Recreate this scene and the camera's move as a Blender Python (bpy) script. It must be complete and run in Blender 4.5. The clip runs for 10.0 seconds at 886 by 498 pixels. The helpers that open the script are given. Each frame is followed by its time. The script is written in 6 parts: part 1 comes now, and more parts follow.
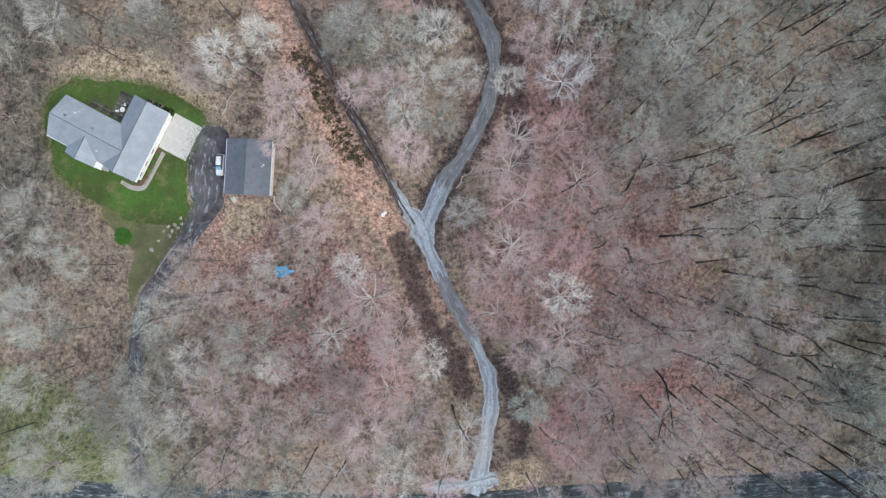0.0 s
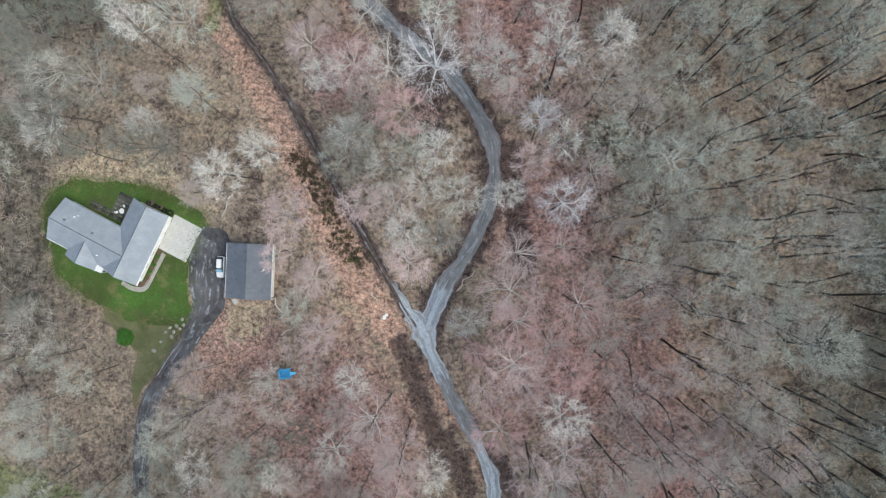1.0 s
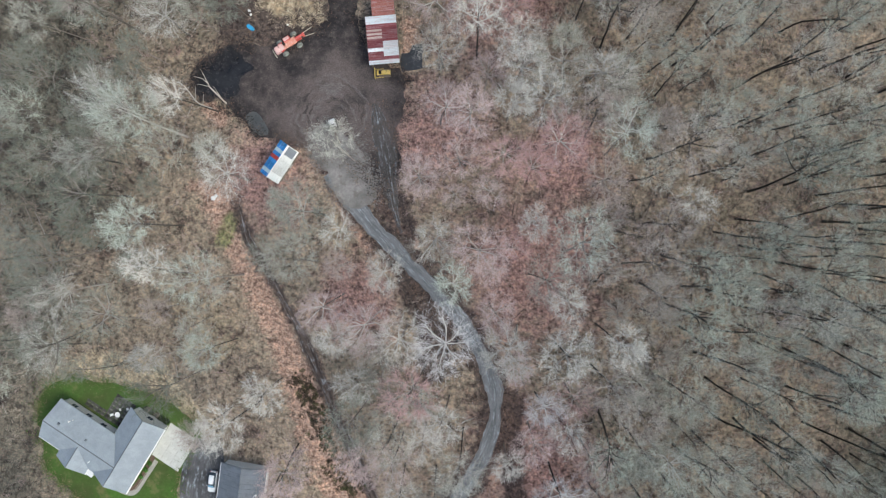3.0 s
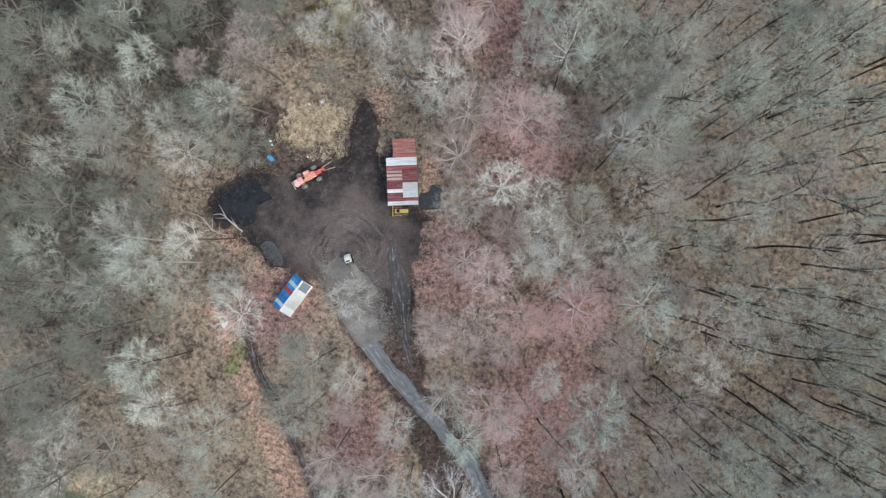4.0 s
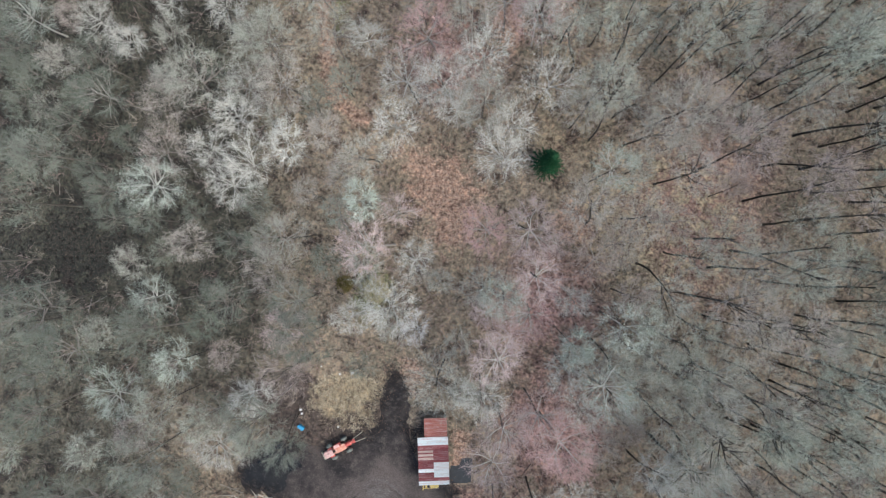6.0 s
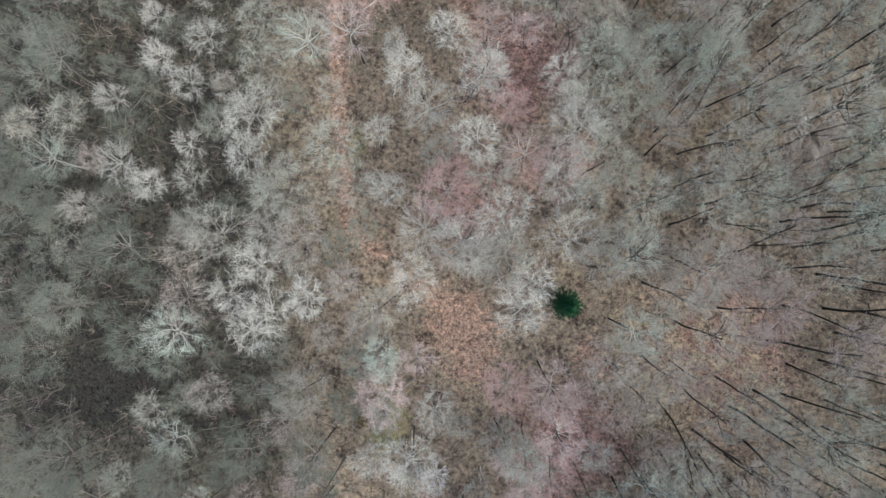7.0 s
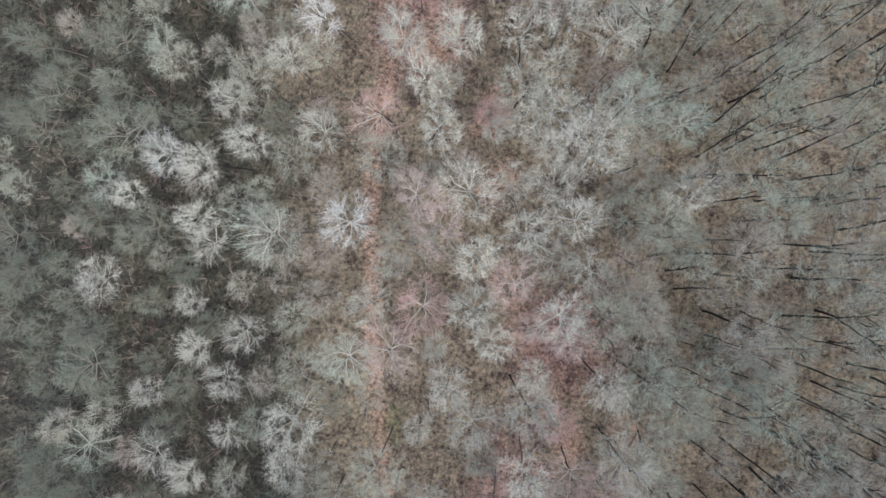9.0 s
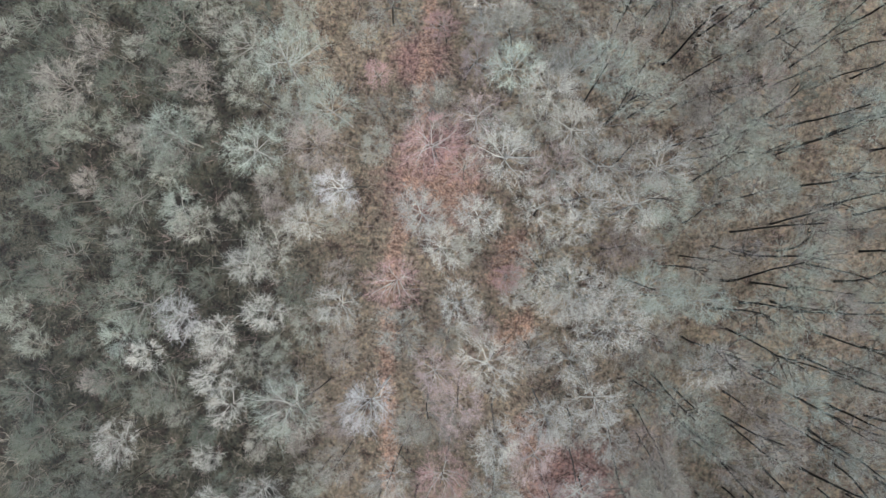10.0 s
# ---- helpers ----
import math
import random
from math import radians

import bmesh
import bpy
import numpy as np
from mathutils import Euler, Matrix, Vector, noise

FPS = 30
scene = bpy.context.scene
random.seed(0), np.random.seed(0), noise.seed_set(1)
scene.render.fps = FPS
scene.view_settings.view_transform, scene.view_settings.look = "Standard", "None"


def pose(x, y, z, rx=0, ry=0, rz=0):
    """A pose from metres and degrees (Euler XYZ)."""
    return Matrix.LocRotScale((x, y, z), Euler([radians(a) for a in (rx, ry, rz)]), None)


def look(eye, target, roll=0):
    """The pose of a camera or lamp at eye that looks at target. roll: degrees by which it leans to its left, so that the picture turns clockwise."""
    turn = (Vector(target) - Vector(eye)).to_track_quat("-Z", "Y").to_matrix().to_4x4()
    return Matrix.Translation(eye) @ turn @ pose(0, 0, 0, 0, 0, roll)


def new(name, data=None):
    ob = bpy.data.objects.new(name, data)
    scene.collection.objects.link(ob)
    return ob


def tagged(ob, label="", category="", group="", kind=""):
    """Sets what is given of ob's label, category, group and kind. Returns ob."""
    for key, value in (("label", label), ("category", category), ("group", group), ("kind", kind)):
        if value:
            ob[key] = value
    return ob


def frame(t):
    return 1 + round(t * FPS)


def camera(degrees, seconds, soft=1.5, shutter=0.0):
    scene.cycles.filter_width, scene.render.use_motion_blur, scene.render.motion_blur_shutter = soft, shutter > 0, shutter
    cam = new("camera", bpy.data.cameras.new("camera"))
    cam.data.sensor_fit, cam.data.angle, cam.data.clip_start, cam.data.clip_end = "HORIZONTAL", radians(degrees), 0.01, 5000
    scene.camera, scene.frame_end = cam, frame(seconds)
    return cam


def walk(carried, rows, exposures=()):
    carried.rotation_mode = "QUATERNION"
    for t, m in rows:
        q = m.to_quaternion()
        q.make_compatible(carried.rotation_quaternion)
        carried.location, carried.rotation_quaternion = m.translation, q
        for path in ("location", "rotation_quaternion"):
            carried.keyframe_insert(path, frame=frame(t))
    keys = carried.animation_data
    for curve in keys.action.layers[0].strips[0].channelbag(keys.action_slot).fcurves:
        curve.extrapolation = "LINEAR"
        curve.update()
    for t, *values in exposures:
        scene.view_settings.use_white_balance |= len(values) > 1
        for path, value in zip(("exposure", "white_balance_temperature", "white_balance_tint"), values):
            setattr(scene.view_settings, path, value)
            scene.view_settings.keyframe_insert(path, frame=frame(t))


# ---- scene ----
cam = camera(76.2, 10.0, soft=1.25)
PATH = [
    (0, (1.23, -0.83, 124.862), (1.078, -0.84, 122.868), -91.5),
    (0.5, (0.867, 11.605, 124.773), (0.714, 11.575, 122.779), -99.1),
    (1, (0.266, 24.345, 124.553), (0.113, 24.295, 122.56), -106.4),
    (1.5, (-0.576, 37.691, 124.203), (-0.723, 37.619, 122.21), -114.4),
    (2, (-1.879, 51.287, 123.828), (-2.016, 51.205, 121.834), -118.2),
    (2.5, (-3.692, 64.83, 123.594), (-3.823, 64.748, 121.6), -117.6),
    (2.7, (-4.807, 70.229, 123.537), (-4.933, 70.149, 121.543), -116.8),
    (3.8, (-13.081, 99.794, 123.276), (-13.188, 99.768, 121.279), -94.9),
    (4, (-14.738, 105.338, 123.256), (-14.843, 105.315, 121.259), -92.9),
    (4.5, (-19.206, 119.776, 123.223), (-19.303, 119.759, 121.226), -90.2),
    (5, (-23.69, 134.685, 123.292), (-23.78, 134.662, 121.294), -94.5),
    (5.5, (-27.712, 149.543, 123.101), (-27.806, 149.511, 121.103), -98.5),
    (5.7, (-29.149, 155.276, 123.086), (-29.248, 155.244, 121.089), -98.0),
    (6.8, (-36.19, 185.544, 122.851), (-36.333, 185.518, 120.856), -90.6),
    (7, (-37.787, 191.117, 122.707), (-37.933, 191.097, 120.712), -88.2),
    (7.5, (-42.345, 205.167, 122.46), (-42.493, 205.151, 120.466), -86.5),
    (8, (-47.026, 219.666, 122.375), (-47.171, 219.648, 120.38), -87.6),
    (8.5, (-51.464, 234.651, 122.108), (-51.606, 234.625, 120.113), -90.9),
    (9, (-55.931, 249.807, 121.9), (-56.072, 249.773, 119.905), -94.5),
    (9.5, (-60.238, 265.413, 121.691), (-60.379, 265.371, 119.696), -97.5),
    (10, (-64.346, 281.186, 121.761), (-64.485, 281.148, 119.766), -96.6),
]
walk(cam, [(t, look(eye, target, roll)) for t, eye, target, roll in PATH], [(0, 0.63, 6150, 6), (1.5, 0.60, 6350, 2), (5, 0.63, 6300, 2), (10, 0.63, 6350, 1)])

# ---- light ----
world = bpy.data.worlds.new("sky")
scene.world = world
world.use_nodes = True
wn = world.node_tree
sky = wn.nodes.new("ShaderNodeTexSky")
sky.sky_type = "NISHITA"
sky.sun_disc = False
sky.sun_elevation, sky.sun_rotation = radians(48), radians(110)
sky.air_density, sky.dust_density, sky.ozone_density = 1.0, 4.0, 1.0
wn.links.new(sky.outputs["Color"], wn.nodes["Background"].inputs["Color"])
wn.nodes["Background"].inputs["Strength"].default_value = 0.15
sun_data = bpy.data.lights.new("sun", "SUN")
sun_data.energy, sun_data.angle, sun_data.color = 0.9, radians(35), (1.0, 0.98, 0.94)
sun = new("sun", sun_data)
sun.matrix_world = look((80, -30, 95), (0, 0, 0))

rng = np.random.default_rng(7)
from mathutils.geometry import delaunay_2d_cdt


# ---- material helpers ----
def nodes_of(name):
    m = bpy.data.materials.new(name)
    m.use_nodes = True
    bsdf = m.node_tree.nodes["Principled BSDF"]
    bsdf.inputs["Specular IOR Level"].default_value = 0.12
    return m, m.node_tree, bsdf


def ramp(tree, stops):
    node = tree.nodes.new("ShaderNodeValToRGB")
    cr = node.color_ramp
    while len(cr.elements) < len(stops):
        cr.elements.new(0.5)
    for e, (pos, col) in zip(cr.elements, stops):
        e.position, e.color = pos, (*col, 1)
    return node


def noise_tex(tree, scale, detail=4, rough=0.6, vec=None, stretch=None):
    co = tree.nodes.new("ShaderNodeTexCoord")
    src = vec or co.outputs["Object"]
    if stretch:
        mp = tree.nodes.new("ShaderNodeMapping")
        mp.inputs["Scale"].default_value = stretch
        tree.links.new(src, mp.inputs["Vector"])
        src = mp.outputs["Vector"]
    n = tree.nodes.new("ShaderNodeTexNoise")
    n.inputs["Scale"].default_value = scale
    n.inputs["Detail"].default_value = detail
    n.inputs["Roughness"].default_value = rough
    tree.links.new(src, n.inputs["Vector"])
    return n


def mix(tree, fac, a, b, mode="MIX"):
    n = tree.nodes.new("ShaderNodeMix")
    n.data_type, n.blend_type = "RGBA", mode
    for sock, val in ((n.inputs[0], fac), (n.inputs[6], a), (n.inputs[7], b)):
        if isinstance(val, (int, float)):
            sock.default_value = val
        elif isinstance(val, tuple):
            sock.default_value = (*val, 1)
        else:
            tree.links.new(val, sock)
    return n.outputs[2]


def span(tree, val, lo, hi, a=0.0, b=1.0):
    n = tree.nodes.new("ShaderNodeMapRange")
    n.interpolation_type = "SMOOTHSTEP"
    for k, v in zip(range(1, 5), (lo, hi, a, b)):
        n.inputs[k].default_value = v
    tree.links.new(val, n.inputs[0])
    return n.outputs[0]


def maths(tree, op, a, b):
    n = tree.nodes.new("ShaderNodeMath")
    n.operation = op
    for sock, val in ((n.inputs[0], a), (n.inputs[1], b)):
        if isinstance(val, (int, float)):
            sock.default_value = val
        else:
            tree.links.new(val, sock)
    return n.outputs[0]


def bump(tree, bsdf, height, strength, dist):
    b = tree.nodes.new("ShaderNodeBump")
    b.inputs["Strength"].default_value, b.inputs["Distance"].default_value = strength, dist
    tree.links.new(height, b.inputs["Height"])
    tree.links.new(b.outputs["Normal"], bsdf.inputs["Normal"])


def surface(name, lo, hi, large=0.4, fine=6.0, rough=0.8, metal=0.0, relief=0.3, stain=None, stretch=None, vary=0.0):
    """A worn surface: two base colours mixed at two scales, fine relief, and stains of a third colour."""
    m, tr, bs = nodes_of(name)
    a, b = noise_tex(tr, large, 5, 0.65, stretch=stretch), noise_tex(tr, fine, 6, 0.7, stretch=stretch)
    col = mix(tr, span(tr, a.outputs["Fac"], 0.3, 0.7), lo, hi)
    col = mix(tr, span(tr, b.outputs["Fac"], 0.3, 0.75, 0.0, 0.55), col, tuple(0.55 * (p + q) / 2 for p, q in zip(lo, hi)))
    if stain:
        s = noise_tex(tr, large * 2.3, 6, 0.7)
        col = mix(tr, span(tr, s.outputs["Fac"], 0.52, 0.68, 0.0, 0.8), col, stain)
    if vary:
        oi = tr.nodes.new("ShaderNodeObjectInfo")
        hs = tr.nodes.new("ShaderNodeHueSaturation")
        tr.links.new(span(tr, oi.outputs["Random"], 0, 1, 1 - vary, 1 + vary), hs.inputs["Value"])
        tr.links.new(col, hs.inputs["Color"])
        col = hs.outputs["Color"]
    tr.links.new(col, bs.inputs["Base Color"])
    bs.inputs["Roughness"].default_value, bs.inputs["Metallic"].default_value = rough, metal
    if rough < 0.7:
        bs.inputs["Specular IOR Level"].default_value = 0.5
    if relief:
        bump(tr, bs, b.outputs["Fac"], relief, 0.05)
    return m


def ground_material():
    """Leaf litter, with orange leaves, dry grass, dark soil and green where the sheet's zones say so."""
    m, tr, bs = nodes_of("leaf_litter")
    co = tr.nodes.new("ShaderNodeTexCoord")
    zone = tr.nodes.new("ShaderNodeAttribute")
    zone.attribute_name = "zone"
    sep = tr.nodes.new("ShaderNodeSeparateColor")
    tr.links.new(zone.outputs["Color"], sep.inputs[0])
    big, mid, fine = noise_tex(tr, 0.035, 5, 0.6), noise_tex(tr, 0.35, 6, 0.7), noise_tex(tr, 2.2, 6, 0.75)
    leaf = tr.nodes.new("ShaderNodeTexVoronoi")
    leaf.inputs["Scale"].default_value = 4.6
    tr.links.new(co.outputs["Object"], leaf.inputs["Vector"])
    base = ramp(tr, [(0.28, (0.165, 0.157, 0.120)), (0.42, (0.235, 0.208, 0.160)), (0.53, (0.325, 0.275, 0.213)), (0.64, (0.32, 0.272, 0.195)), (0.8, (0.29, 0.268, 0.19))])
    tr.links.new(big.outputs["Fac"], base.inputs["Fac"])
    col = mix(tr, span(tr, mid.outputs["Fac"], 0.42, 0.72, 0.0, 0.6), base.outputs["Color"], (0.12, 0.092, 0.078))
    blot = noise_tex(tr, 0.16, 4, 0.75)
    col = mix(tr, span(tr, blot.outputs["Fac"], 0.52, 0.62, 0.0, 0.6), col, (0.085, 0.068, 0.06))
    damp_vignette = tr.nodes.new("ShaderNodeAttribute")
    damp_vignette.attribute_name = "damp_vignette"
    rosy = tr.nodes.new("ShaderNodeAttribute")
    rosy.attribute_name = "rosy"
    blush = span(tr, maths(tr, "ADD", rosy.outputs["Fac"], maths(tr, "MULTIPLY", maths(tr, "SUBTRACT", maths(tr, "ADD", mid.outputs["Fac"], big.outputs["Fac"]), 1.0), 1.4)), 0.2, 1.0)
    col = mix(tr, maths(tr, "MULTIPLY", blush, 0.92), col, mix(tr, span(tr, fine.outputs["Fac"], 0.3, 0.7), (0.235, 0.135, 0.125), (0.48, 0.30, 0.277)))
    # wet joins damp floor with the lens vignette painted along both sides
    wet = span(tr, maths(tr, "ADD", damp_vignette.outputs["Fac"], maths(tr, "MULTIPLY", maths(tr, "SUBTRACT", mid.outputs["Fac"], 0.5), 0.8)), 0.1, 0.9)
    col = mix(tr, maths(tr, "MULTIPLY", wet, 0.85), col, mix(tr, span(tr, fine.outputs["Fac"], 0.35, 0.7), (0.048, 0.054, 0.043), (0.112, 0.118, 0.092)))
    boggy = span(tr, maths(tr, "ADD", damp_vignette.outputs["Fac"], maths(tr, "MULTIPLY", maths(tr, "SUBTRACT", maths(tr, "ADD", blot.outputs["Fac"], mid.outputs["Fac"]), 1.0), 2.2)), 0.6, 1.3, 0.0, 0.9)
    col = mix(tr, boggy, col, (0.03, 0.034, 0.032))
    col = mix(tr, span(tr, maths(tr, "ADD", blot.outputs["Fac"], maths(tr, "MULTIPLY", mid.outputs["Fac"], 0.5)), 0.80, 0.92, 0.0, 0.55), col, (0.075, 0.058, 0.052))
    one = tr.nodes.new("ShaderNodeSeparateColor")
    tr.links.new(leaf.outputs["Color"], one.inputs[0])
    orange = ramp(tr, [(0.0, (0.20, 0.125, 0.095)), (0.4, (0.42, 0.265, 0.205)), (0.75, (0.53, 0.355, 0.28)), (1.0, (0.58, 0.44, 0.36))])
    tr.links.new(one.outputs[0], orange.inputs["Fac"])
    col = mix(tr, maths(tr, "MULTIPLY", span(tr, one.outputs[1], 0.45, 1.0, 0.0, 0.45), maths(tr, "SUBTRACT", 1.0, maths(tr, "MULTIPLY", wet, 0.7))), col, orange.outputs["Color"])
    edge = maths(tr, "ADD", fine.outputs["Fac"], maths(tr, "MULTIPLY", mid.outputs["Fac"], 1.2))

    def zoned(channel, broken=0.9):
        return span(tr, maths(tr, "ADD", channel, maths(tr, "MULTIPLY", maths(tr, "SUBTRACT", edge, 1.1), broken)), 0.25, 0.65)
    col = mix(tr, maths(tr, "MULTIPLY", zoned(sep.outputs[0], 1.3), 0.85), col, orange.outputs["Color"])
    dry = ramp(tr, [(0.3, (0.10, 0.08, 0.06)), (0.44, (0.25, 0.20, 0.14)), (0.54, (0.46, 0.385, 0.275)), (0.75, (0.58, 0.50, 0.38))])
    tr.links.new(maths(tr, "MULTIPLY", edge, 0.45), dry.inputs["Fac"])
    col = mix(tr, zoned(sep.outputs[1], 1.3), col, dry.outputs["Color"])
    green = mix(tr, span(tr, fine.outputs["Fac"], 0.3, 0.7), (0.10, 0.15, 0.045), (0.22, 0.26, 0.11))
    col = mix(tr, maths(tr, "MULTIPLY", zoned(zone.outputs["Alpha"]), 0.75), col, green)
    soil = mix(tr, span(tr, fine.outputs["Fac"], 0.35, 0.7), (0.038, 0.031, 0.031), (0.122, 0.093, 0.088))
    col = mix(tr, maths(tr, "MULTIPLY", zoned(sep.outputs[2], 1.7), 0.9), col, soil)
    col = mix(tr, span(tr, fine.outputs["Fac"], 0.25, 0.6, 0.55, 0.0), col, (0.05, 0.04, 0.034))
    drift, heap = noise_tex(tr, 1.05, 3, 0.65), noise_tex(tr, 0.45, 5, 0.7)
    leafy_spot = maths(tr, "ADD", maths(tr, "MULTIPLY", drift.outputs["Fac"], 0.65), maths(tr, "MULTIPLY", heap.outputs["Fac"], 0.35))
    col = mix(tr, maths(tr, "MULTIPLY", span(tr, leafy_spot, 0.51, 0.60, 0.0, 0.75), maths(tr, "SUBTRACT", 1.0, maths(tr, "MULTIPLY", wet, 0.8))), col, mix(tr, 1.0, col, (1.7, 1.56, 1.42), "MULTIPLY"))
    col = mix(tr, span(tr, leafy_spot, 0.39, 0.50, 0.75, 0.0), col, mix(tr, 1.0, col, (0.27, 0.24, 0.23), "MULTIPLY"))
    tr.links.new(col, bs.inputs["Base Color"])
    bs.inputs["Roughness"].default_value = 0.95
    bump(tr, bs, maths(tr, "ADD", edge, leafy_spot), 0.9, 0.25)
    return m


def road_material(name, lo, hi, pale, rut, worn=0.5, large=0.15, patchy=0.75, littered=0.6):
    """A made road: grain, streaks along it, pale stone where it was laid, and two wheel tracks."""
    m, tr, bs = nodes_of(name)
    at, way, laid = (tr.nodes.new("ShaderNodeAttribute") for _ in range(3))
    at.attribute_name, way.attribute_name, laid.attribute_name = "across", "along", "laid"
    a, b, c = noise_tex(tr, large, 5, 0.65), noise_tex(tr, 0.9, 6, 0.7), noise_tex(tr, 7.0, 5, 0.8)
    lane = tr.nodes.new("ShaderNodeCombineXYZ")
    tr.links.new(maths(tr, "MULTIPLY", at.outputs["Fac"], 9.0), lane.inputs[0])
    tr.links.new(maths(tr, "MULTIPLY", way.outputs["Fac"], 0.22), lane.inputs[1])
    streak = noise_tex(tr, 1.0, 5, 0.7, vec=lane.outputs[0])
    col = mix(tr, span(tr, a.outputs["Fac"], 0.3, 0.7), lo, hi)
    d = maths(tr, "ABSOLUTE", maths(tr, "SUBTRACT", maths(tr, "ABSOLUTE", maths(tr, "SUBTRACT", at.outputs["Fac"], 0.5), 0.0), 0.24), 0.0)
    tracks = span(tr, maths(tr, "ADD", d, maths(tr, "MULTIPLY", b.outputs["Fac"], 0.12)), 0.06, 0.2, 1.0, 0.0)
    col = mix(tr, maths(tr, "MULTIPLY", tracks, worn), col, rut)
    col = mix(tr, span(tr, streak.outputs["Fac"], 0.5, 0.68, 0.0, patchy), col, pale)
    col = mix(tr, span(tr, streak.outputs["Fac"], 0.3, 0.46, patchy * 0.8, 0.0), col, tuple(0.6 * v for v in lo))
    stone = span(tr, maths(tr, "ADD", laid.outputs["Fac"], maths(tr, "MULTIPLY", maths(tr, "SUBTRACT", maths(tr, "ADD", maths(tr, "MULTIPLY", streak.outputs["Fac"], 2.0), b.outputs["Fac"]), 1.5), 1.7)), 0.0, 0.9, 0.0, 0.95)
    stone = maths(tr, "MULTIPLY", stone, maths(tr, "SUBTRACT", 1.0, maths(tr, "MULTIPLY", tracks, 0.65)))
    col = mix(tr, stone, col, mix(tr, span(tr, c.outputs["Fac"], 0.3, 0.7), (0.34, 0.395, 0.445), (0.60, 0.67, 0.725)))
    col = mix(tr, span(tr, c.outputs["Fac"], 0.32, 0.6, 0.5, 0.0), col, tuple(0.4 * v for v in lo))
    rim = maths(tr, "MULTIPLY", maths(tr, "ABSOLUTE", maths(tr, "SUBTRACT", at.outputs["Fac"], 0.5), 0.0), 2.0)
    drift = span(tr, maths(tr, "ADD", rim, maths(tr, "MULTIPLY", maths(tr, "SUBTRACT", maths(tr, "ADD", b.outputs["Fac"], a.outputs["Fac"]), 1.0), 1.1)), 0.86, 1.06, 0.0, littered)
    col = mix(tr, drift, col, mix(tr, span(tr, c.outputs["Fac"], 0.35, 0.65), (0.07, 0.055, 0.048), (0.26, 0.19, 0.15)))
    tr.links.new(col, bs.inputs["Base Color"])
    bs.inputs["Roughness"].default_value = 0.85
    bump(tr, bs, maths(tr, "ADD", c.outputs["Fac"], b.outputs["Fac"]), 0.6, 0.06)
    return m


def bark_material(name, stops, source, fine=1.2, rough=0.9):
    """Bark or twigs, tinted tree by tree: source is 'object' or the name of a mesh attribute."""
    m, tr, bs = nodes_of(name)
    if source == "object":
        val = tr.nodes.new("ShaderNodeObjectInfo").outputs["Random"]
    else:
        at = tr.nodes.new("ShaderNodeAttribute")
        at.attribute_name = source
        val = at.outputs["Fac"]
    r = ramp(tr, stops)
    tr.links.new(val, r.inputs["Fac"])
    n = noise_tex(tr, fine, 4, 0.7)
    col = mix(tr, span(tr, n.outputs["Fac"], 0.3, 0.7, 0.0, 0.6), r.outputs["Color"], (0.5, 0.45, 0.42), "MULTIPLY")
    tr.links.new(col, bs.inputs["Base Color"])
    bs.inputs["Roughness"].default_value = rough
    return m


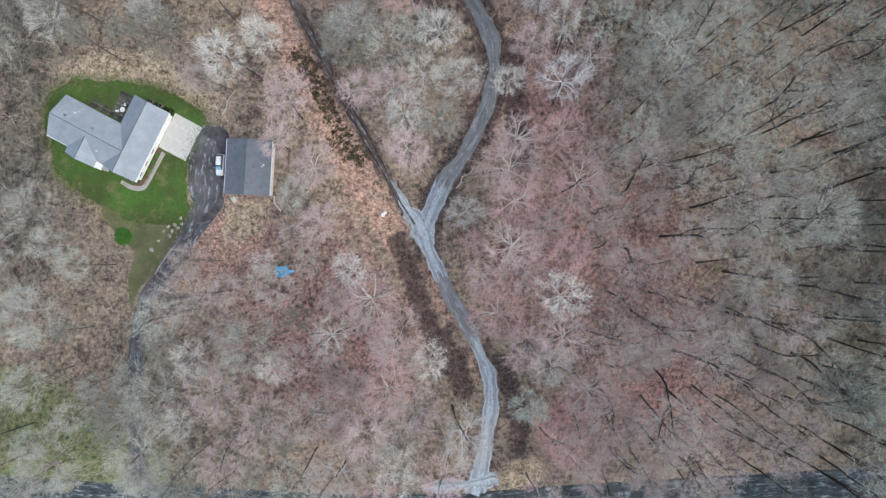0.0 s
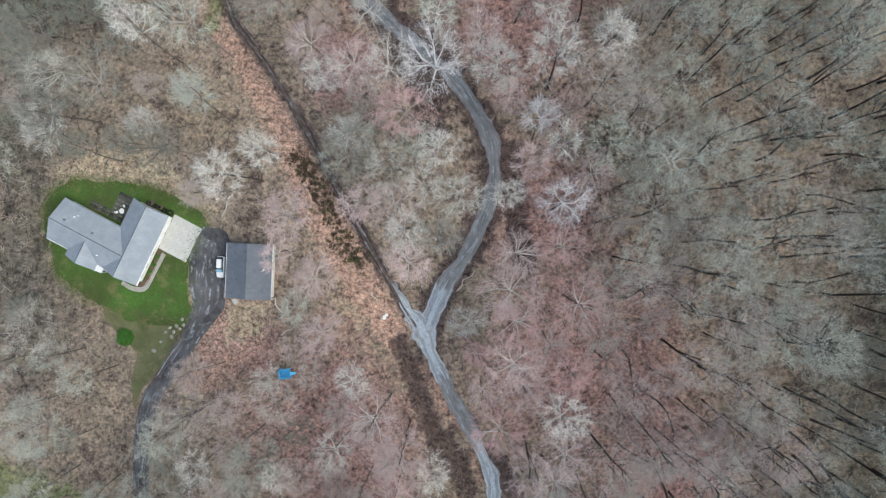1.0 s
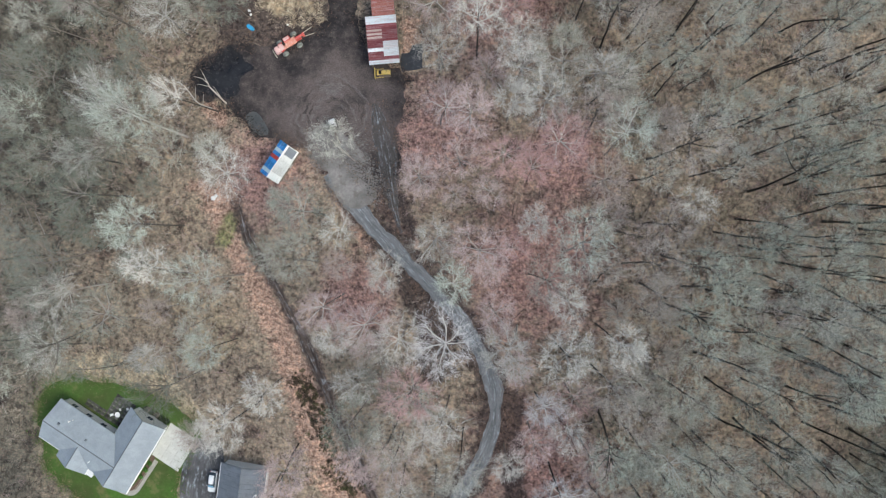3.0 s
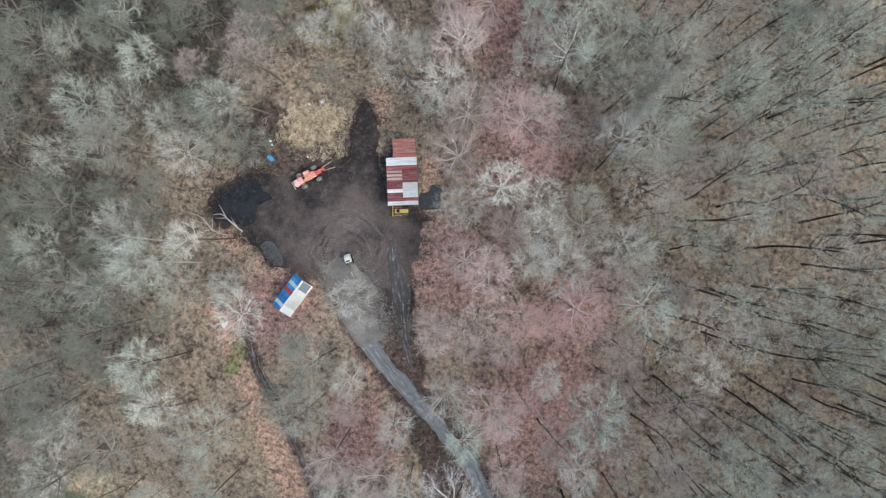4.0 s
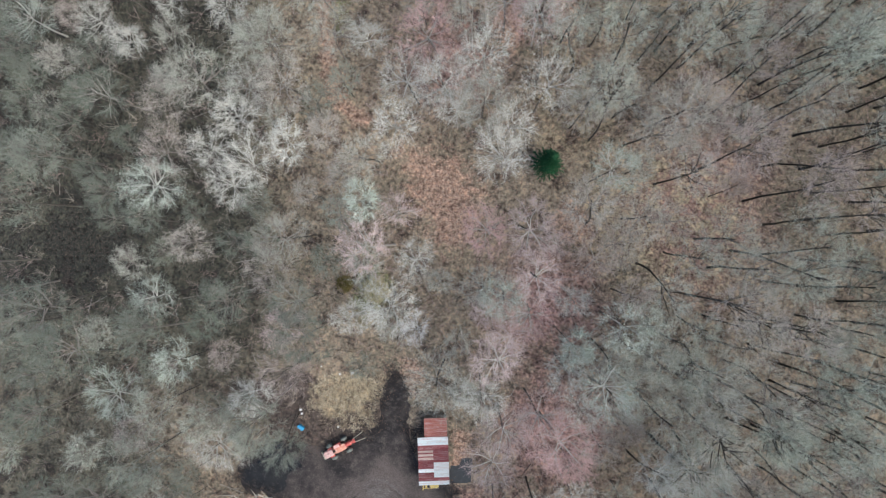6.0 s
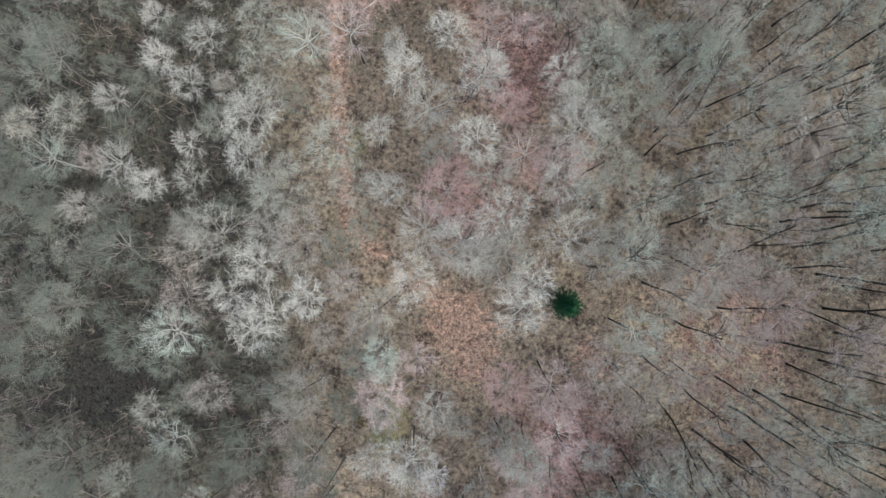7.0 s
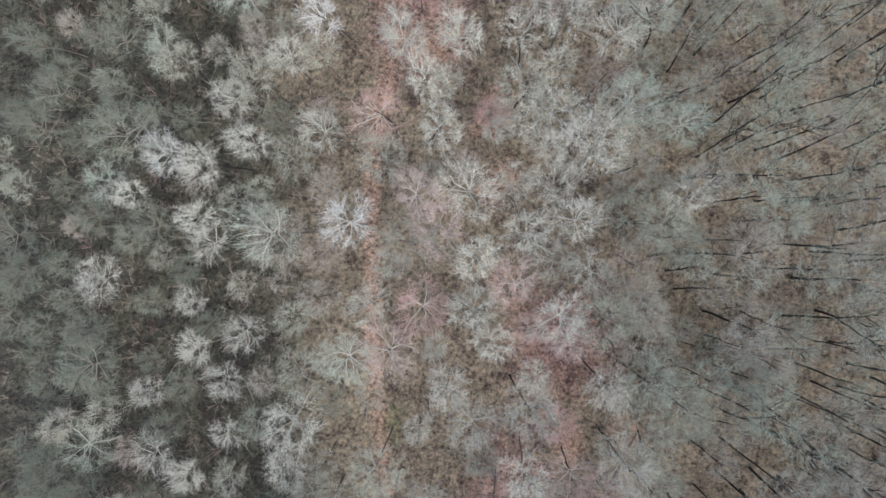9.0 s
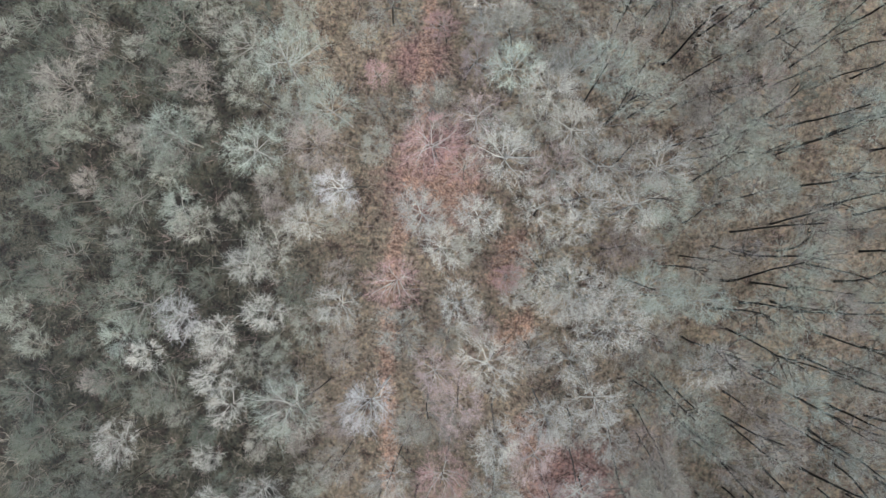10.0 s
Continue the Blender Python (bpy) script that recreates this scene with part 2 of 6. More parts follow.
def churned_earth():
    """Dark packed earth with curved wheel ruts where vehicles turn."""
    m, tr, bs = nodes_of("packed_earth")
    co = tr.nodes.new("ShaderNodeTexCoord")
    off = tr.nodes.new("ShaderNodeVectorMath")
    off.operation = "DISTANCE"
    off.inputs[1].default_value = (-42.0, 100.0, 0.05)
    tr.links.new(co.outputs["Object"], off.inputs[0])
    d = off.outputs["Value"]
    xyz = tr.nodes.new("ShaderNodeSeparateXYZ")
    tr.links.new(co.outputs["Object"], xyz.inputs[0])
    angle = maths(tr, "ARCTAN2", maths(tr, "SUBTRACT", xyz.outputs[1], 100.0), maths(tr, "ADD", xyz.outputs[0], 42.0))
    polar = tr.nodes.new("ShaderNodeCombineXYZ")
    warp = noise_tex(tr, 0.22, 3, 0.6)
    tr.links.new(maths(tr, "ADD", maths(tr, "MULTIPLY", d, 1.15), maths(tr, "MULTIPLY", warp.outputs["Fac"], 5.0)), polar.inputs[0])
    tr.links.new(maths(tr, "MULTIPLY", angle, 0.9), polar.inputs[1])
    arcs = noise_tex(tr, 1.0, 4, 0.65, vec=polar.outputs[0])
    rut = maths(tr, "MULTIPLY", span(tr, arcs.outputs["Fac"], 0.48, 0.66), span(tr, maths(tr, "ABSOLUTE", maths(tr, "SUBTRACT", d, 6.0), 0.0), 1.5, 5.0, 1.0, 0.12))
    groove = maths(tr, "MULTIPLY", span(tr, arcs.outputs["Fac"], 0.34, 0.46, 1.0, 0.0), span(tr, maths(tr, "ABSOLUTE", maths(tr, "SUBTRACT", d, 5.0), 0.0), 1.5, 5.0, 1.0, 0.1))
    a, b, c = noise_tex(tr, 0.09, 5, 0.65), noise_tex(tr, 0.7, 6, 0.7), noise_tex(tr, 4.0, 5, 0.75)
    worn = maths(tr, "ADD", a.outputs["Fac"], span(tr, d, 5.0, 24.0, 0.16, -0.14))
    col = mix(tr, span(tr, worn, 0.35, 0.66), (0.026, 0.024, 0.026), (0.165, 0.135, 0.127))
    col = mix(tr, maths(tr, "MULTIPLY", rut, 0.75), col, (0.23, 0.21, 0.205))
    col = mix(tr, maths(tr, "MULTIPLY", groove, 0.8), col, (0.035, 0.032, 0.034))
    col = mix(tr, span(tr, b.outputs["Fac"], 0.48, 0.66, 0.0, 0.7), col, (0.145, 0.122, 0.112))
    col = mix(tr, span(tr, c.outputs["Fac"], 0.35, 0.65, 0.6, 0.0), col, (0.028, 0.025, 0.026))
    tr.links.new(col, bs.inputs["Base Color"])
    bs.inputs["Roughness"].default_value = 0.85
    bump(tr, bs, maths(tr, "ADD", c.outputs["Fac"], rut), 0.6, 0.08)
    return m


# woods twigs are greener and dimmer than the rest, the lens vignette coloured in
TWIG = [(0.0, (0.20, 0.225, 0.19)), (0.12, (0.285, 0.31, 0.265)), (0.25, (0.41, 0.435, 0.375)), (0.4, (0.53, 0.445, 0.42)), (0.6, (0.54, 0.55, 0.485)), (0.8, (0.47, 0.51, 0.435)), (1.0, (0.68, 0.69, 0.64))]
# bark runs dark to pale: shaded trunks and lit limbs get their own tones
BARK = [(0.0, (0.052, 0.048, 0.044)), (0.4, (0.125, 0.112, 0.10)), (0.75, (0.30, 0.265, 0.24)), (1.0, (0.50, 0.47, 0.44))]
SHRUB = [(0.0, (0.40, 0.28, 0.255)), (0.35, (0.52, 0.40, 0.37)), (0.7, (0.48, 0.42, 0.36)), (1.0, (0.55, 0.48, 0.40))]
M = dict(
    ground=ground_material(),
    gravel=road_material("gravel", (0.15, 0.155, 0.16), (0.235, 0.24, 0.25), (0.34, 0.35, 0.37), (0.27, 0.278, 0.292)),
    asphalt=road_material("old_asphalt", (0.052, 0.051, 0.054), (0.145, 0.144, 0.149), (0.21, 0.209, 0.213), (0.135, 0.134, 0.139), 0.3, 0.16, 0.4, 0.25),
    highway=road_material("wet_asphalt", (0.028, 0.036, 0.04), (0.075, 0.092, 0.096), (0.19, 0.225, 0.235), (0.06, 0.072, 0.076), 0.4, 0.3, 0.6, 0.3),
    dirt=road_material("dark_dirt", (0.075, 0.058, 0.051), (0.135, 0.102, 0.087), (0.25, 0.18, 0.145), (0.040, 0.033, 0.030), 0.85, 0.2),
    packed=road_material("packed_lane", (0.07, 0.063, 0.061), (0.125, 0.112, 0.108), (0.175, 0.16, 0.155), (0.105, 0.096, 0.094), 0.5, 0.2, 0.5),
    yard=churned_earth(),
    pool=surface("black_puddle", (0.012, 0.012, 0.014), (0.03, 0.029, 0.03), 0.3, 2.0, 0.25, relief=0.05, stain=(0.05, 0.046, 0.045)),
    pool_grey=surface("grey_puddle", (0.055, 0.06, 0.06), (0.11, 0.115, 0.115), 0.4, 2.0, 0.3, relief=0.05),
    gravel_flat=surface("loose_gravel", (0.175, 0.165, 0.158), (0.31, 0.295, 0.283), 0.22, 2.2, 0.9, relief=0.8, stain=(0.15, 0.13, 0.12)),
    lawn=surface("lawn_grass", (0.062, 0.078, 0.027), (0.078, 0.168, 0.032), 0.075, 1.6, 0.9, relief=0.8, stain=(0.15, 0.145, 0.065)),
    path=surface("worn_path", (0.33, 0.32, 0.285), (0.43, 0.42, 0.38), 0.5, 5.0, 0.9, relief=0.3, stain=(0.25, 0.24, 0.21)),
    leaves=bark_material("dead_leaves", [(0.0, (0.13, 0.085, 0.06)), (0.35, (0.30, 0.20, 0.145)), (0.7, (0.43, 0.30, 0.22)), (1.0, (0.52, 0.42, 0.33))], "tint", 2.0, 0.9),
    rough=surface("rough_turf", (0.10, 0.115, 0.05), (0.175, 0.18, 0.095), 0.2, 3.0, 0.95, relief=0.8, stain=(0.19, 0.15, 0.105)),
    concrete=surface("concrete", (0.50, 0.505, 0.47), (0.60, 0.605, 0.57), 0.5, 5.0, 0.85, relief=0.2, stain=(0.38, 0.37, 0.33)),
    twig=surface("pale_twigs", (0.63, 0.61, 0.56), (0.72, 0.70, 0.65), 0.3, 3.0, 0.9, relief=0, vary=0.18), twig_dark=surface("grey_brown_twigs", (0.44, 0.43, 0.38), (0.53, 0.52, 0.465), 0.3, 3.0, 0.9, relief=0, vary=0.18),
    twig_rosy=surface("pinkish_twigs", (0.57, 0.44, 0.424), (0.65, 0.53, 0.515), 0.3, 3.0, 0.9, relief=0, vary=0.15), twig_green=surface("greenish_twigs", (0.50, 0.545, 0.475), (0.59, 0.635, 0.565), 0.3, 3.0, 0.9, relief=0, vary=0.15),
    twig_red=surface("red_budded_twigs", (0.60, 0.37, 0.36), (0.68, 0.47, 0.455), 0.3, 3.0, 0.9, relief=0, vary=0.12),
    twig_white=surface("white_twigs", (0.635, 0.615, 0.62), (0.74, 0.725, 0.73), 0.5, 4.0, 0.85, relief=0, vary=0.08),
    # limbs paler than trunks: part pale bark, part overhead light put into colour
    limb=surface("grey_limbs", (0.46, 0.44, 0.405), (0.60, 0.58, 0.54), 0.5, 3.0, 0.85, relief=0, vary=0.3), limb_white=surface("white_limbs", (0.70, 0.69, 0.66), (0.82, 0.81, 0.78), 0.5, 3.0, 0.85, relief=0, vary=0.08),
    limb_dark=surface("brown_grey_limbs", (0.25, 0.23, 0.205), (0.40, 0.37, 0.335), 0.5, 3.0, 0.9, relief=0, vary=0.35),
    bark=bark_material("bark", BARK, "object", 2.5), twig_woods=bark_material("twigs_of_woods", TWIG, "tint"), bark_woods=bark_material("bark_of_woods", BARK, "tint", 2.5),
    bramble=bark_material("bramble_leaves", [(0.0, (0.075, 0.058, 0.045)), (0.45, (0.13, 0.10, 0.07)), (0.75, (0.10, 0.09, 0.048)), (1.0, (0.13, 0.14, 0.065))], "tint", 2.0, 0.8),
    dry_grass=bark_material("dry_grass_blades", [(0.0, (0.26, 0.19, 0.13)), (0.3, (0.68, 0.58, 0.44)), (0.8, (0.84, 0.76, 0.61)), (1.0, (0.66, 0.58, 0.42))], "tint", 2.0, 0.9),
    shrub=bark_material("brush_twigs", SHRUB, "tint"),
    needle=surface("needles", (0.018, 0.085, 0.038), (0.045, 0.15, 0.066), 0.8, 4.0, 0.75, relief=0),
)


# ---- mesh helpers ----
def link_mesh(name, verts, faces, material, parent=None, label="", smooth=False):
    me = bpy.data.meshes.new(name)
    me.from_pydata([tuple(v) for v in verts], [], [tuple(f) for f in faces])
    me.materials.append(material)
    if smooth:
        me.shade_smooth()
    ob = new(name, me)
    ob.parent = parent
    return tagged(ob, label)


def big_mesh(name, verts, tris, material, tint=None, parent=None):
    """A mesh from numpy arrays of points and triangles, with an optional tint for each point."""
    me = bpy.data.meshes.new(name)
    me.vertices.add(len(verts))
    me.vertices.foreach_set("co", np.ascontiguousarray(verts, dtype=np.float32).ravel())
    me.loops.add(len(tris) * 3)
    me.loops.foreach_set("vertex_index", np.ascontiguousarray(tris, dtype=np.int32).ravel())
    me.polygons.add(len(tris))
    me.polygons.foreach_set("loop_start", np.arange(0, len(tris) * 3, 3, dtype=np.int32))
    if tint is not None:
        me.attributes.new("tint", "FLOAT", "POINT").data.foreach_set("value", np.ascontiguousarray(tint, dtype=np.float32))
    me.materials.append(material)
    me.update(calc_edges=True)
    ob = new(name, me)
    ob.parent = parent
    return ob


def part(name, bm, material, parent=None, label="", smooth=False):
    me = bpy.data.meshes.new(name)
    bm.normal_update()
    bm.to_mesh(me)
    bm.free()
    me.materials.append(material)
    if smooth:
        me.shade_smooth()
    ob = new(name, me)
    ob.parent = parent
    return tagged(ob, label)


def empty(name, m=Matrix(), label="", category="", group="", kind=""):
    ob = new(name)
    ob.matrix_world = m
    return tagged(ob, label, category, group, kind)


def spline(pts, step=1.0, closed=False):
    """A smooth line through the points, with a point about every step metres."""
    p = np.array(pts, float)
    n = len(p)
    out = []
    for i in range(n if closed else n - 1):
        a, b = p[i], p[(i + 1) % n]
        z = p[(i - 1) % n] if closed or i else 2 * a - b
        c = p[(i + 2) % n] if closed or i + 2 < n else 2 * b - a
        k = max(2, int(np.linalg.norm((b - a)[:2]) / step))
        for s in np.arange(k) / k:
            out.append(0.5 * (2 * a + (b - z) * s + (2 * z - 5 * a + 4 * b - c) * s * s + (3 * a - z - 3 * b + c) * s ** 3))
    if not closed:
        out.append(p[-1])
    return np.array(out)


def inside(px, py, poly):
    hit = np.zeros(np.shape(px), bool)
    n = len(poly)
    for i in range(n):
        (x0, y0), (x1, y1) = poly[i][:2], poly[i - 1][:2]
        if y0 == y1:
            continue
        hit ^= ((y0 > py) != (y1 > py)) & (px < (x1 - x0) * (py - y0) / (y1 - y0) + x0)
    return hit


def far_from(px, py, line):
    """Distance of points from a line of points."""
    best = np.full(np.shape(px), 1e9)
    for (x0, y0), (x1, y1) in zip(line[:-1, :2], line[1:, :2]):
        dx, dy = x1 - x0, y1 - y0
        s = np.clip(((px - x0) * dx + (py - y0) * dy) / (dx * dx + dy * dy + 1e-9), 0, 1)
        best = np.minimum(best, np.hypot(px - x0 - s * dx, py - y0 - s * dy))
    return best


def wobble(n, size, smooth=3):
    w = rng.normal(0, 1, n + 2 * smooth)
    return np.convolve(w, np.ones(2 * smooth + 1) / (2 * smooth + 1), "valid") * size * (2 * smooth + 1) ** 0.5


def ribbon(name, pts, material, z, label, category, ragged=0.25, step=0.8, crown=0.05, laid=None):
    """A road along a line of (x, y, width), slightly crowned, with ragged edges."""
    line = spline(pts, step)
    d = np.gradient(line[:, :2], axis=0)
    d /= np.linalg.norm(d, axis=1)[:, None] + 1e-9
    side = np.stack([-d[:, 1], d[:, 0]], 1)
    n, cols = len(line), 9
    left, right = line[:, 2] / 2 + wobble(n, ragged), line[:, 2] / 2 + wobble(n, ragged)
    verts, across = [], []
    for i in range(n):
        for c in range(cols):
            s = c / (cols - 1)
            off = left[i] * (1 - 2 * s) if s < 0.5 else right[i] * (1 - 2 * s)
            rutted = -0.03 * math.exp(-((abs(s - 0.5) - 0.24) / 0.08) ** 2)
            verts.append((*(line[i, :2] + side[i] * off), z + crown * (1 - (2 * s - 1) ** 2) - 0.06 * (c in (0, cols - 1)) + rutted))
            across.append(s)
    faces = [(r * cols + c, r * cols + c + 1, (r + 1) * cols + c + 1, (r + 1) * cols + c) for r in range(n - 1) for c in range(cols - 1)]
    ob = link_mesh(name, verts, [f[::-1] for f in faces], material)
    ob.data.attributes.new("across", "FLOAT", "POINT").data.foreach_set("value", across)
    run = np.concatenate([[0], np.cumsum(np.linalg.norm(np.diff(line[:, :2], axis=0), axis=1))])
    ob.data.attributes.new("along", "FLOAT", "POINT").data.foreach_set("value", np.repeat(run, cols).astype(np.float32))
    stone = np.array([max((1 - max(0.0, math.hypot(x - a, y - b) - r) / 5 for a, b, r in laid or ()), default=0.0) for x, y in line[:, :2]])
    ob.data.attributes.new("laid", "FLOAT", "POINT").data.foreach_set("value", np.repeat(np.clip(stone, 0, 0.8), cols).astype(np.float32))
    if ob.data.polygons[0].normal.z < 0:
        ob.data.flip_normals()
    return tagged(ob, label, category, kind="structure"), line


def patch(name, pts, material, z, label, category, ragged=0.3, step=0.8, kind="structure", skirt=0.1):
    """A flat patch of ground inside a closed line, with ragged edges that dip into the ground."""
    line = spline(pts, step, True)[:, :2]
    if sum(a[0] * b[1] - b[0] * a[1] for a, b in zip(line, np.roll(line, -1, 0))) < 0:
        line = line[::-1]
    d = np.roll(line, -1, 0) - np.roll(line, 1, 0)
    d /= np.linalg.norm(d, axis=1)[:, None] + 1e-9
    line = line + np.column_stack([d[:, 1], -d[:, 0]]) * np.clip(wobble(len(line), ragged), -2 * ragged, 2 * ragged)[:, None]
    bm = bmesh.new()
    flat, _, tris, *_ = delaunay_2d_cdt([Vector(p) for p in line], [], [list(range(len(line)))], 1, 1e-4)
    every = [bm.verts.new((x, y, z)) for x, y in flat]
    ring = every[:len(line)]
    for t in tris:
        f = bm.faces.new([every[i] for i in t])
        f.normal_update()
        if f.normal.z < 0:
            f.normal_flip()
    low = [bm.verts.new((x, y, z - skirt)) for x, y in line]
    for i in range(len(ring)):
        j = (i + 1) % len(ring)
        bm.faces.new((ring[i], low[i], low[j], ring[j]))
    return tagged(part(name, bm, material), label, category, kind=kind), line


# ---- the plan ----
ROAD = [(0.9, -55.5, 6.4), (2.3, -50, 4.9), (2.9, -42, 4.6), (3.4, -33.3, 4.3), (2.4, -27.1, 3.9), (-0.5, -21, 3.7), (-5.8, -12.5, 3.6), (-10.5, -3.9, 3.9), (-12.4, 2.3, 4.4),
        (-11, 8, 4.2), (-6.9, 16.2, 4.1), (-2.2, 23.9, 4), (0.7, 33, 3.8), (1.2, 40.5, 3.8), (-0.6, 47.5, 3.8), (-6, 56, 3.8), (-13.4, 63.4, 3.9), (-20.6, 69.3, 4.0), (-28.0, 75.4, 4.0),
        (-34.5, 81.6, 4.6), (-40.2, 88.5, 5.5)]
TRACK = [(-14.5, 4.0, 3.4), (-19.3, 10.6, 2.6), (-24.1, 18.6, 2.7), (-28.9, 26.6, 2.7), (-33.6, 34, 2.6), (-38, 42, 2.5), (-44.8, 53.4, 2.4), (-52.2, 63.8, 2.2), (-57.9, 71, 1.9), (-61.0, 78.6, 0.6)]
DRIVE = [(-61.6, 24.2, 5.5), (-62.6, 20, 8.8), (-63.2, 12, 8.4), (-63.4, 6.5, 6.6), (-66.2, 0.6, 5.2), (-69.8, -5.4, 4.6), (-73.6, -11.2, 4.4), (-76.6, -17, 4.2), (-78, -23, 4), (-78.4, -30, 4), (-77.8, -45, 4), (-76, -60, 4)]
LANE = [(-32.5, 104, 1.6), (-30.6, 98, 4.4), (-28.8, 92, 4.6), (-27.2, 86, 3.4), (-25.4, 80.5, 1.8), (-23.6, 76.5, 0.5)]
HIGHWAY = [(-240, -64, 7), (-60, -61.5, 7), (-9, -59.0, 7), (8.3, -56.8, 7), (50, -51.2, 7), (90, -45.9, 7), (240, -26, 7)]
YARD = [(-74.6, 105), (-72.9, 110.4), (-64.4, 113.9), (-53, 115.2), (-45.8, 119.7), (-46.2, 126.6), (-43.9, 132.8), (-41, 130), (-38, 121.7), (-35.2, 114), (-27.4, 110),
        (-27.2, 98.2), (-26.5, 90), (-30, 86), (-34, 90), (-39.4, 90), (-46.9, 93), (-57.1, 94.1), (-62.1, 97), (-67.4, 101.2), (-71.9, 101)]
LAWN = [(-102, 22.5), (-102.2, 28.4), (-97.7, 33.1), (-91.3, 34.6), (-83.3, 34.8), (-76.3, 33), (-70.4, 30.3), (-64.2, 26.2), (-66.5, 17), (-67.3, 10.7), (-67.2, 4.1), (-69, 0.5),
        (-74, 1.5), (-80, 2.5), (-86, 4.5), (-91.4, 7.5), (-99.7, 13)]
ROUGH = [(-88, 5), (-80, 4), (-73, 3), (-68.6, 1.5), (-70, -2), (-73.6, -7.6), (-77.6, -13), (-80, -18), (-80.5, -12), (-79.8, -6.5), (-82.5, -2.5)]
CLEARING = [(-72, 82), (-66, 73), (-60, 64), (-53.5, 54), (-48.5, 45), (-43.5, 34), (-37, 20.5), (-28.5, 8), (-22, 0), (-18, -5), (-16.5, 2), (-20.5, 10), (-25.5, 19), (-35, 34.5), (-46, 53), (-53, 63), (-59, 71), (-64, 82)]
DRYGRASS = [(-61.0, 127.0), (-57.4, 129.4), (-51.5, 131.4), (-45.8, 130.4), (-45.6, 120.3), (-53.7, 119.5), (-57.4, 118.3)]
OPENING = [(-53.1, 182), (-39.4, 182.5), (-29.8, 176), (-33, 164), (-36, 158), (-43, 166)]
ROSY_FLOOR = [(-57, 84, 18), (-19, 98, 20), (-34, -20, 36), (22, 0, 34), (40, -26, 26), (22, -40, 16), (-8, 128, 22), (6, 72, 30), (-32, 60, 16), (10, 96, 18), (-12, 155, 22), (-36, 232, 20), (-76, 294, 20), (-42, 203, 18), (10, 30, 24), (-54, -2, 18), (-84, 318, 10), (14, 178, 27)]

road, road_line = ribbon("road", ROAD, M["gravel"], 0.02, "narrow grey gravel lane winding between bare trees", "road", ragged=0.4, laid=[(2.9, -43, 19), (-12.5, 2.5, 8)])
track, track_line = ribbon("road", TRACK, M["dirt"], 0.03, "dark rutted dirt track beside a leaf-strewn clearing", "dirt track", 0.3)
drive, drive_line = ribbon("driveway", DRIVE, M["asphalt"], 0.11, "old dark asphalt driveway with worn grey patches", "driveway", 0.12)
lane, lane_line = ribbon("road", LANE, M["packed"], 0.065, "dark dirt lane leading into the work yard", "dirt track", 0.35)
highway, highway_line = ribbon("road", HIGHWAY, M["highway"], 0.03, "dark paved road crossing at the end of the lane", "road", 0.1, 3.0)
apron, apron_line = ribbon("pavement", [(-10.6, -54.9, 0.8), (-8.4, -54.7, 2.4), (-5.2, -54.2, 2.8), (-2.6, -53.7, 1.4), (0.4, -53.0, 2.4), (3.4, -52.3, 3.8), (5.0, -52.0, 2.6), (6.0, -51.8, 0.7)], M["gravel"], 0.06, "pale blue-grey crushed stone at the mouth of the lane", "gravel", 0.5, laid=[(0, -57, 20)])
fork, fork_line = ribbon("pavement", [(-11.7, 0.0, 2.6), (-13.6, 4.0, 4.4), (-16.2, 7.2, 3.6), (-18.6, 10.2, 2.6), (-20.6, 13, 1.0)], M["gravel"], 0.05, "pale crushed stone at the fork of the lane", "gravel", 0.75, laid=[(-14.5, 5, 5)])
gravel_yard, gravel_line = patch("yard_gravel", [(-46.6, 95.5), (-43, 98), (-38.5, 96), (-34.6, 94), (-32.2, 90), (-30.8, 85.2), (-31.2, 81.4), (-33.4, 79.6), (-36.6, 82), (-40.0, 85.8), (-43.4, 90)], M["gravel_flat"], 0.078, "grey gravel where the lane widens into the yard", "gravel", 0.6, 0.8)
yard, yard_line = patch("yard_ground", YARD, M["yard"], 0.05, "dark churned earth of the work yard", "ground", 0.5)
patch("puddle", [(-74.4, 105.4), (-73.0, 109.6), (-69.2, 112.2), (-65.2, 112.4), (-62.4, 110.8), (-60.0, 108.8), (-62.4, 106.6), (-63.6, 103.6), (-67.2, 102.2), (-71.4, 101.6)], M["pool"], 0.07, "black puddle of muddy water at the yard's end", "puddle", 0.6, 0.6)
patch("puddle", [(-61.6, 97.8), (-59.6, 99.2), (-57.6, 97.2), (-56.2, 94.8), (-58.4, 94.6), (-60.6, 96.0)], M["pool_grey"], 0.07, "shallow grey puddle at the yard's edge", "puddle", 0.3, 0.7)
lawn, lawn_line = patch("lawn", LAWN, M["lawn"], 0.045, "green mown lawn round the house", "lawn", 0.45)
rough, rough_line = patch("rough_grass", ROUGH, M["rough"], 0.035, "thin olive-green rough grass below the lawn", "grass", 0.5)
ditch_line = spline([(-18.4, 0), (-16.8, -3.5), (-14.3, -9.4), (-12.4, -15.2), (-8.8, -21.2), (-4.6, -26.6), (-2.6, -32)])
ditch_b_line = spline([(4.9, -26), (7.8, -32), (9.9, -38), (9.9, -44.5)])
ditch_c_line = spline([(4.6, 43), (5.6, 35), (6.8, 27), (8.8, 18.5)])
ditch_d_line = spline([(-20, 66), (-14.5, 57), (-13, 48)])
glade_line = spline([(8, 56), (10.5, 70), (11, 84), (8.5, 104)])
trail_line = spline([(-60.2, 186.6), (-68, 192), (-71.5, 206), (-75.5, 221), (-79, 240), (-81.5, 255), (-82.9, 276), (-81.5, 297), (-82.6, 319), (-84, 345)])


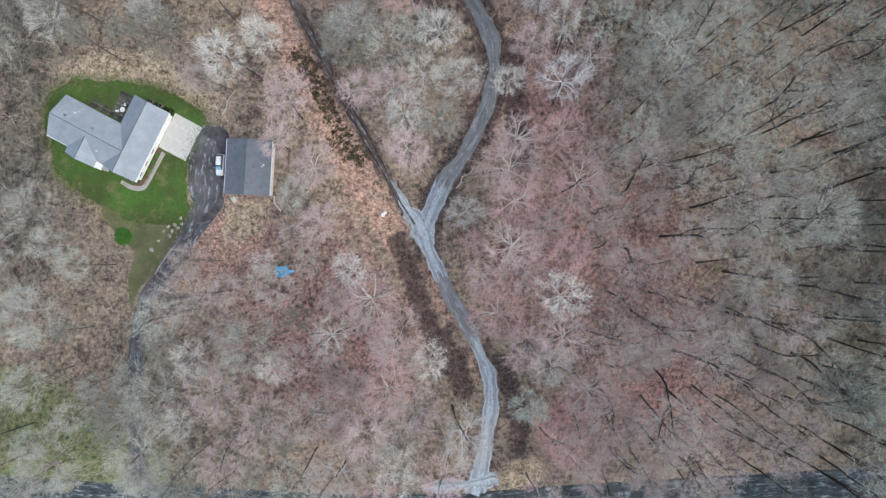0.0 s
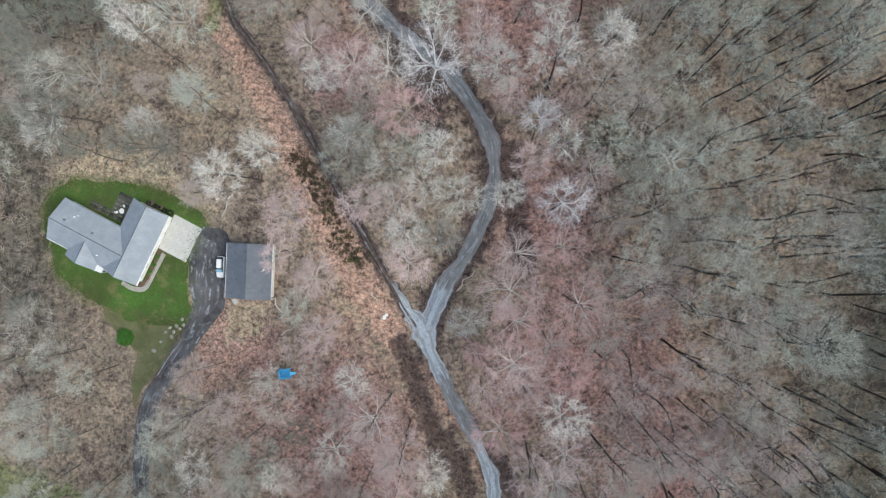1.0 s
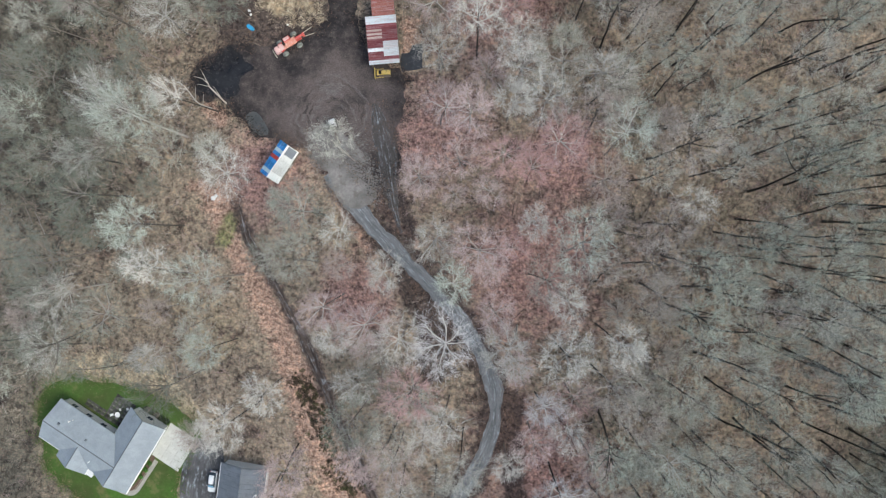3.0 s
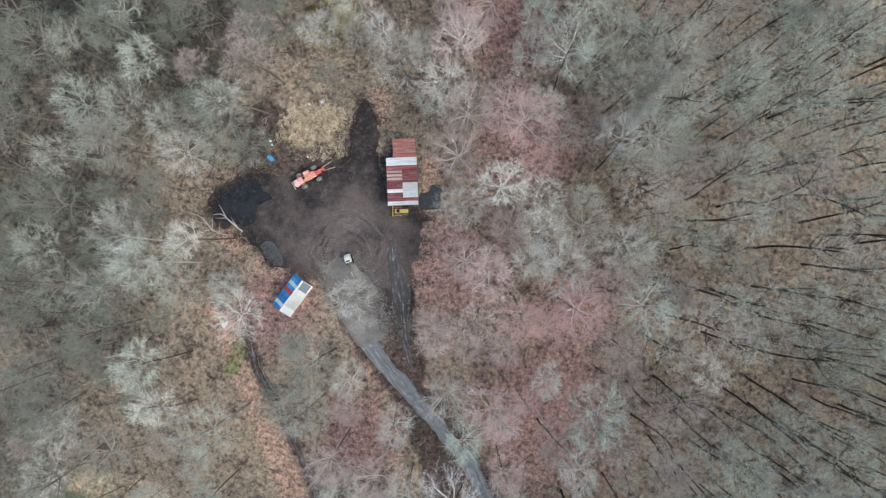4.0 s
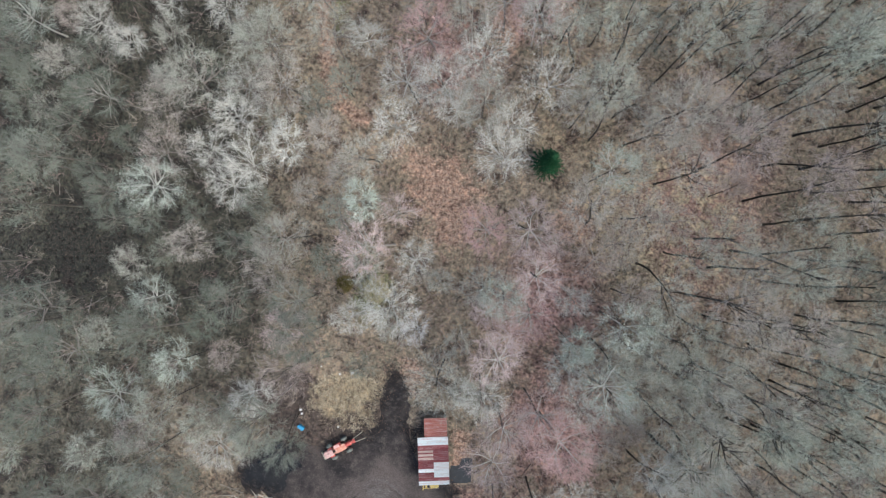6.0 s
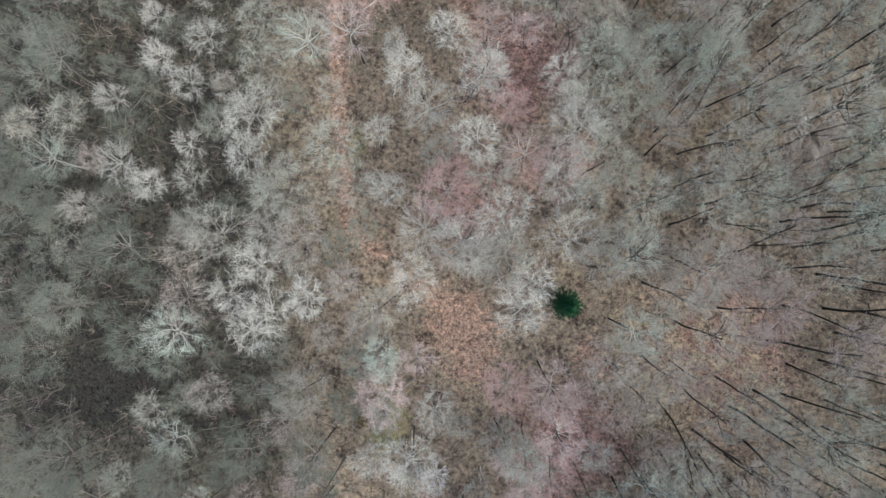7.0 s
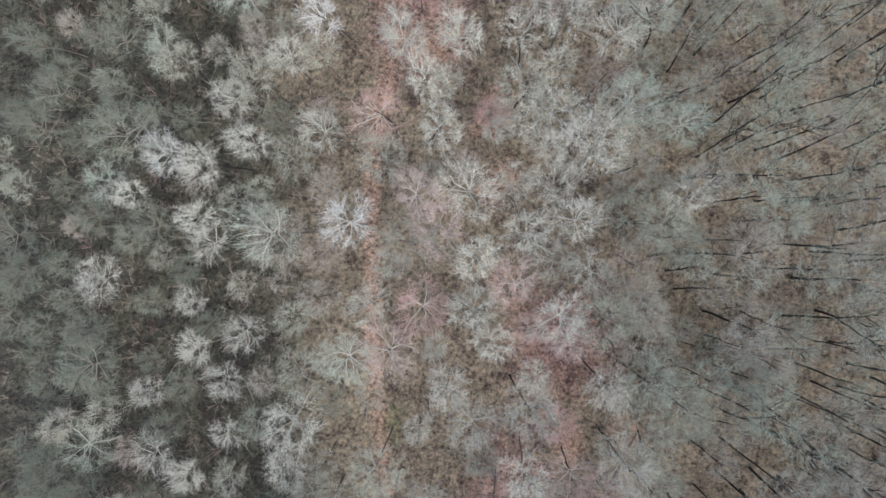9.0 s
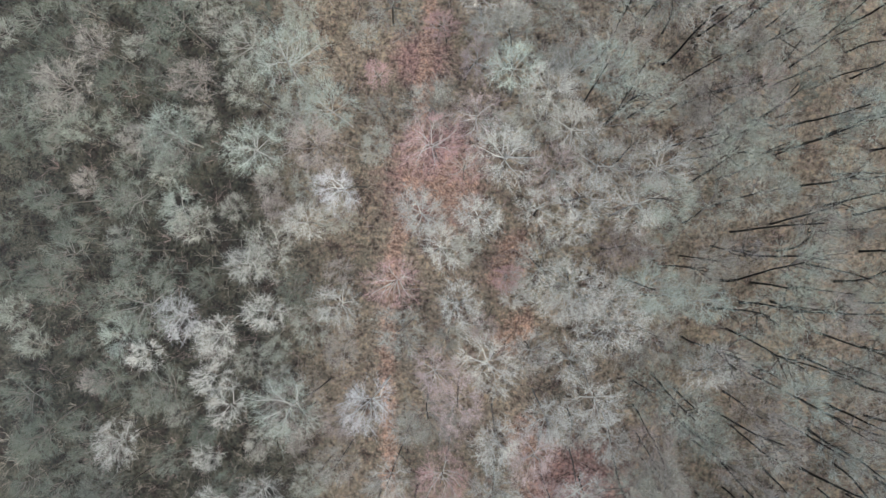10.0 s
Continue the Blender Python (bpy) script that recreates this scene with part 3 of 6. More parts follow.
# ---- ground ----
def ground_sheet():
    fine_x, fine_y = np.arange(-185, 125, 1.25), np.arange(-85, 365, 1.25)
    far = np.array([3000, 1800, 1000, 600, 380, 250, 160, 100, 60, 30, 12.0])
    xs = np.concatenate([fine_x[0] - far, fine_x, fine_x[-1] + far[::-1]])
    ys = np.concatenate([fine_y[0] - far, fine_y, fine_y[-1] + far[::-1]])
    X, Y = np.meshgrid(xs, ys)
    px, py = X.ravel(), Y.ravel()

    def near(line, reach, soft):
        return 1 - np.clip((far_from(px, py, line) - reach) / soft, 0, 1)
    made = np.zeros(len(px))
    for line, reach in ((road_line, 3), (track_line, 2), (drive_line, 4), (lane_line, 3), (highway_line, 5), (apron_line, 3)):
        made = np.maximum(made, near(line, reach, 4))
    for poly in (yard_line, lawn_line, rough_line, [(-62, 26), (-44, 26), (-44, 6), (-62, 6)], [(-60, 96), (-44, 96), (-44, 80), (-60, 80)], [(-38, 128), (-25, 128), (-25, 108), (-38, 108)]):
        ring = np.array([*poly, poly[0]], float)
        made = np.maximum(made, np.where(inside(px, py, poly), 1, near(ring, 1.5, 4)))
    bumps = np.array([noise.noise((x * 0.06, y * 0.06, 0)) * 0.5 + noise.noise((x * 0.3, y * 0.3, 5)) * 0.2 for x, y in zip(px, py)])
    pz = bumps * (1 - made)
    trench = np.maximum.reduce([near(ditch_line, 0.8, 1.5), near(ditch_b_line, 0.6, 1.2)])
    mound = near(np.array([(10.2, -49.6), (12.4, -49.0)]), 0.6, 3.0)
    pz += 0.7 * mound
    pz -= 0.35 * trench * (1 - near(road_line, 2.2, 1.0))
    zone = np.zeros((len(px), 4), np.float32)

    def soft_in(poly, soft):
        ring = np.array([*poly, poly[0]], float)
        d = far_from(px, py, ring)
        return np.where(inside(px, py, poly), np.clip(0.5 + d / soft, 0, 1), np.clip(0.5 - d / soft, 0, 1))
    zone[:, 0] = np.maximum.reduce([soft_in(CLEARING, 6), 0.72 * soft_in(OPENING, 9), 0.75 * near(trail_line, 0.6, 2.8), 0.8 * near(spline([(4, 47), (5, 36), (3, 24)]), 0.4, 1.6),
                                    0.9 * near(spline([(-12.5, -6), (-8.4, -12.5), (-4.6, -17)]), 0.7, 1.2), 0.7 * near(spline([(-1.4, -24), (0.4, -30)]), 0.5, 1.2), 0.8 * near(spline([(-20, 74), (-29, 82), (-33, 88)]), 0.5, 1.5),
                                    0.8 * near(spline([(-44, 92), (-38, 82), (-31, 73)]), 0.5, 2), 0.7 * soft_in([(-29, 124), (-25, 124), (-25, 112), (-28, 112)], 2), 0.6 * soft_in([(-44, 137), (-37, 137), (-37, 128), (-40, 128)], 3), 0.8 * near(np.array([(-70.0, 99.0), (-67, 97)]), 1.0, 2), 0.7 * near(np.array([(-12.0, 173.5), (-10, 171)]), 2.0, 4), 0.65 * near(np.array([(-32.6, 213.0), (-31, 210)]), 2.0, 4), 0.65 * near(np.array([(-21.0, 217.0), (-20, 214)]), 2.0, 3),
                                    0.65 * near(np.array([(-47.6, 239.0), (-50, 243)]), 2.5, 4), 0.6 * near(np.array([(-56.3, 262.0), (-54, 265)]), 2.0, 4), 0.75 * near(np.array([(-74.0, 290.0), (-72, 295)]), 3.0, 4), 0.7 * near(np.array([(-59.0, 276.0), (-57, 281)]), 2.5, 4), 0.7 * soft_in([(-62, 3), (-52, 8), (-50, -2), (-62, -14), (-70, -14)], 5)])
    zone[:, 1] = np.maximum.reduce([0.75 * soft_in(DRYGRASS, 5), 0.8 * soft_in([(-102, 36), (-90, 42), (-74, 40), (-64, 31), (-60, 27), (-66, 27), (-76, 34), (-92, 36)], 5),
                                    0.7 * soft_in([(-58, 8), (-48, 8), (-50, 0), (-59, -2)], 4), 0.35 * soft_in([(-58, 160), (-48, 160), (-46, 140), (-58, 140)], 6),
                                    0.45 * soft_in([(-16, 184), (4, 194), (24, 190), (36, 162), (-3, 156)], 12), 1.3 * near(np.array([(10.2, -49.6), (12.4, -49.0)]), 2.0, 1.8)])
    zone[:, 3] = np.maximum.reduce([0.75 * soft_in([(-120, -30), (-96, -36), (-84, -46), (-70, -50), (-66, -70), (-130, -80)], 10), 0.6 * near(np.array([(-63.5, 70.0), (-62, 75)]), 1.2, 2), 0.45 * near(np.vstack([lawn_line, lawn_line[:1]]), 0.3, 2.5),
                                    0.45 * near(np.array([(-53.0, 146.0), (-51, 152)]), 2.5, 4), 0.4 * near(np.array([(-69.5, 206.0), (-69, 210)]), 2, 3)])
    zone[:, 2] = np.maximum.reduce([0.88 * near(ditch_line, 1.2, 2.0), 0.85 * near(np.array([(-8.6, -21.6), (-5.0, -26.6)]), 2.4, 2.0), 0.85 * near(ditch_b_line, 1.2, 2.4), 0.95 * near(ditch_c_line, 1.4, 2.2), 0.95 * near(ditch_d_line, 2.4, 2.6),
                                    0.62 * near(track_line, 1.0, 1.6), 0.75 * soft_in(YARD, 3), 0.7 * near(spline([(-66, 127), (-64, 119), (-67, 112)]), 1.5, 2.5),
                                    np.where(py < -2, 0.42, 0.72) * near(road_line, 2.5, 2.2), 0.7 * near(lane_line, 2.0, 2.6), 0.9 * near(spline([(-66, 116.5), (-60, 117.5), (-54, 118.2), (-48.5, 118.4)]), 1.5, 3), 1.0 * near(np.array([(-64.4, 125.5), (-64.8, 119)]), 3.0, 3), 0.9 * near(np.array([(-48.0, 124.4), (-47.2, 123.6)]), 0.8, 1.4), 0.9 * near(np.array([(-59.8, 120.3), (-58.6, 120.3)]), 0.7, 1.2), 0.75 * near(np.array([(-52.0, 121.4), (-50.4, 120.6)]), 1.0, 2), 0.8 * near(np.array([(-72.0, 124.0), (-71.0, 122.6)]), 1.5, 2.5)])
    side = px + 0.27 * np.maximum(0, py - 45)
    # lens vignette painted into the floor: darker, greener to both sides; then boggy hollows
    damp_vignette = 0.92 * np.clip((-28 - side) / 28, 0, 1) * np.clip(np.maximum((py - 95) / 45, (5 - py) / 110), 0.3, 1)
    damp_vignette = np.maximum(damp_vignette, 0.7 * np.clip((-62 - side) / 25, 0, 1) * np.clip((py - 55) / 20, 0, 1))
    damp_vignette = np.maximum(damp_vignette, 0.65 * np.clip((-84 - px) / 20, 0, 1) * np.clip((75 - py) / 25, 0, 1) * np.clip((py + 25) / 20, 0, 1))
    damp_vignette = np.maximum(damp_vignette, 0.35 * np.clip((side - 55) / 42, 0, 1))
    damp_vignette = np.maximum(damp_vignette, 0.75 * np.clip((side - 60) / 22, 0, 1) * np.clip((70 - py) / 30, 0, 1))
    damp_vignette = np.maximum(damp_vignette, 1.6 * np.clip(1 - np.hypot((px + 118) / 38, (py - 150) / 30), 0, 1.4))
    damp_vignette = np.maximum(damp_vignette, 1.2 * np.clip(1 - np.hypot((px + 118) / 26, (py - 184) / 26), 0, 0.85))
    rosy = np.zeros(len(px))
    for x, y, r in ROSY_FLOOR:
        rosy = np.maximum(rosy, np.clip(1.25 * (1 - np.hypot(px - x, py - y) / r), 0, 1))
    n = len(xs)
    q = (np.arange(len(ys) - 1)[:, None] * n + np.arange(n - 1)).ravel()
    tris = np.concatenate([np.stack([q, q + 1, q + n + 1], 1), np.stack([q, q + n + 1, q + n], 1)])
    ob = big_mesh("ground", np.stack([px, py, pz], 1), tris, M["ground"])
    ob.data.attributes.new("zone", "FLOAT_COLOR", "POINT").data.foreach_set("color", zone.ravel())
    ob.data.attributes.new("damp_vignette", "FLOAT", "POINT").data.foreach_set("value", damp_vignette.astype(np.float32))
    ob.data.attributes.new("rosy", "FLOAT", "POINT").data.foreach_set("value", rosy.astype(np.float32))
    ob.data.shade_smooth()
    return tagged(ob, "brown leaf-littered forest floor with dark soil", "ground", kind="structure")


ground_sheet()


# ---- trees ----
def prisms(p0, p1, r0, r1, sides):
    """Tapered open prisms from p0 to p1, as points and triangles; r1 None makes pointed ones."""
    n = len(p0)
    d = p1 - p0
    d = d / (np.linalg.norm(d, axis=1)[:, None] + 1e-9)
    ref = np.where(np.abs(d[:, 2:3]) > 0.9, np.array([[1.0, 0, 0]]), np.array([[0, 0, 1.0]]))
    a = np.cross(d, ref)
    a /= np.linalg.norm(a, axis=1)[:, None] + 1e-9
    b = np.cross(d, a)
    ang = np.arange(sides) * 2 * np.pi / sides
    ring = a[:, None] * np.cos(ang)[None, :, None] + b[:, None] * np.sin(ang)[None, :, None]
    low = p0[:, None] + ring * r0[:, None, None]
    k = np.arange(sides)
    if r1 is None:
        verts = np.concatenate([low, p1[:, None]], 1)
        tri = np.stack([k, (k + 1) % sides, np.full(sides, sides)], 1)
        per = sides + 1
    else:
        verts = np.concatenate([low, p1[:, None] + ring * r1[:, None, None]], 1)
        tri = np.concatenate([np.stack([k, (k + 1) % sides, (k + 1) % sides + sides], 1), np.stack([k, (k + 1) % sides + sides, k + sides], 1)])
        per = 2 * sides
    return verts.reshape(-1, 3), (tri[None] + (np.arange(n) * per)[:, None, None]).reshape(-1, 3)


def joined(bits):
    verts, tris, at = [], [], 0
    for v, t in bits:
        verts.append(v)
        tris.append(t + at)
        at += len(v)
    return np.concatenate(verts), np.concatenate(tris)


def unit(v):
    return v / (np.linalg.norm(v, axis=-1, keepdims=True) + 1e-9)


def blades(g, p0, p1, r0):
    """Fine pointed twigs, each a narrow wedge turned at random."""
    n = len(p0)
    d = unit(p1 - p0)
    a = unit(np.cross(d, unit(g.normal(0, 1, (n, 3))))) * r0[:, None]
    return np.stack([p0 - a, p0 + a, p1], 1).reshape(-1, 3), np.arange(3 * n).reshape(-1, 3)


def bare_tree(g, tall, spread, deep, limbs, forks, twigs, thick=1.0, bend=0.012, fine=0.04, leaders=1):
    """A leafless tree with a domed crown: trunk, limbs (with their forks) and crown of twigs, each as points and triangles."""
    k = 8
    hs = np.linspace(-0.5, tall - 0.7 * deep, k)
    lean = np.cumsum(np.cumsum(g.normal(0, tall * bend * 0.35, (k, 2)), 0), 0)
    lean -= lean[0]
    axis = np.column_stack([lean * (hs[:, None] > 0), hs])
    rad = 0.0085 * tall * thick * (1 - np.linspace(0, 0.62, k)) + 0.025
    rad[0] *= 1.25
    trunk = [prisms(axis[:-1], axis[1:], rad[:-1], rad[1:], 5)]
    for _ in range(leaders - 1):
        low = int(g.integers(3, 6))
        way = g.uniform(0, 2 * np.pi)
        top = axis[-1] + np.array([math.cos(way), math.sin(way), 0.0]) * spread * g.uniform(0.35, 0.6) + np.array([0, 0, g.uniform(-0.1, 0.35) * deep])
        s = np.linspace(0, 1, 5)[:, None]
        stem = axis[low] + (top - axis[low]) * np.hstack([s ** 0.7, s ** 0.7, s]) + g.normal(0, 0.12, (5, 3)) * (s > 0)
        sr = rad[low] * np.linspace(0.8, 0.4, 5)
        trunk.append(prisms(stem[:-1], stem[1:], sr[:-1], sr[1:], 5))
    heart = np.array([axis[-1, 0], axis[-1, 1], tall - deep])
    # tips spread over an uneven dome
    n = limbs * forks
    i = np.arange(n) + 0.5
    ez = 1 - 1.32 * i / n
    az = i * 2.39996 + g.normal(0, 0.12, n)
    er = np.sqrt(1 - ez * ez)
    ray = np.column_stack([np.cos(az) * er, np.sin(az) * er, ez])
    lump = 1 + 0.16 * np.sin(az * 2 + g.uniform(0, 6)) * er + 0.12 * np.sin(az * 3 + ez * 4 + g.uniform(0, 6)) + g.normal(0, 0.09, n)
    tip = heart + ray * lump[:, None] * np.array([spread, spread, deep])
    # limbs to the middle of each cluster of tips
    group = np.argmax(ray @ unit(ray[g.permutation(n)[:limbs]] + 0.0).T, axis=1)
    used = np.unique(group)
    mean = np.stack([tip[group == u].mean(0) for u in used])
    where = np.zeros(limbs, int)
    where[used] = np.arange(len(used))
    low = np.clip((mean[:, 2] - heart[2]) / deep * 0.5 + 0.35, 0.05, 0.98)
    start = np.stack([np.interp(0.62 + 0.38 * low, np.linspace(0, 1, k), axis[:, j]) for j in range(3)], 1)
    end = start + (mean - start) * 0.84
    mid = (start + end) / 2 + np.array([0, 0, -0.06 * spread]) + g.normal(0, 0.07 * spread, mean.shape)
    size = np.linalg.norm(end - start, axis=1)
    r_l = (0.014 * size * thick + 0.04) * g.uniform(0.45, 1.5, len(size))
    wood = [prisms(start, mid, r_l, r_l * 0.72, 3), prisms(mid, end, r_l * 0.72, r_l * 0.3, 3)]
    w = where[group]
    s = g.uniform(0.3, 1.0, n)[:, None]
    on = np.where(s < 0.5, start[w] + (mid - start)[w] * 2 * s, mid[w] + (end - mid)[w] * (2 * s - 1))
    knee = on + (tip - on) * 0.5 + g.normal(0, 0.05 * spread, (n, 3))
    near = on + (tip - on) * 0.08
    thin = 0.036 * thick * g.uniform(0.6, 1.3, n)
    wood += [blades(g, on, knee + (knee - on) * 0.25, thin), blades(g, knee, tip, thin * 0.62)]
    # twigs on the outer part of the forks
    f = np.repeat(np.arange(n), twigs)
    u = g.uniform(0.12, 1.0, len(f))[:, None]
    base = near[f] + (tip - near)[f] * u
    out = unit(base - heart + np.array([0, 0, 0.3 * deep]))
    tway = unit(unit(tip - near)[f] * 0.3 + out * 0.45 + unit(g.normal(0, 1, (len(f), 3))) * 0.9)
    tlen = g.uniform(0.6, 1.7, len(f)) * (0.6 + 0.12 * spread)
    crown = blades(g, base, base + tway * tlen[:, None], g.uniform(0.6, 1.3, len(f)) * fine)
    return joined(trunk), joined(wood), crown


def brush(g, tall, stems, twigs):
    """A leafless bush of many stems."""
    turn = g.uniform(0, 2 * np.pi, stems)
    out = g.uniform(0.1, 0.8, stems)
    base = np.column_stack([np.cos(turn) * 0.25, np.sin(turn) * 0.25, np.full(stems, -0.2)]) * out[:, None]
    way = unit(np.column_stack([np.cos(turn) * out, np.sin(turn) * out, np.full(stems, 0.9)]) + g.normal(0, 0.12, (stems, 3)))
    length = tall * g.uniform(0.6, 1.1, stems)
    end = base + way * length[:, None]
    bits = [blades(g, base, end, np.full(stems, 0.03))]
    w = np.repeat(np.arange(stems), twigs)
    at = base[w] + way[w] * (length[w] * g.uniform(0.3, 1, len(w)))[:, None]
    tw = unit(way[w] + unit(g.normal(0, 1, (len(w), 3))) * 0.9)
    bits.append(blades(g, at, at + tw * (tall * g.uniform(0.2, 0.5, len(w)))[:, None], np.full(len(w), 0.022)))
    return joined(bits)


g = np.random.default_rng(21)
KINDS = {
    "broad": [bare_tree(g, g.uniform(21, 25), g.uniform(4.8, 6.2), g.uniform(4.8, 6.4), 11, 9, 23, 1.0, 0.012, 0.0145 + 0.0014 * i) for i in range(9)],
    "young": [bare_tree(g, g.uniform(14, 18), g.uniform(3.0, 3.9), g.uniform(3.6, 4.8), 9, 9, 22, 0.85, 0.012, 0.0145 + 0.0014 * i) for i in range(9)],
    "tall": [bare_tree(g, g.uniform(25, 29), g.uniform(3.6, 5.0), g.uniform(4.2, 6.0), 9, 8, 22, 0.95, 0.017, 0.0130 + 0.0010 * i, 1 + i % 4 // 3) for i in range(12)],
}
BRUSH = [brush(g, g.uniform(2.2, 4.8), 9, 6) for _ in range(6)]
HEIGHT = {"broad": 23, "young": 16, "tall": 27}
SPREAD = {"broad": 5.5, "young": 3.45, "tall": 4.3}

# trees that stand out: x, y, height of the crown, kind, tint, and the crown's radius
STAND_LANE = [(-8.6, 54.4, 25.0, "broad", 1.0, 6.0), (9.4, 45.5, 20, "young", 0.95, 3.6), (-57.9, 63.0, 27, "broad", 0.75, 5.6), (-34.9, 61.6, 22, "broad", 0.45, 4.6), (12.4, 77, 27, "broad", 0.78, 5.4),
              (14.2, 30.6, 24, "broad", 1.0, 5.2), (-15.5, 18.1, 14, "young", 0.46, 4.8), (-13.1, 35.7, 14.5, "young", 0.66, 4.2), (-28.4, 44.7, 16, "young", 0.6, 4.2), (-15.2, 42.8, 18, "young", 0.8, 4.2)]
STAND_HOUSE = [(-35.4, 14.4, 16, "young", 0.42, 4.8), (-26.4, -6.0, 13, "young", 0.62, 3.8), (-42.7, -28.8, 13, "young", 0.6, 3.6), (-57.9, -24.5, 13, "young", 0.66, 4.2), (-33.2, 3.4, 15, "young", 0.42, 4.4),
               (14.7, 41.8, 23, "young", 0.66, 3.8), (-93.0, 42.8, 16, "broad", 0.7, 5.4), (-89.4, 56.9, 20, "broad", 0.7, 5.0), (-57.6, 48.5, 24.5, "young", 0.75, 3.8), (-72.5, 72.4, 21.5, "young", 0.8, 4.4)]
STAND_HUT = [(-74.2, 92.2, 28, "broad", 0.8, 6.2), (-35.8, 91.0, 24, "broad", 0.25, 4.4), (-19.9, 87.6, 19.5, "young", 0.45, 4.4), (-88.7, 84.5, 17, "broad", 0.6, 4.8), (-25.4, 69.0, 17.5, "young", 0.7, 3.8),
             (-33.5, 75.4, 16.5, "young", 0.6, 3.4), (17.9, 98.1, 27, "broad", 0.78, 5.2), (-59.2, 84.2, 16.5, "broad", 0.6, 5.4), (-84.2, 95.4, 19.5, "broad", 0.62, 6.0), (-76.0, 114.6, 16.5, "broad", 0.66, 6.0)]
STAND_YARD = [(-85.0, 130.8, 19, "broad", 0.8, 4.6), (-2.4, 154.3, 28, "broad", 0.8, 5.0), (-3.4, 140.6, 30, "broad", 0.8, 5.4), (-11.4, 130.5, 24, "broad", 0.4, 6.2), (-100.2, 121.7, 16, "broad", 0.75, 5.6),
              (-23.7, 155.4, 24, "young", 0.75, 3.8), (-25.9, 137.6, 20.5, "young", 0.6, 4.0), (-2.7, 116.1, 14, "young", 0.6, 4.2), (-11.6, 149.5, 24, "young", 0.75, 3.6), (8.2, 125.8, 28, "broad", 0.66, 5.0)]
STAND_BACK = [(17.0, 132.0, 30, "broad", 0.78, 5.6), (-54.0, 144.6, 12.5, "young", 0.55, 4.0), (-66.6, 139.9, 18, "young", 0.48, 4.4), (-71.6, 128.6, 16, "young", 0.6, 4.6), (-96.8, 164.2, 19.5, "broad", 0.85, 6.4),
              (-55.0, 168.3, 22.5, "young", 0.8, 3.8), (-29.2, 187.2, 18.8, "young", 0.66, 4.2), (-22.6, 169.5, 25.5, "broad", 0.42, 5.0), (-81.4, 186.9, 19, "broad", 0.66, 4.8), (-83.6, 165.7, 16, "broad", 0.6, 5.0)]
STAND_TRAIL = [(-48.3, 160.8, 18.5, "broad", 0.42, 6.2), (-39.8, 144.4, 16, "young", 0.9, 3.2), (-59.0, 200, 21, "young", 0.66, 3.6), (-78.3, 224.8, 25.5, "broad", 0.8, 5.8), (-90.5, 201.2, 19.5, "broad", 0.66, 4.8),
               (-88.6, 212.6, 20.5, "broad", 0.6, 5.6), (-69.9, 176.4, 22.5, "young", 0.66, 4.2), (-70.4, 269, 25.5, "broad", 0.66, 4.8), (-121.2, 258.4, 18, "young", 1.0, 4.6), (-80.0, 249.8, 30, "broad", 0.9, 5.2)]
STAND_WEST = [(-109.4, 241, 19.5, "young", 0.7, 4.2), (-92.9, 247, 27.5, "broad", 0.8, 5.6), (-88.6, 266.3, 24.5, "broad", 0.7, 4.6), (-45.4, 261.7, 26.5, "broad", 0.62, 4.8), (-9.4, 181.2, 26.5, "broad", 0.78, 4.8),
              (-42.2, 211.0, 26.5, "broad", 0.66, 4.8), (-94.7, 141.3, 13, "young", 0.8, 4.0), (-81.4, 178.7, 17, "young", 0.62, 4.0), (-34.9, 199.7, 26.5, "broad", 0.6, 4.8), (-102.8, 215.0, 14.5, "broad", 0.6, 4.3)]
STAND_LOW = [(-129.9, 194.5, 12, "broad", 0.85, 6.0), (-116.1, 196.9, 11, "young", 0.7, 4.3), (-108.4, 194.7, 11, "young", 0.66, 4.0), (-103.6, 203.0, 11.5, "young", 0.6, 3.4), (-101.0, 225.7, 13.5, "young", 0.6, 3.8),
             (-109.8, 220.3, 11, "young", 0.6, 3.8), (-114.6, 229.1, 12, "young", 0.6, 3.4), (-46.1, 223.3, 30, "broad", 0.6, 4.8), (-55.1, 235.9, 31.5, "broad", 0.6, 4.6), (-40.2, 226.7, 14, "young", 0.55, 3.6)]
STAND_NORTH = [(-129, 293, 15.5, "young", 0.82, 4.8), (-126, 278.6, 17.5, "young", 0.82, 4.2), (-91.4, 289.7, 23, "young", 1.0, 4.3), (-99.2, 279.8, 22, "young", 0.7, 4.2), (-76.5, 284.6, 25, "young", 0.6, 4.8),
               (-112.5, 292.7, 17.5, "broad", 0.85, 6.4), (-108, 309.3, 22, "broad", 0.8, 7.0), (-96.4, 302.2, 23, "broad", 0.75, 5.6), (-71.7, 255.1, 27.5, "broad", 0.45, 4.8), (-63.1, 296, 32, "broad", 0.66, 5.6)]
STAND_LAST = [(-63.4, 313.3, 29, "broad", 0.85, 5.0), (-47.9, 314.5, 29, "broad", 0.85, 5.4), (-109.2, 271, 22.5, "young", 0.62, 4.2), (-134.7, 251.5, 11, "young", 0.8, 4.4), (-65.9, 285.5, 27.5, "young", 0.6, 4.2),
              (-44.3, 298.7, 25.5, "broad", 0.6, 5.0), (-114.6, 246.2, 17.5, "young", 0.6, 3.8), (-73.7, 242.2, 16, "young", 0.6, 3.2), (-57.4, 247.6, 30, "young", 0.6, 4.2), (-24.9, 276.8, 27, "young", 0.8, 4.2)]

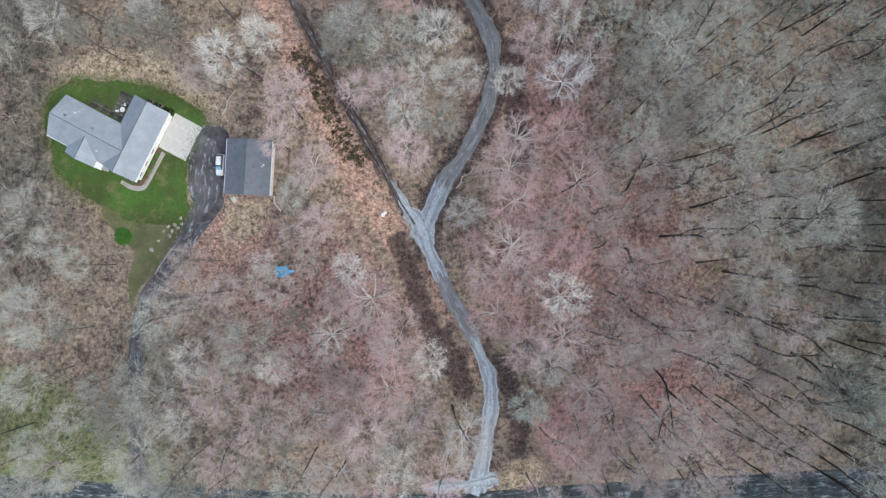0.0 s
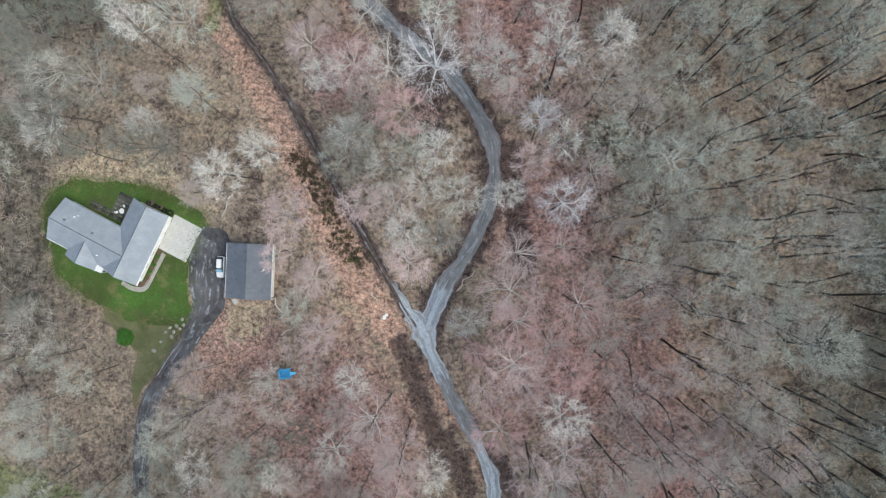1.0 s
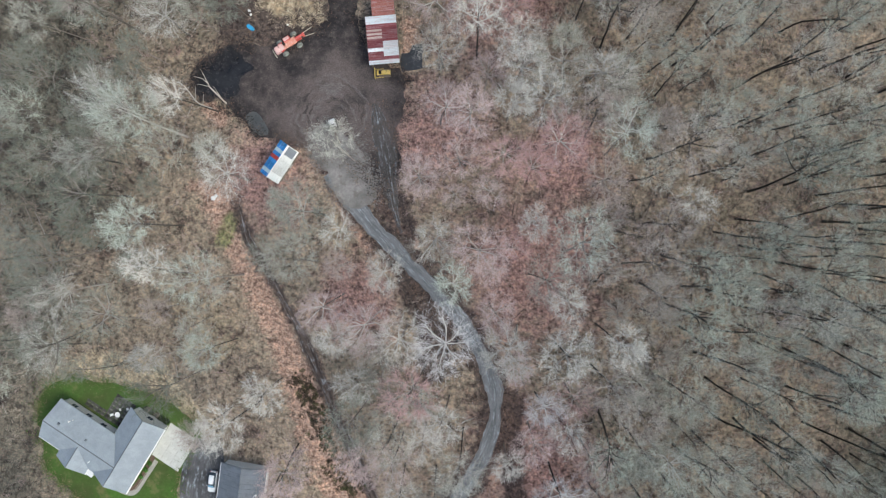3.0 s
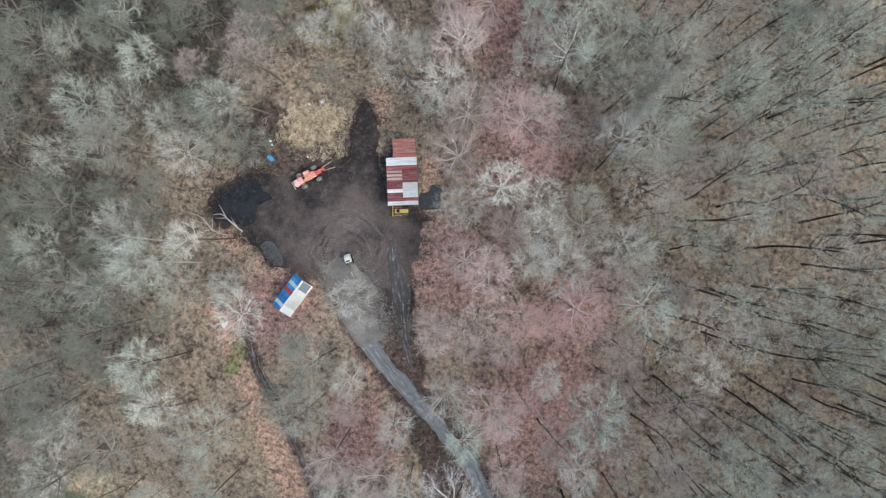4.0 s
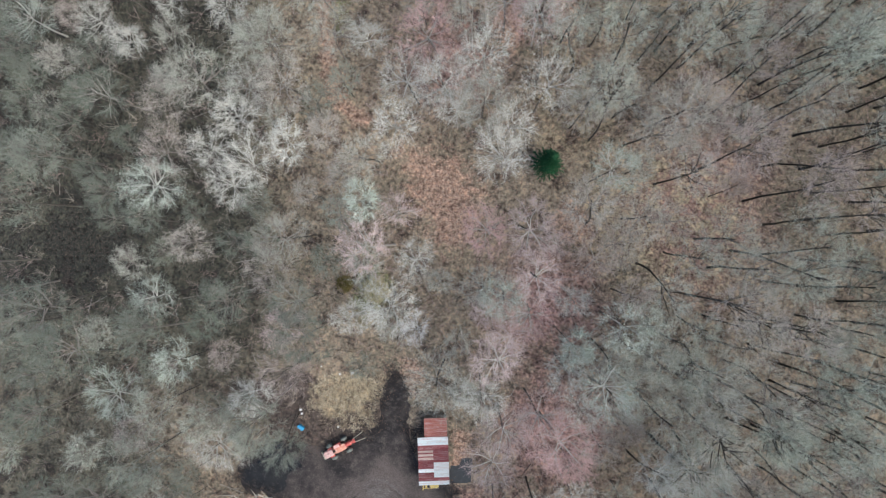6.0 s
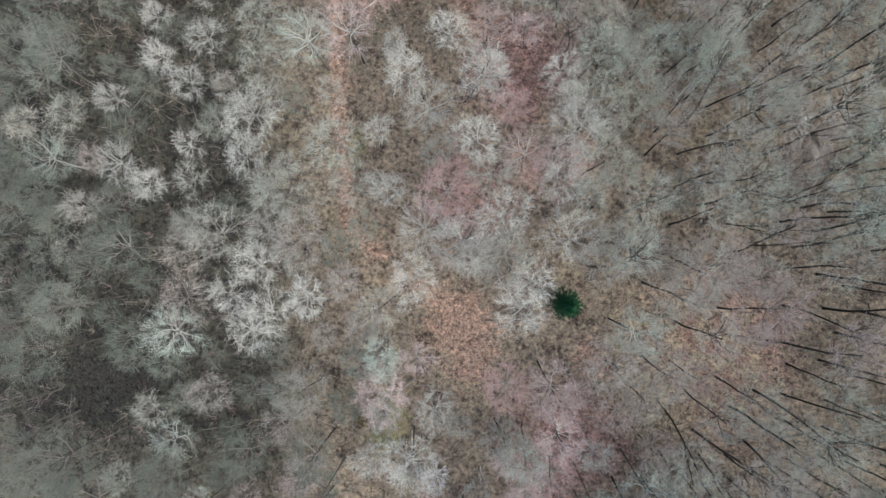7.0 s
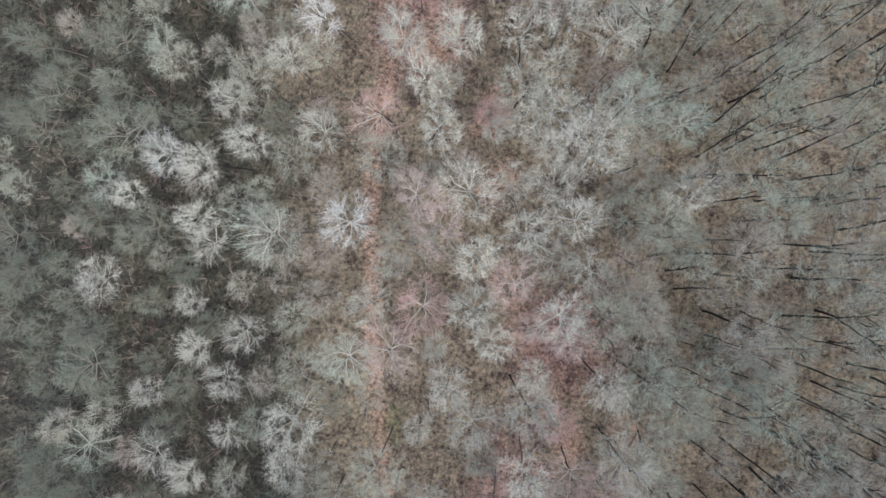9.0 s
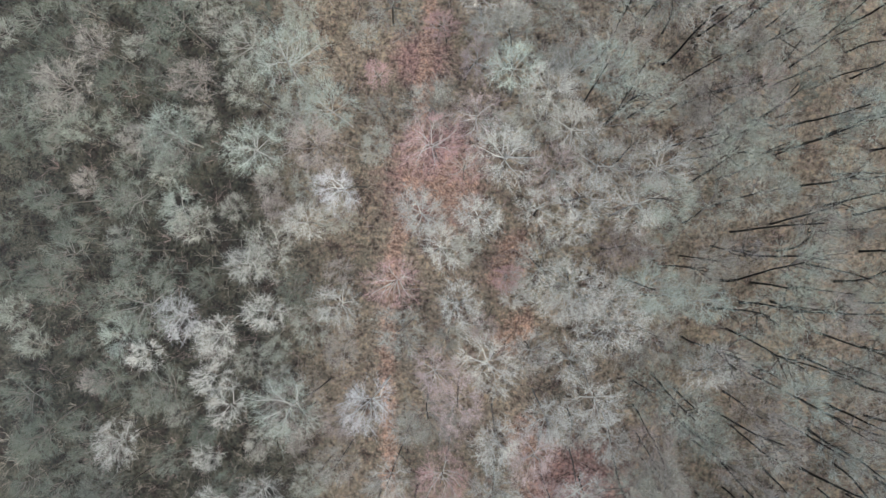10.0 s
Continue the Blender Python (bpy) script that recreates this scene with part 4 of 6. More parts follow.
STAND_GARDEN = [(-50.6, 35.5, 21.5, "young", 0.56, 4.4), (-46.6, 41.0, 19, "young", 0.6, 4.0), (-41.3, 26.7, 22.5, "young", 0.46, 4.4), (-69.9, 61.8, 20, "young", 0.7, 4.4), (-44.0, -5.6, 19, "young", 0.7, 2.8),
                (-11.8, 66.5, 19.5, "young", 0.8, 3.6), (-3.0, 6.5, 12.5, "young", 0.6, 3.6), (-24.9, 32.2, 15.5, "young", 0.42, 4.2), (4.2, 33.2, 14, "young", 0.7, 3.4), (-44.4, 19.8, 16, "young", 0.47, 3.8), (-31.8, 54.5, 20, "young", 0.6, 4.0)]
STAND_EAST = [(12.1, 67.8, 22.5, "broad", 0.6, 4.2), (33.9, 39.3, 23.5, "broad", 0.82, 6.0), (57.3, 3.5, 15, "broad", 0.85, 6.0), (20.5, 62.0, 22.5, "young", 0.7, 4.0), (-11.7, 115.9, 27, "broad", 0.66, 5.0),
              (-2.9, 110.3, 26, "broad", 0.62, 5.0), (-67.7, 98.6, 20, "young", 0.66, 3.6), (-3.8, 103.2, 16, "young", 0.6, 4.0), (-29.0, 132.2, 9, "young", 0.2, 3.4), (-74.8, 236.5, 29, "broad", 0.62, 4.4)]
STAND_MORE = [(-103.1, 262.7, 22.5, "young", 0.7, 4.0), (-108.9, 258.4, 23.5, "young", 0.66, 4.0), (-39.4, 257.6, 29.5, "broad", 0.7, 4.4), (-34.9, 278.5, 30, "broad", 0.85, 5.4), (-49.3, 252.1, 30.5, "broad", 0.6, 4.4),
              (-39.8, 240.8, 28, "broad", 0.66, 4.8), (-59.1, 222.1, 24.5, "young", 0.7, 4.4), (-5.5, 262.9, 24, "broad", 0.82, 5.0), (-88.0, 174.0, 17.5, "broad", 0.62, 4.6), (-48.3, 191.9, 16.5, "broad", 0.66, 5.0)]

# further crowns that stand out, by tone: x, y
PALEST = [(-71, 44), (-1, 143), (-82, 186)]
ROSY = [(-32, 4), (-24, -6), (-26, 59), (-24, 171), (-73, 255)]
PLAIN_SOUTH = [(-61, -40), (-11, -25), (36, -21), (-29, -20), (45, -16), (-39, 2), (-53, 29), (-24, 33), (5, 34), (-51, 37), (-92, 41), (4, 82), (34, 90), (20, 101), (13, 114), (-11, 116), (7, 120)]
PLAIN_MIDDLE = [(-37, 162), (-77, 171), (-118, 208), (-103, 218), (-26, 224), (-100, 225), (-130, 231), (-78, 235), (-57, 240), (-50, 247)]
PLAIN_NORTH = [(-34, 250), (-128, 250), (-38, 258), (-19, 262), (-101, 265), (-47, 279), (-32, 285), (-39, 291), (-46, 300), (-35, 300)]


BUILT = {False: ([(-64, 30), (-39.5, 30), (-39.5, 2), (-60, -6), (-72, -10), (-64, 8)], [(-59, 97), (-44, 97), (-44, 80), (-59, 80)], [(-38, 130), (-22, 130), (-22, 107), (-38, 107)]),
         True: ([(-64, 25), (-45, 25), (-45, 7), (-64, 7)], [(-56.5, 94), (-47, 94), (-47, 83.5), (-56.5, 83.5)], [(-36, 127), (-21.5, 127), (-21.5, 108), (-36, 108)])}


def free_ground(px, py, low=False):
    """Where trees, or low brush, may stand: off the roads, the yards and the open strips."""
    ok = np.ones(len(px), bool)
    for line, reach in ((road_line, 3.4 if low else 5.8), (track_line, 3.2), (drive_line[:60], 7.5), (drive_line[60:], 3.6), (lane_line, 4.5), (highway_line, 6), (ditch_line, 3), (ditch_b_line, 2.5), (ditch_c_line, 2.4), (trail_line, 2.6), (glade_line, 4.2)):
        ok &= far_from(px, py, line) > reach
    ok &= (far_from(px, py, road_line) > (3.4 if low else 7.6)) | (py > 32)
    ok &= far_from(px - 4.5, py, track_line) > 4.0
    ok &= (far_from(px - 5, py - 1, drive_line) > 5.0) | (py < -24)
    ok &= far_from(px - 4, py, lawn_line) > 4.0
    ok &= ~inside(px - 5, py, LAWN)
    ok &= ~inside(px - 5, py, CLEARING)
    ok &= far_from(px + 4, py, trail_line) > 2.6
    ok &= np.hypot((px + 114) / 18, (py - 149) / 10) > 1 + 0.3 * np.sin(px * 0.45 + py * 0.3)
    for x, y, r in ((-41, 130, 9.5), (-33, 124, 7), (-30, 113, 7.5), (-26, 97, 6.5), (-20.5, 174, 8.0)):
        ok &= np.hypot(px - x, py - y) > r
    for ring, reach in ((yard_line, 3.2), (lawn_line, 2.6), (rough_line, 2.4), (gravel_line, 2.0), (np.array([*DRYGRASS, DRYGRASS[0]], float), 3.5), (np.array(CLEARING), 3.0), (np.array([*OPENING, OPENING[0]]), 3.0), (np.array([(-19.1, 183.3), (-19, 183.4)]), 8.5)):
        ok &= far_from(px, py, np.vstack([ring, ring[:1]])) > reach
    for poly in (YARD, LAWN, ROUGH, CLEARING, DRYGRASS, OPENING, *BUILT[low]):
        ok &= ~inside(px, py, poly)
    return ok


def scatter(x0, x1, y0, y1, gap, tries, taken=(), low=False):
    """Random places at least a gap apart, gap a function of x, y."""
    pts, cell = list(taken), {}
    for i, (x, y) in enumerate(pts):
        cell.setdefault((int(x // 6), int(y // 6)), []).append((x, y))
    cx, cy = rng.uniform(x0, x1, tries), rng.uniform(y0, y1, tries)
    free = free_ground(cx, cy, low)
    out = []
    for x, y in zip(cx[free], cy[free]):
        d = gap(x, y)
        i, j = int(x // 6), int(y // 6)
        if all((x - a) ** 2 + (y - b) ** 2 > d * d for p in (-2, -1, 0, 1, 2) for q in (-2, -1, 0, 1, 2) for a, b in cell.get((i + p, j + q), ())):
            cell.setdefault((i, j), []).append((x, y))
            out.append((x, y))
    return out


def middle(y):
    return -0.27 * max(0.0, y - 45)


def gap(x, y):
    thin = noise.noise((x * 0.025, y * 0.025, 3))
    side = x - middle(y)
    return (6.2 if side < 28 else 4.9) + 1.8 * thin + 1.6 * max(0.0, 1 - math.hypot((x - 12) / 26, (y - 178) / 22))


def placed(bit, x, y, turn, size, tall):
    v, t = bit
    c, s = math.cos(turn), math.sin(turn)
    return np.column_stack([x + size * (v[:, 0] * c - v[:, 1] * s), y + size * (v[:, 0] * s + v[:, 1] * c), tall * v[:, 2]]), t


marked = [*STAND_LANE, *STAND_HOUSE, *STAND_HUT, *STAND_YARD, *STAND_BACK, *STAND_TRAIL, *STAND_WEST, *STAND_LOW, *STAND_NORTH, *STAND_LAST, *STAND_GARDEN, *STAND_EAST, *STAND_MORE]
for tone, pairs in ((0.66, PALEST), (0.42, ROSY), (0.6, PLAIN_SOUTH), (0.6, PLAIN_MIDDLE), (0.6, PLAIN_NORTH)):
    for x, y in pairs:
        kind = "broad" if rng.random() < 0.55 else "young"
        if free_ground(np.array([x]), np.array([y]))[0] and min(math.hypot(x - m[0], y - m[1]) for m in marked) > 6.5:
            size = rng.uniform(0.85, 1.08)
            marked.append((x, y, HEIGHT[kind] * size, kind, tone, SPREAD[kind] * size))
spots = [p for p in scatter(-190, 118, -66, 348, gap, 30000, [(m[0], m[1]) for m in marked]) if -104 < p[0] - middle(p[1]) < 102]
trees = [(x, y, r / SPREAD[k], k, c, h) for x, y, h, k, c, r in marked]
# twig tints follow distance from the flight line, painting in the lens vignette
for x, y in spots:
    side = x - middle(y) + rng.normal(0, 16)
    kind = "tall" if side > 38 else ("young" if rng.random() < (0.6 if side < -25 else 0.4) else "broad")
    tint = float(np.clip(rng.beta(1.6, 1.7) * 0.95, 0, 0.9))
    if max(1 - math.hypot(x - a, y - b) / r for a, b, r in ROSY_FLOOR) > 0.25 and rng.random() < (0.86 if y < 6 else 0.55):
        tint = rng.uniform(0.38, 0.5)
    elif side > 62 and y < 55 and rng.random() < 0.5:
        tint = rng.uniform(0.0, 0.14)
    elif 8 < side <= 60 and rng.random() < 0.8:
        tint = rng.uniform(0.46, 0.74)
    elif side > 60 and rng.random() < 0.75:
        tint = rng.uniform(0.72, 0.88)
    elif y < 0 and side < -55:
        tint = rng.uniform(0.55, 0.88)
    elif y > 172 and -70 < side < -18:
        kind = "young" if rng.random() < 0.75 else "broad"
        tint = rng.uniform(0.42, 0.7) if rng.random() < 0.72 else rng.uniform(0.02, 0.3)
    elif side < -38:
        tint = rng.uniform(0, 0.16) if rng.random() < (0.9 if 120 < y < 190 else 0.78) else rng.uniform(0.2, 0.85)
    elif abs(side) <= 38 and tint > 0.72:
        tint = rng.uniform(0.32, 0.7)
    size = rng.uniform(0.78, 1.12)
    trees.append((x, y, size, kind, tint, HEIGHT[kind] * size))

# the trees along the flight are things of their own, the others one stand of woods
shared = {}
TONES = [(0.3, "twig_dark", "greyish-brown"), (0.41, "twig_red", "red-budded"), (0.5, "twig_rosy", "pinkish-grey"), (0.72, "twig", "pale grey"), (0.9, "twig_green", "greenish-grey"), (2, "twig_white", "almost white")]


def tree_thing(x, y, wide, kind, tint, tall):
    i = int(rng.integers(len(KINDS[kind])))
    if (kind, i) not in shared:
        trunk, wood, crown = KINDS[kind][i]
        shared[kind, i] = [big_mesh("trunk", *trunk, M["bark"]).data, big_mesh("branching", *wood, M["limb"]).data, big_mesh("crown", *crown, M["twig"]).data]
        for me in shared[kind, i]:
            bpy.data.objects.remove([o for o in bpy.data.objects if o.data == me][0])
    size = tall / HEIGHT[kind]
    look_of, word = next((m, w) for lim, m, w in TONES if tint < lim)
    words = {"broad": f"leafless broad-crowned tree with {word} branches", "young": f"slender leafless young tree with dense {word} twigs", "tall": f"tall straight leafless tree with {word} twigs and dark trunk"}[kind]
    top = tagged(new("tree"), words, "tree", "bare trees of the wood")
    top.matrix_world = pose(x, y, 0, 0, 0, rng.uniform(0, 360)) @ Matrix.Diagonal((wide, wide, size, 1))
    for name, me in zip(("trunk", "branching", "crown"), shared[kind, i]):
        o = new(name, me)
        o.parent = top
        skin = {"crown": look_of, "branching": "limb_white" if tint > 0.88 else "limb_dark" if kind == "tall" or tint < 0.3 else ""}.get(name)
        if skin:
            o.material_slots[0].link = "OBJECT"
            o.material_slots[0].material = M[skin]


order = sorted(range(len(trees)), key=lambda i: (i >= len(marked), abs(trees[i][0] - middle(trees[i][1]))))
single = set(order[:320])
bags = {"trunks": ([], []), "limbs": ([], []), "crowns": ([], [])}
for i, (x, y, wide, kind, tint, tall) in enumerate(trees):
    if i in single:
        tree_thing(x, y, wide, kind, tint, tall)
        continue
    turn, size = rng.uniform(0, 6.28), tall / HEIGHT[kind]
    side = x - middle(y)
    # eastern trunks darker, since their shaded west sides show; shade put into bark
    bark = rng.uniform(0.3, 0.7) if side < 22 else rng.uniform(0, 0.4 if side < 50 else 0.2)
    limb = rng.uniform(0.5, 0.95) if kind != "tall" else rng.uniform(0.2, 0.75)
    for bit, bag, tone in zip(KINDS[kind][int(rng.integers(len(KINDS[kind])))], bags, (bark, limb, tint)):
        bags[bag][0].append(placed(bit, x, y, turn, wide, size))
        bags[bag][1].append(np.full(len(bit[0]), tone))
woods = empty("woods", label="dense stand of leafless trees with grey twigs", category="woods", kind="stuff")
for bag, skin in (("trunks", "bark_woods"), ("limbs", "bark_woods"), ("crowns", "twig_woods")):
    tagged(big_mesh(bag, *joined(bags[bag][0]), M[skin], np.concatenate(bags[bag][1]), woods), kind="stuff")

bush_spots = scatter(-165, 100, -60, 340, lambda x, y: 3.9 + 2.0 * noise.noise((x * 0.03, y * 0.03, 9)), 26000, low=True)
bits, tints = [], []
for x, y in bush_spots:
    b = BRUSH[int(rng.integers(len(BRUSH)))]
    bits.append(placed(b, x, y, rng.uniform(0, 6.28), rng.uniform(0.8, 1.5), rng.uniform(0.6, 1.2)))
    tints.append(np.full(len(b[0]), float(np.clip(rng.normal(0.4 if x > middle(y) - 30 else 0.6, 0.25), 0, 1))))
tagged(big_mesh("brush", *joined(bits), M["shrub"], np.concatenate(tints)), "low leafless reddish-brown brush under the trees", "brush", kind="stuff")



# ---- brambles along the clearing ----
def bramble(g, size, n):
    """A low tangle of leaves and canes."""
    p = unit(g.normal(0, 1, (n, 3)))
    p[:, 2] = np.abs(p[:, 2]) * 0.6
    c = p * (size * g.uniform(0.4, 1.0, n))[:, None]
    a = unit(np.cross(p, g.normal(0, 1, (n, 3)))) * 0.13
    d = unit(p + g.normal(0, 0.8, (n, 3))) * 0.26
    return np.stack([c - a, c + a, c + d], 1).reshape(-1, 3), np.arange(3 * n).reshape(-1, 3)


def tuft(g, tall, n):
    """A clump of dry grass."""
    turn = g.uniform(0, 2 * np.pi, n)
    out = g.uniform(0.1, 1.0, n)
    p0 = np.column_stack([np.cos(turn) * out * 0.3, np.sin(turn) * out * 0.3, np.full(n, -0.05)])
    p1 = p0 + np.column_stack([np.cos(turn) * out, np.sin(turn) * out, g.uniform(0.2, 0.7, n)]) * tall
    return blades(g, p0, p1, np.full(n, 0.045))


ring = np.array([*DRYGRASS, DRYGRASS[0]], float)
gx, gy = g.uniform(-68, -38, 5200), g.uniform(112, 164, 5200)
near_grass = np.where(inside(gx, gy, DRYGRASS), 1.0, np.exp(-far_from(gx, gy, ring) / 1.2)) + 0.15 * np.exp(-np.hypot((gx + 51) / 5, (gy - 146) / 12) ** 2)
thin = np.array([noise.noise((x * 0.25, y * 0.25, 2)) for x, y in zip(gx, gy)])
keep = (near_grass * g.uniform(0, 1, len(gx)) > 0.3 - 0.5 * thin) & ~inside(gx, gy, YARD)
bits, tints = [], []
for x, y in zip(gx[keep], gy[keep]):
    b = tuft(g, g.uniform(0.4, 1.0), 22)
    bits.append(placed(b, x, y, 0, 1, 1))
    tints.append(np.full(len(b[0]), g.uniform(0, 1)))
tagged(big_mesh("dry_grass", *joined(bits), M["dry_grass"], np.concatenate(tints)), "tan clumps of dry grass beside the yard", "grass", kind="stuff")

hedge_line = spline([(-42.5, 41.5), (-38.5, 35.5), (-34.5, 27.5), (-31.0, 21.5), (-27.2, 17.0)], 0.55)
bits, tints = [], []
for x, y in hedge_line:
    thick = noise.noise((x * 0.22, y * 0.22, 21)) + 0.62
    for _ in range(int(round(8 * max(0.0, thick)))):
        b = bramble(g, g.uniform(0.18, 0.75), 44)
        bits.append(placed(b, x + g.normal(0, 1.5), y + g.normal(0, 1.1), 0, 1, g.uniform(0.4, 1.0)))
        tints.append(np.full(len(b[0]), g.uniform(0, 1)))
tagged(big_mesh("brambles", *joined(bits), M["bramble"], np.concatenate(tints)), "low dark green and brown bramble thicket in the clearing", "brambles", kind="stuff")


# ---- fallen leaves and crumbs of soil along the edges ----
def edge_litter(lines, per_metre, stray, size, z0=0.10):
    """Flat leaf clumps strewn about edge lines; lines: (line of points, offset to either side)."""
    centre = []
    for line, half in lines:
        d = np.gradient(line[:, :2], axis=0)
        step = np.linalg.norm(np.diff(line[:, :2], axis=0), axis=1).mean()
        d /= np.linalg.norm(d, axis=1)[:, None] + 1e-9
        side = np.stack([-d[:, 1], d[:, 0]], 1)
        n = int(len(line) * step * per_metre)
        k = g.integers(0, len(line), n)
        off = half[k] * g.choice([-1, 1], n) if half is not None else np.zeros(n)
        clumped = stray * (0.4 + 1.2 * g.random(len(line)))[k]
        centre.append(line[k, :2] + side[k] * (off + g.normal(0, 1, n) * clumped)[:, None] + g.normal(0, step * 0.5, (n, 2)))
    c = np.concatenate(centre)
    keep = np.array([noise.noise((x * 0.35, y * 0.35, 8)) for x, y in c]) > g.uniform(-0.5, 0.5, len(c))
    for line in (road_line, track_line, fork_line):
        near = np.argmin(np.hypot(c[:, :1] - line[:, 0], c[:, 1:] - line[:, 1]), axis=1)
        keep &= np.hypot(*(c - line[near, :2]).T) > line[near, 2] / 2 - 0.25 * g.random(len(c)) ** 2 * line[near, 2]
    c = c[keep]
    n = len(c)
    a = g.uniform(0, 2 * np.pi, n)
    r = g.uniform(0.5, 1.5, n) * size
    z = g.uniform(z0, z0 + 0.07, n)
    v = [np.column_stack([c[:, 0] + np.cos(a + t) * r, c[:, 1] + np.sin(a + t) * r * 0.8, z + g.uniform(-0.03, 0.05, n)]) for t in (0, 2.1, 4.2)]
    return np.stack(v, 1).reshape(-1, 3), np.arange(3 * n).reshape(-1, 3), n


def closed(line):
    return np.vstack([line, line[:1]])


edges = [(road_line, road_line[:, 2] / 2 + 0.15), (track_line, track_line[:, 2] / 2), (drive_line[30:], drive_line[30:, 2] / 2 + 0.2)]
v, t, n = edge_litter(edges, 60, 0.7, 0.085)
tagged(big_mesh("fallen_leaves", v, t, M["leaves"], np.repeat(g.uniform(0, 1, n), 3)), "tan dead leaves strewn along the road edges", "leaves", kind="stuff")
v, t, n = edge_litter([(closed(yard_line), None), (closed(gravel_line), None), (lane_line, lane_line[:, 2] / 2)], 45, 1.0, 0.09)
tagged(big_mesh("fallen_leaves", v, t, M["leaves"], np.repeat(g.uniform(0, 0.32, n), 3)), "dark brown dead leaves along the yard's edge", "leaves", kind="stuff")
v, t, n = edge_litter([(closed(lawn_line), None), (closed(rough_line), None)], 60, 0.9, 0.075)
tagged(big_mesh("fallen_leaves", v, t, M["leaves"], np.repeat(g.uniform(0, 0.7, n), 3)), "brown dead leaves strewn along the lawn's edge", "leaves", kind="stuff")
v, t, n = edge_litter([(ditch_line, None), (ditch_b_line, None), (ditch_c_line, None), (ditch_d_line, None)], 60, 1.6, 0.10)
tagged(big_mesh("fallen_leaves", v, t, M["leaves"], np.repeat(g.uniform(0, 0.6, n) ** 1.5, 3)), "dark wet leaves lying in the ditches", "leaves", kind="stuff")
v, t, n = edge_litter([(closed(gravel_line), None)], 110, 1.1, 0.13, 0.13)
tagged(big_mesh("loose_stones", v, t, M["gravel_flat"]), "loose grey stones scattered round the gravel", "stones", kind="stuff")
v, t, n = edge_litter([(closed(yard_line), None)], 90, 1.3, 0.15, 0.12)
tagged(big_mesh("soil_crumbs", v, t, M["yard"]), "dark crumbs of earth scattered round the yard", "soil", kind="stuff")
v, t, n = edge_litter([(closed(lawn_line), None)], 90, 1.1, 0.13, 0.09)
tagged(big_mesh("grass_tufts", v, t, M["lawn"]), "short green grass tufts along the lawn's edge", "grass", kind="stuff")


# ---- fallen branches on the forest floor ----
def fallen(n):
    """Thin dead branches lying about, each with a fork or two."""
    x, y = g.uniform(-150, 85, n), g.uniform(-60, 330, n)
    ok = free_ground(x, y, True)
    x, y = x[ok], y[ok]
    n = len(x)
    a, size = g.uniform(0, 2 * np.pi, n), g.uniform(1.5, 6.5, n) ** 1.0
    p0 = np.column_stack([x, y, np.full(n, 0.15)])
    way = np.column_stack([np.cos(a), np.sin(a), g.uniform(0.0, 0.18, n)])
    r = g.uniform(0.035, 0.085, n)
    p1 = p0 + way * size[:, None]
    bits = [prisms(p0, p1, r, r * 0.4, 3)]
    tint = g.choice([0.02, 0.1, 0.3, 0.85, 1.0], n, p=[0.3, 0.25, 0.15, 0.15, 0.15])
    tints = [np.repeat(tint, 6)]
    for s in (-1, 1):
        b = a + s * g.uniform(0.3, 0.9, n)
        q = p0 + way * (size * g.uniform(0.3, 0.7, n))[:, None]
        bits.append(prisms(q, q + np.column_stack([np.cos(b), np.sin(b), np.full(n, 0.12)]) * (size * 0.4)[:, None], r * 0.6, None, 3))
        tints.append(np.repeat(tint, 4))
    return joined(bits), np.concatenate(tints)


mesh, tints = fallen(3800)
tagged(big_mesh("fallen_branches", *mesh, M["bark_woods"], tints), "dark and bleached dead branches lying on the forest floor", "branches", kind="stuff")


# ---- things: materials ----
def plain(name, col, rough=0.5, metal=0.0, var=0.12, fine=3.0):
    lo, hi = tuple(v * (1 - var) for v in col), tuple(min(1, v * (1 + var)) for v in col)
    return surface(name, lo, hi, 0.6, fine, rough, metal, relief=0.1)


def sheet_metal(name, lo, hi, rust=None, pitch=2.4, axis="X"):
    """Ribbed roofing sheet with streaks of wear running down the ribs."""
    m, tr, bs = nodes_of(name)
    co = tr.nodes.new("ShaderNodeTexCoord")
    wave = tr.nodes.new("ShaderNodeTexWave")
    wave.bands_direction = axis
    wave.inputs["Scale"].default_value = pitch
    tr.links.new(co.outputs["Object"], wave.inputs["Vector"])
    st = (0.4, 5, 1) if axis == "Y" else (5, 0.4, 1)
    a, b = noise_tex(tr, 0.8, 5, 0.7, stretch=st), noise_tex(tr, 3.0, 5, 0.7)
    col = mix(tr, span(tr, a.outputs["Fac"], 0.35, 0.65), lo, hi)
    if rust:
        col = mix(tr, span(tr, b.outputs["Fac"], 0.5, 0.7, 0, 0.75), col, rust)
    line = noise_tex(tr, 1.0, 3, 0.7, stretch=(0.15, 7, 1) if axis == "Y" else (7, 0.15, 1))
    col = mix(tr, span(tr, line.outputs["Fac"], 0.5, 0.62, 0, 0.5), col, rust or tuple(0.55 * v for v in lo))
    col = mix(tr, span(tr, line.outputs["Fac"], 0.36, 0.46, 0.4, 0), col, (0.62, 0.62, 0.62))
    oi = tr.nodes.new("ShaderNodeObjectInfo")
    hs = tr.nodes.new("ShaderNodeHueSaturation")
    tr.links.new(span(tr, oi.outputs["Random"], 0, 1, 0.8, 1.15), hs.inputs["Value"])
    tr.links.new(col, hs.inputs["Color"])
    tr.links.new(hs.outputs["Color"], bs.inputs["Base Color"])
    bs.inputs["Roughness"].default_value, bs.inputs["Metallic"].default_value = 0.5, 0.1
    bump(tr, bs, wave.outputs["Fac"], 0.6, 0.03)
    return m


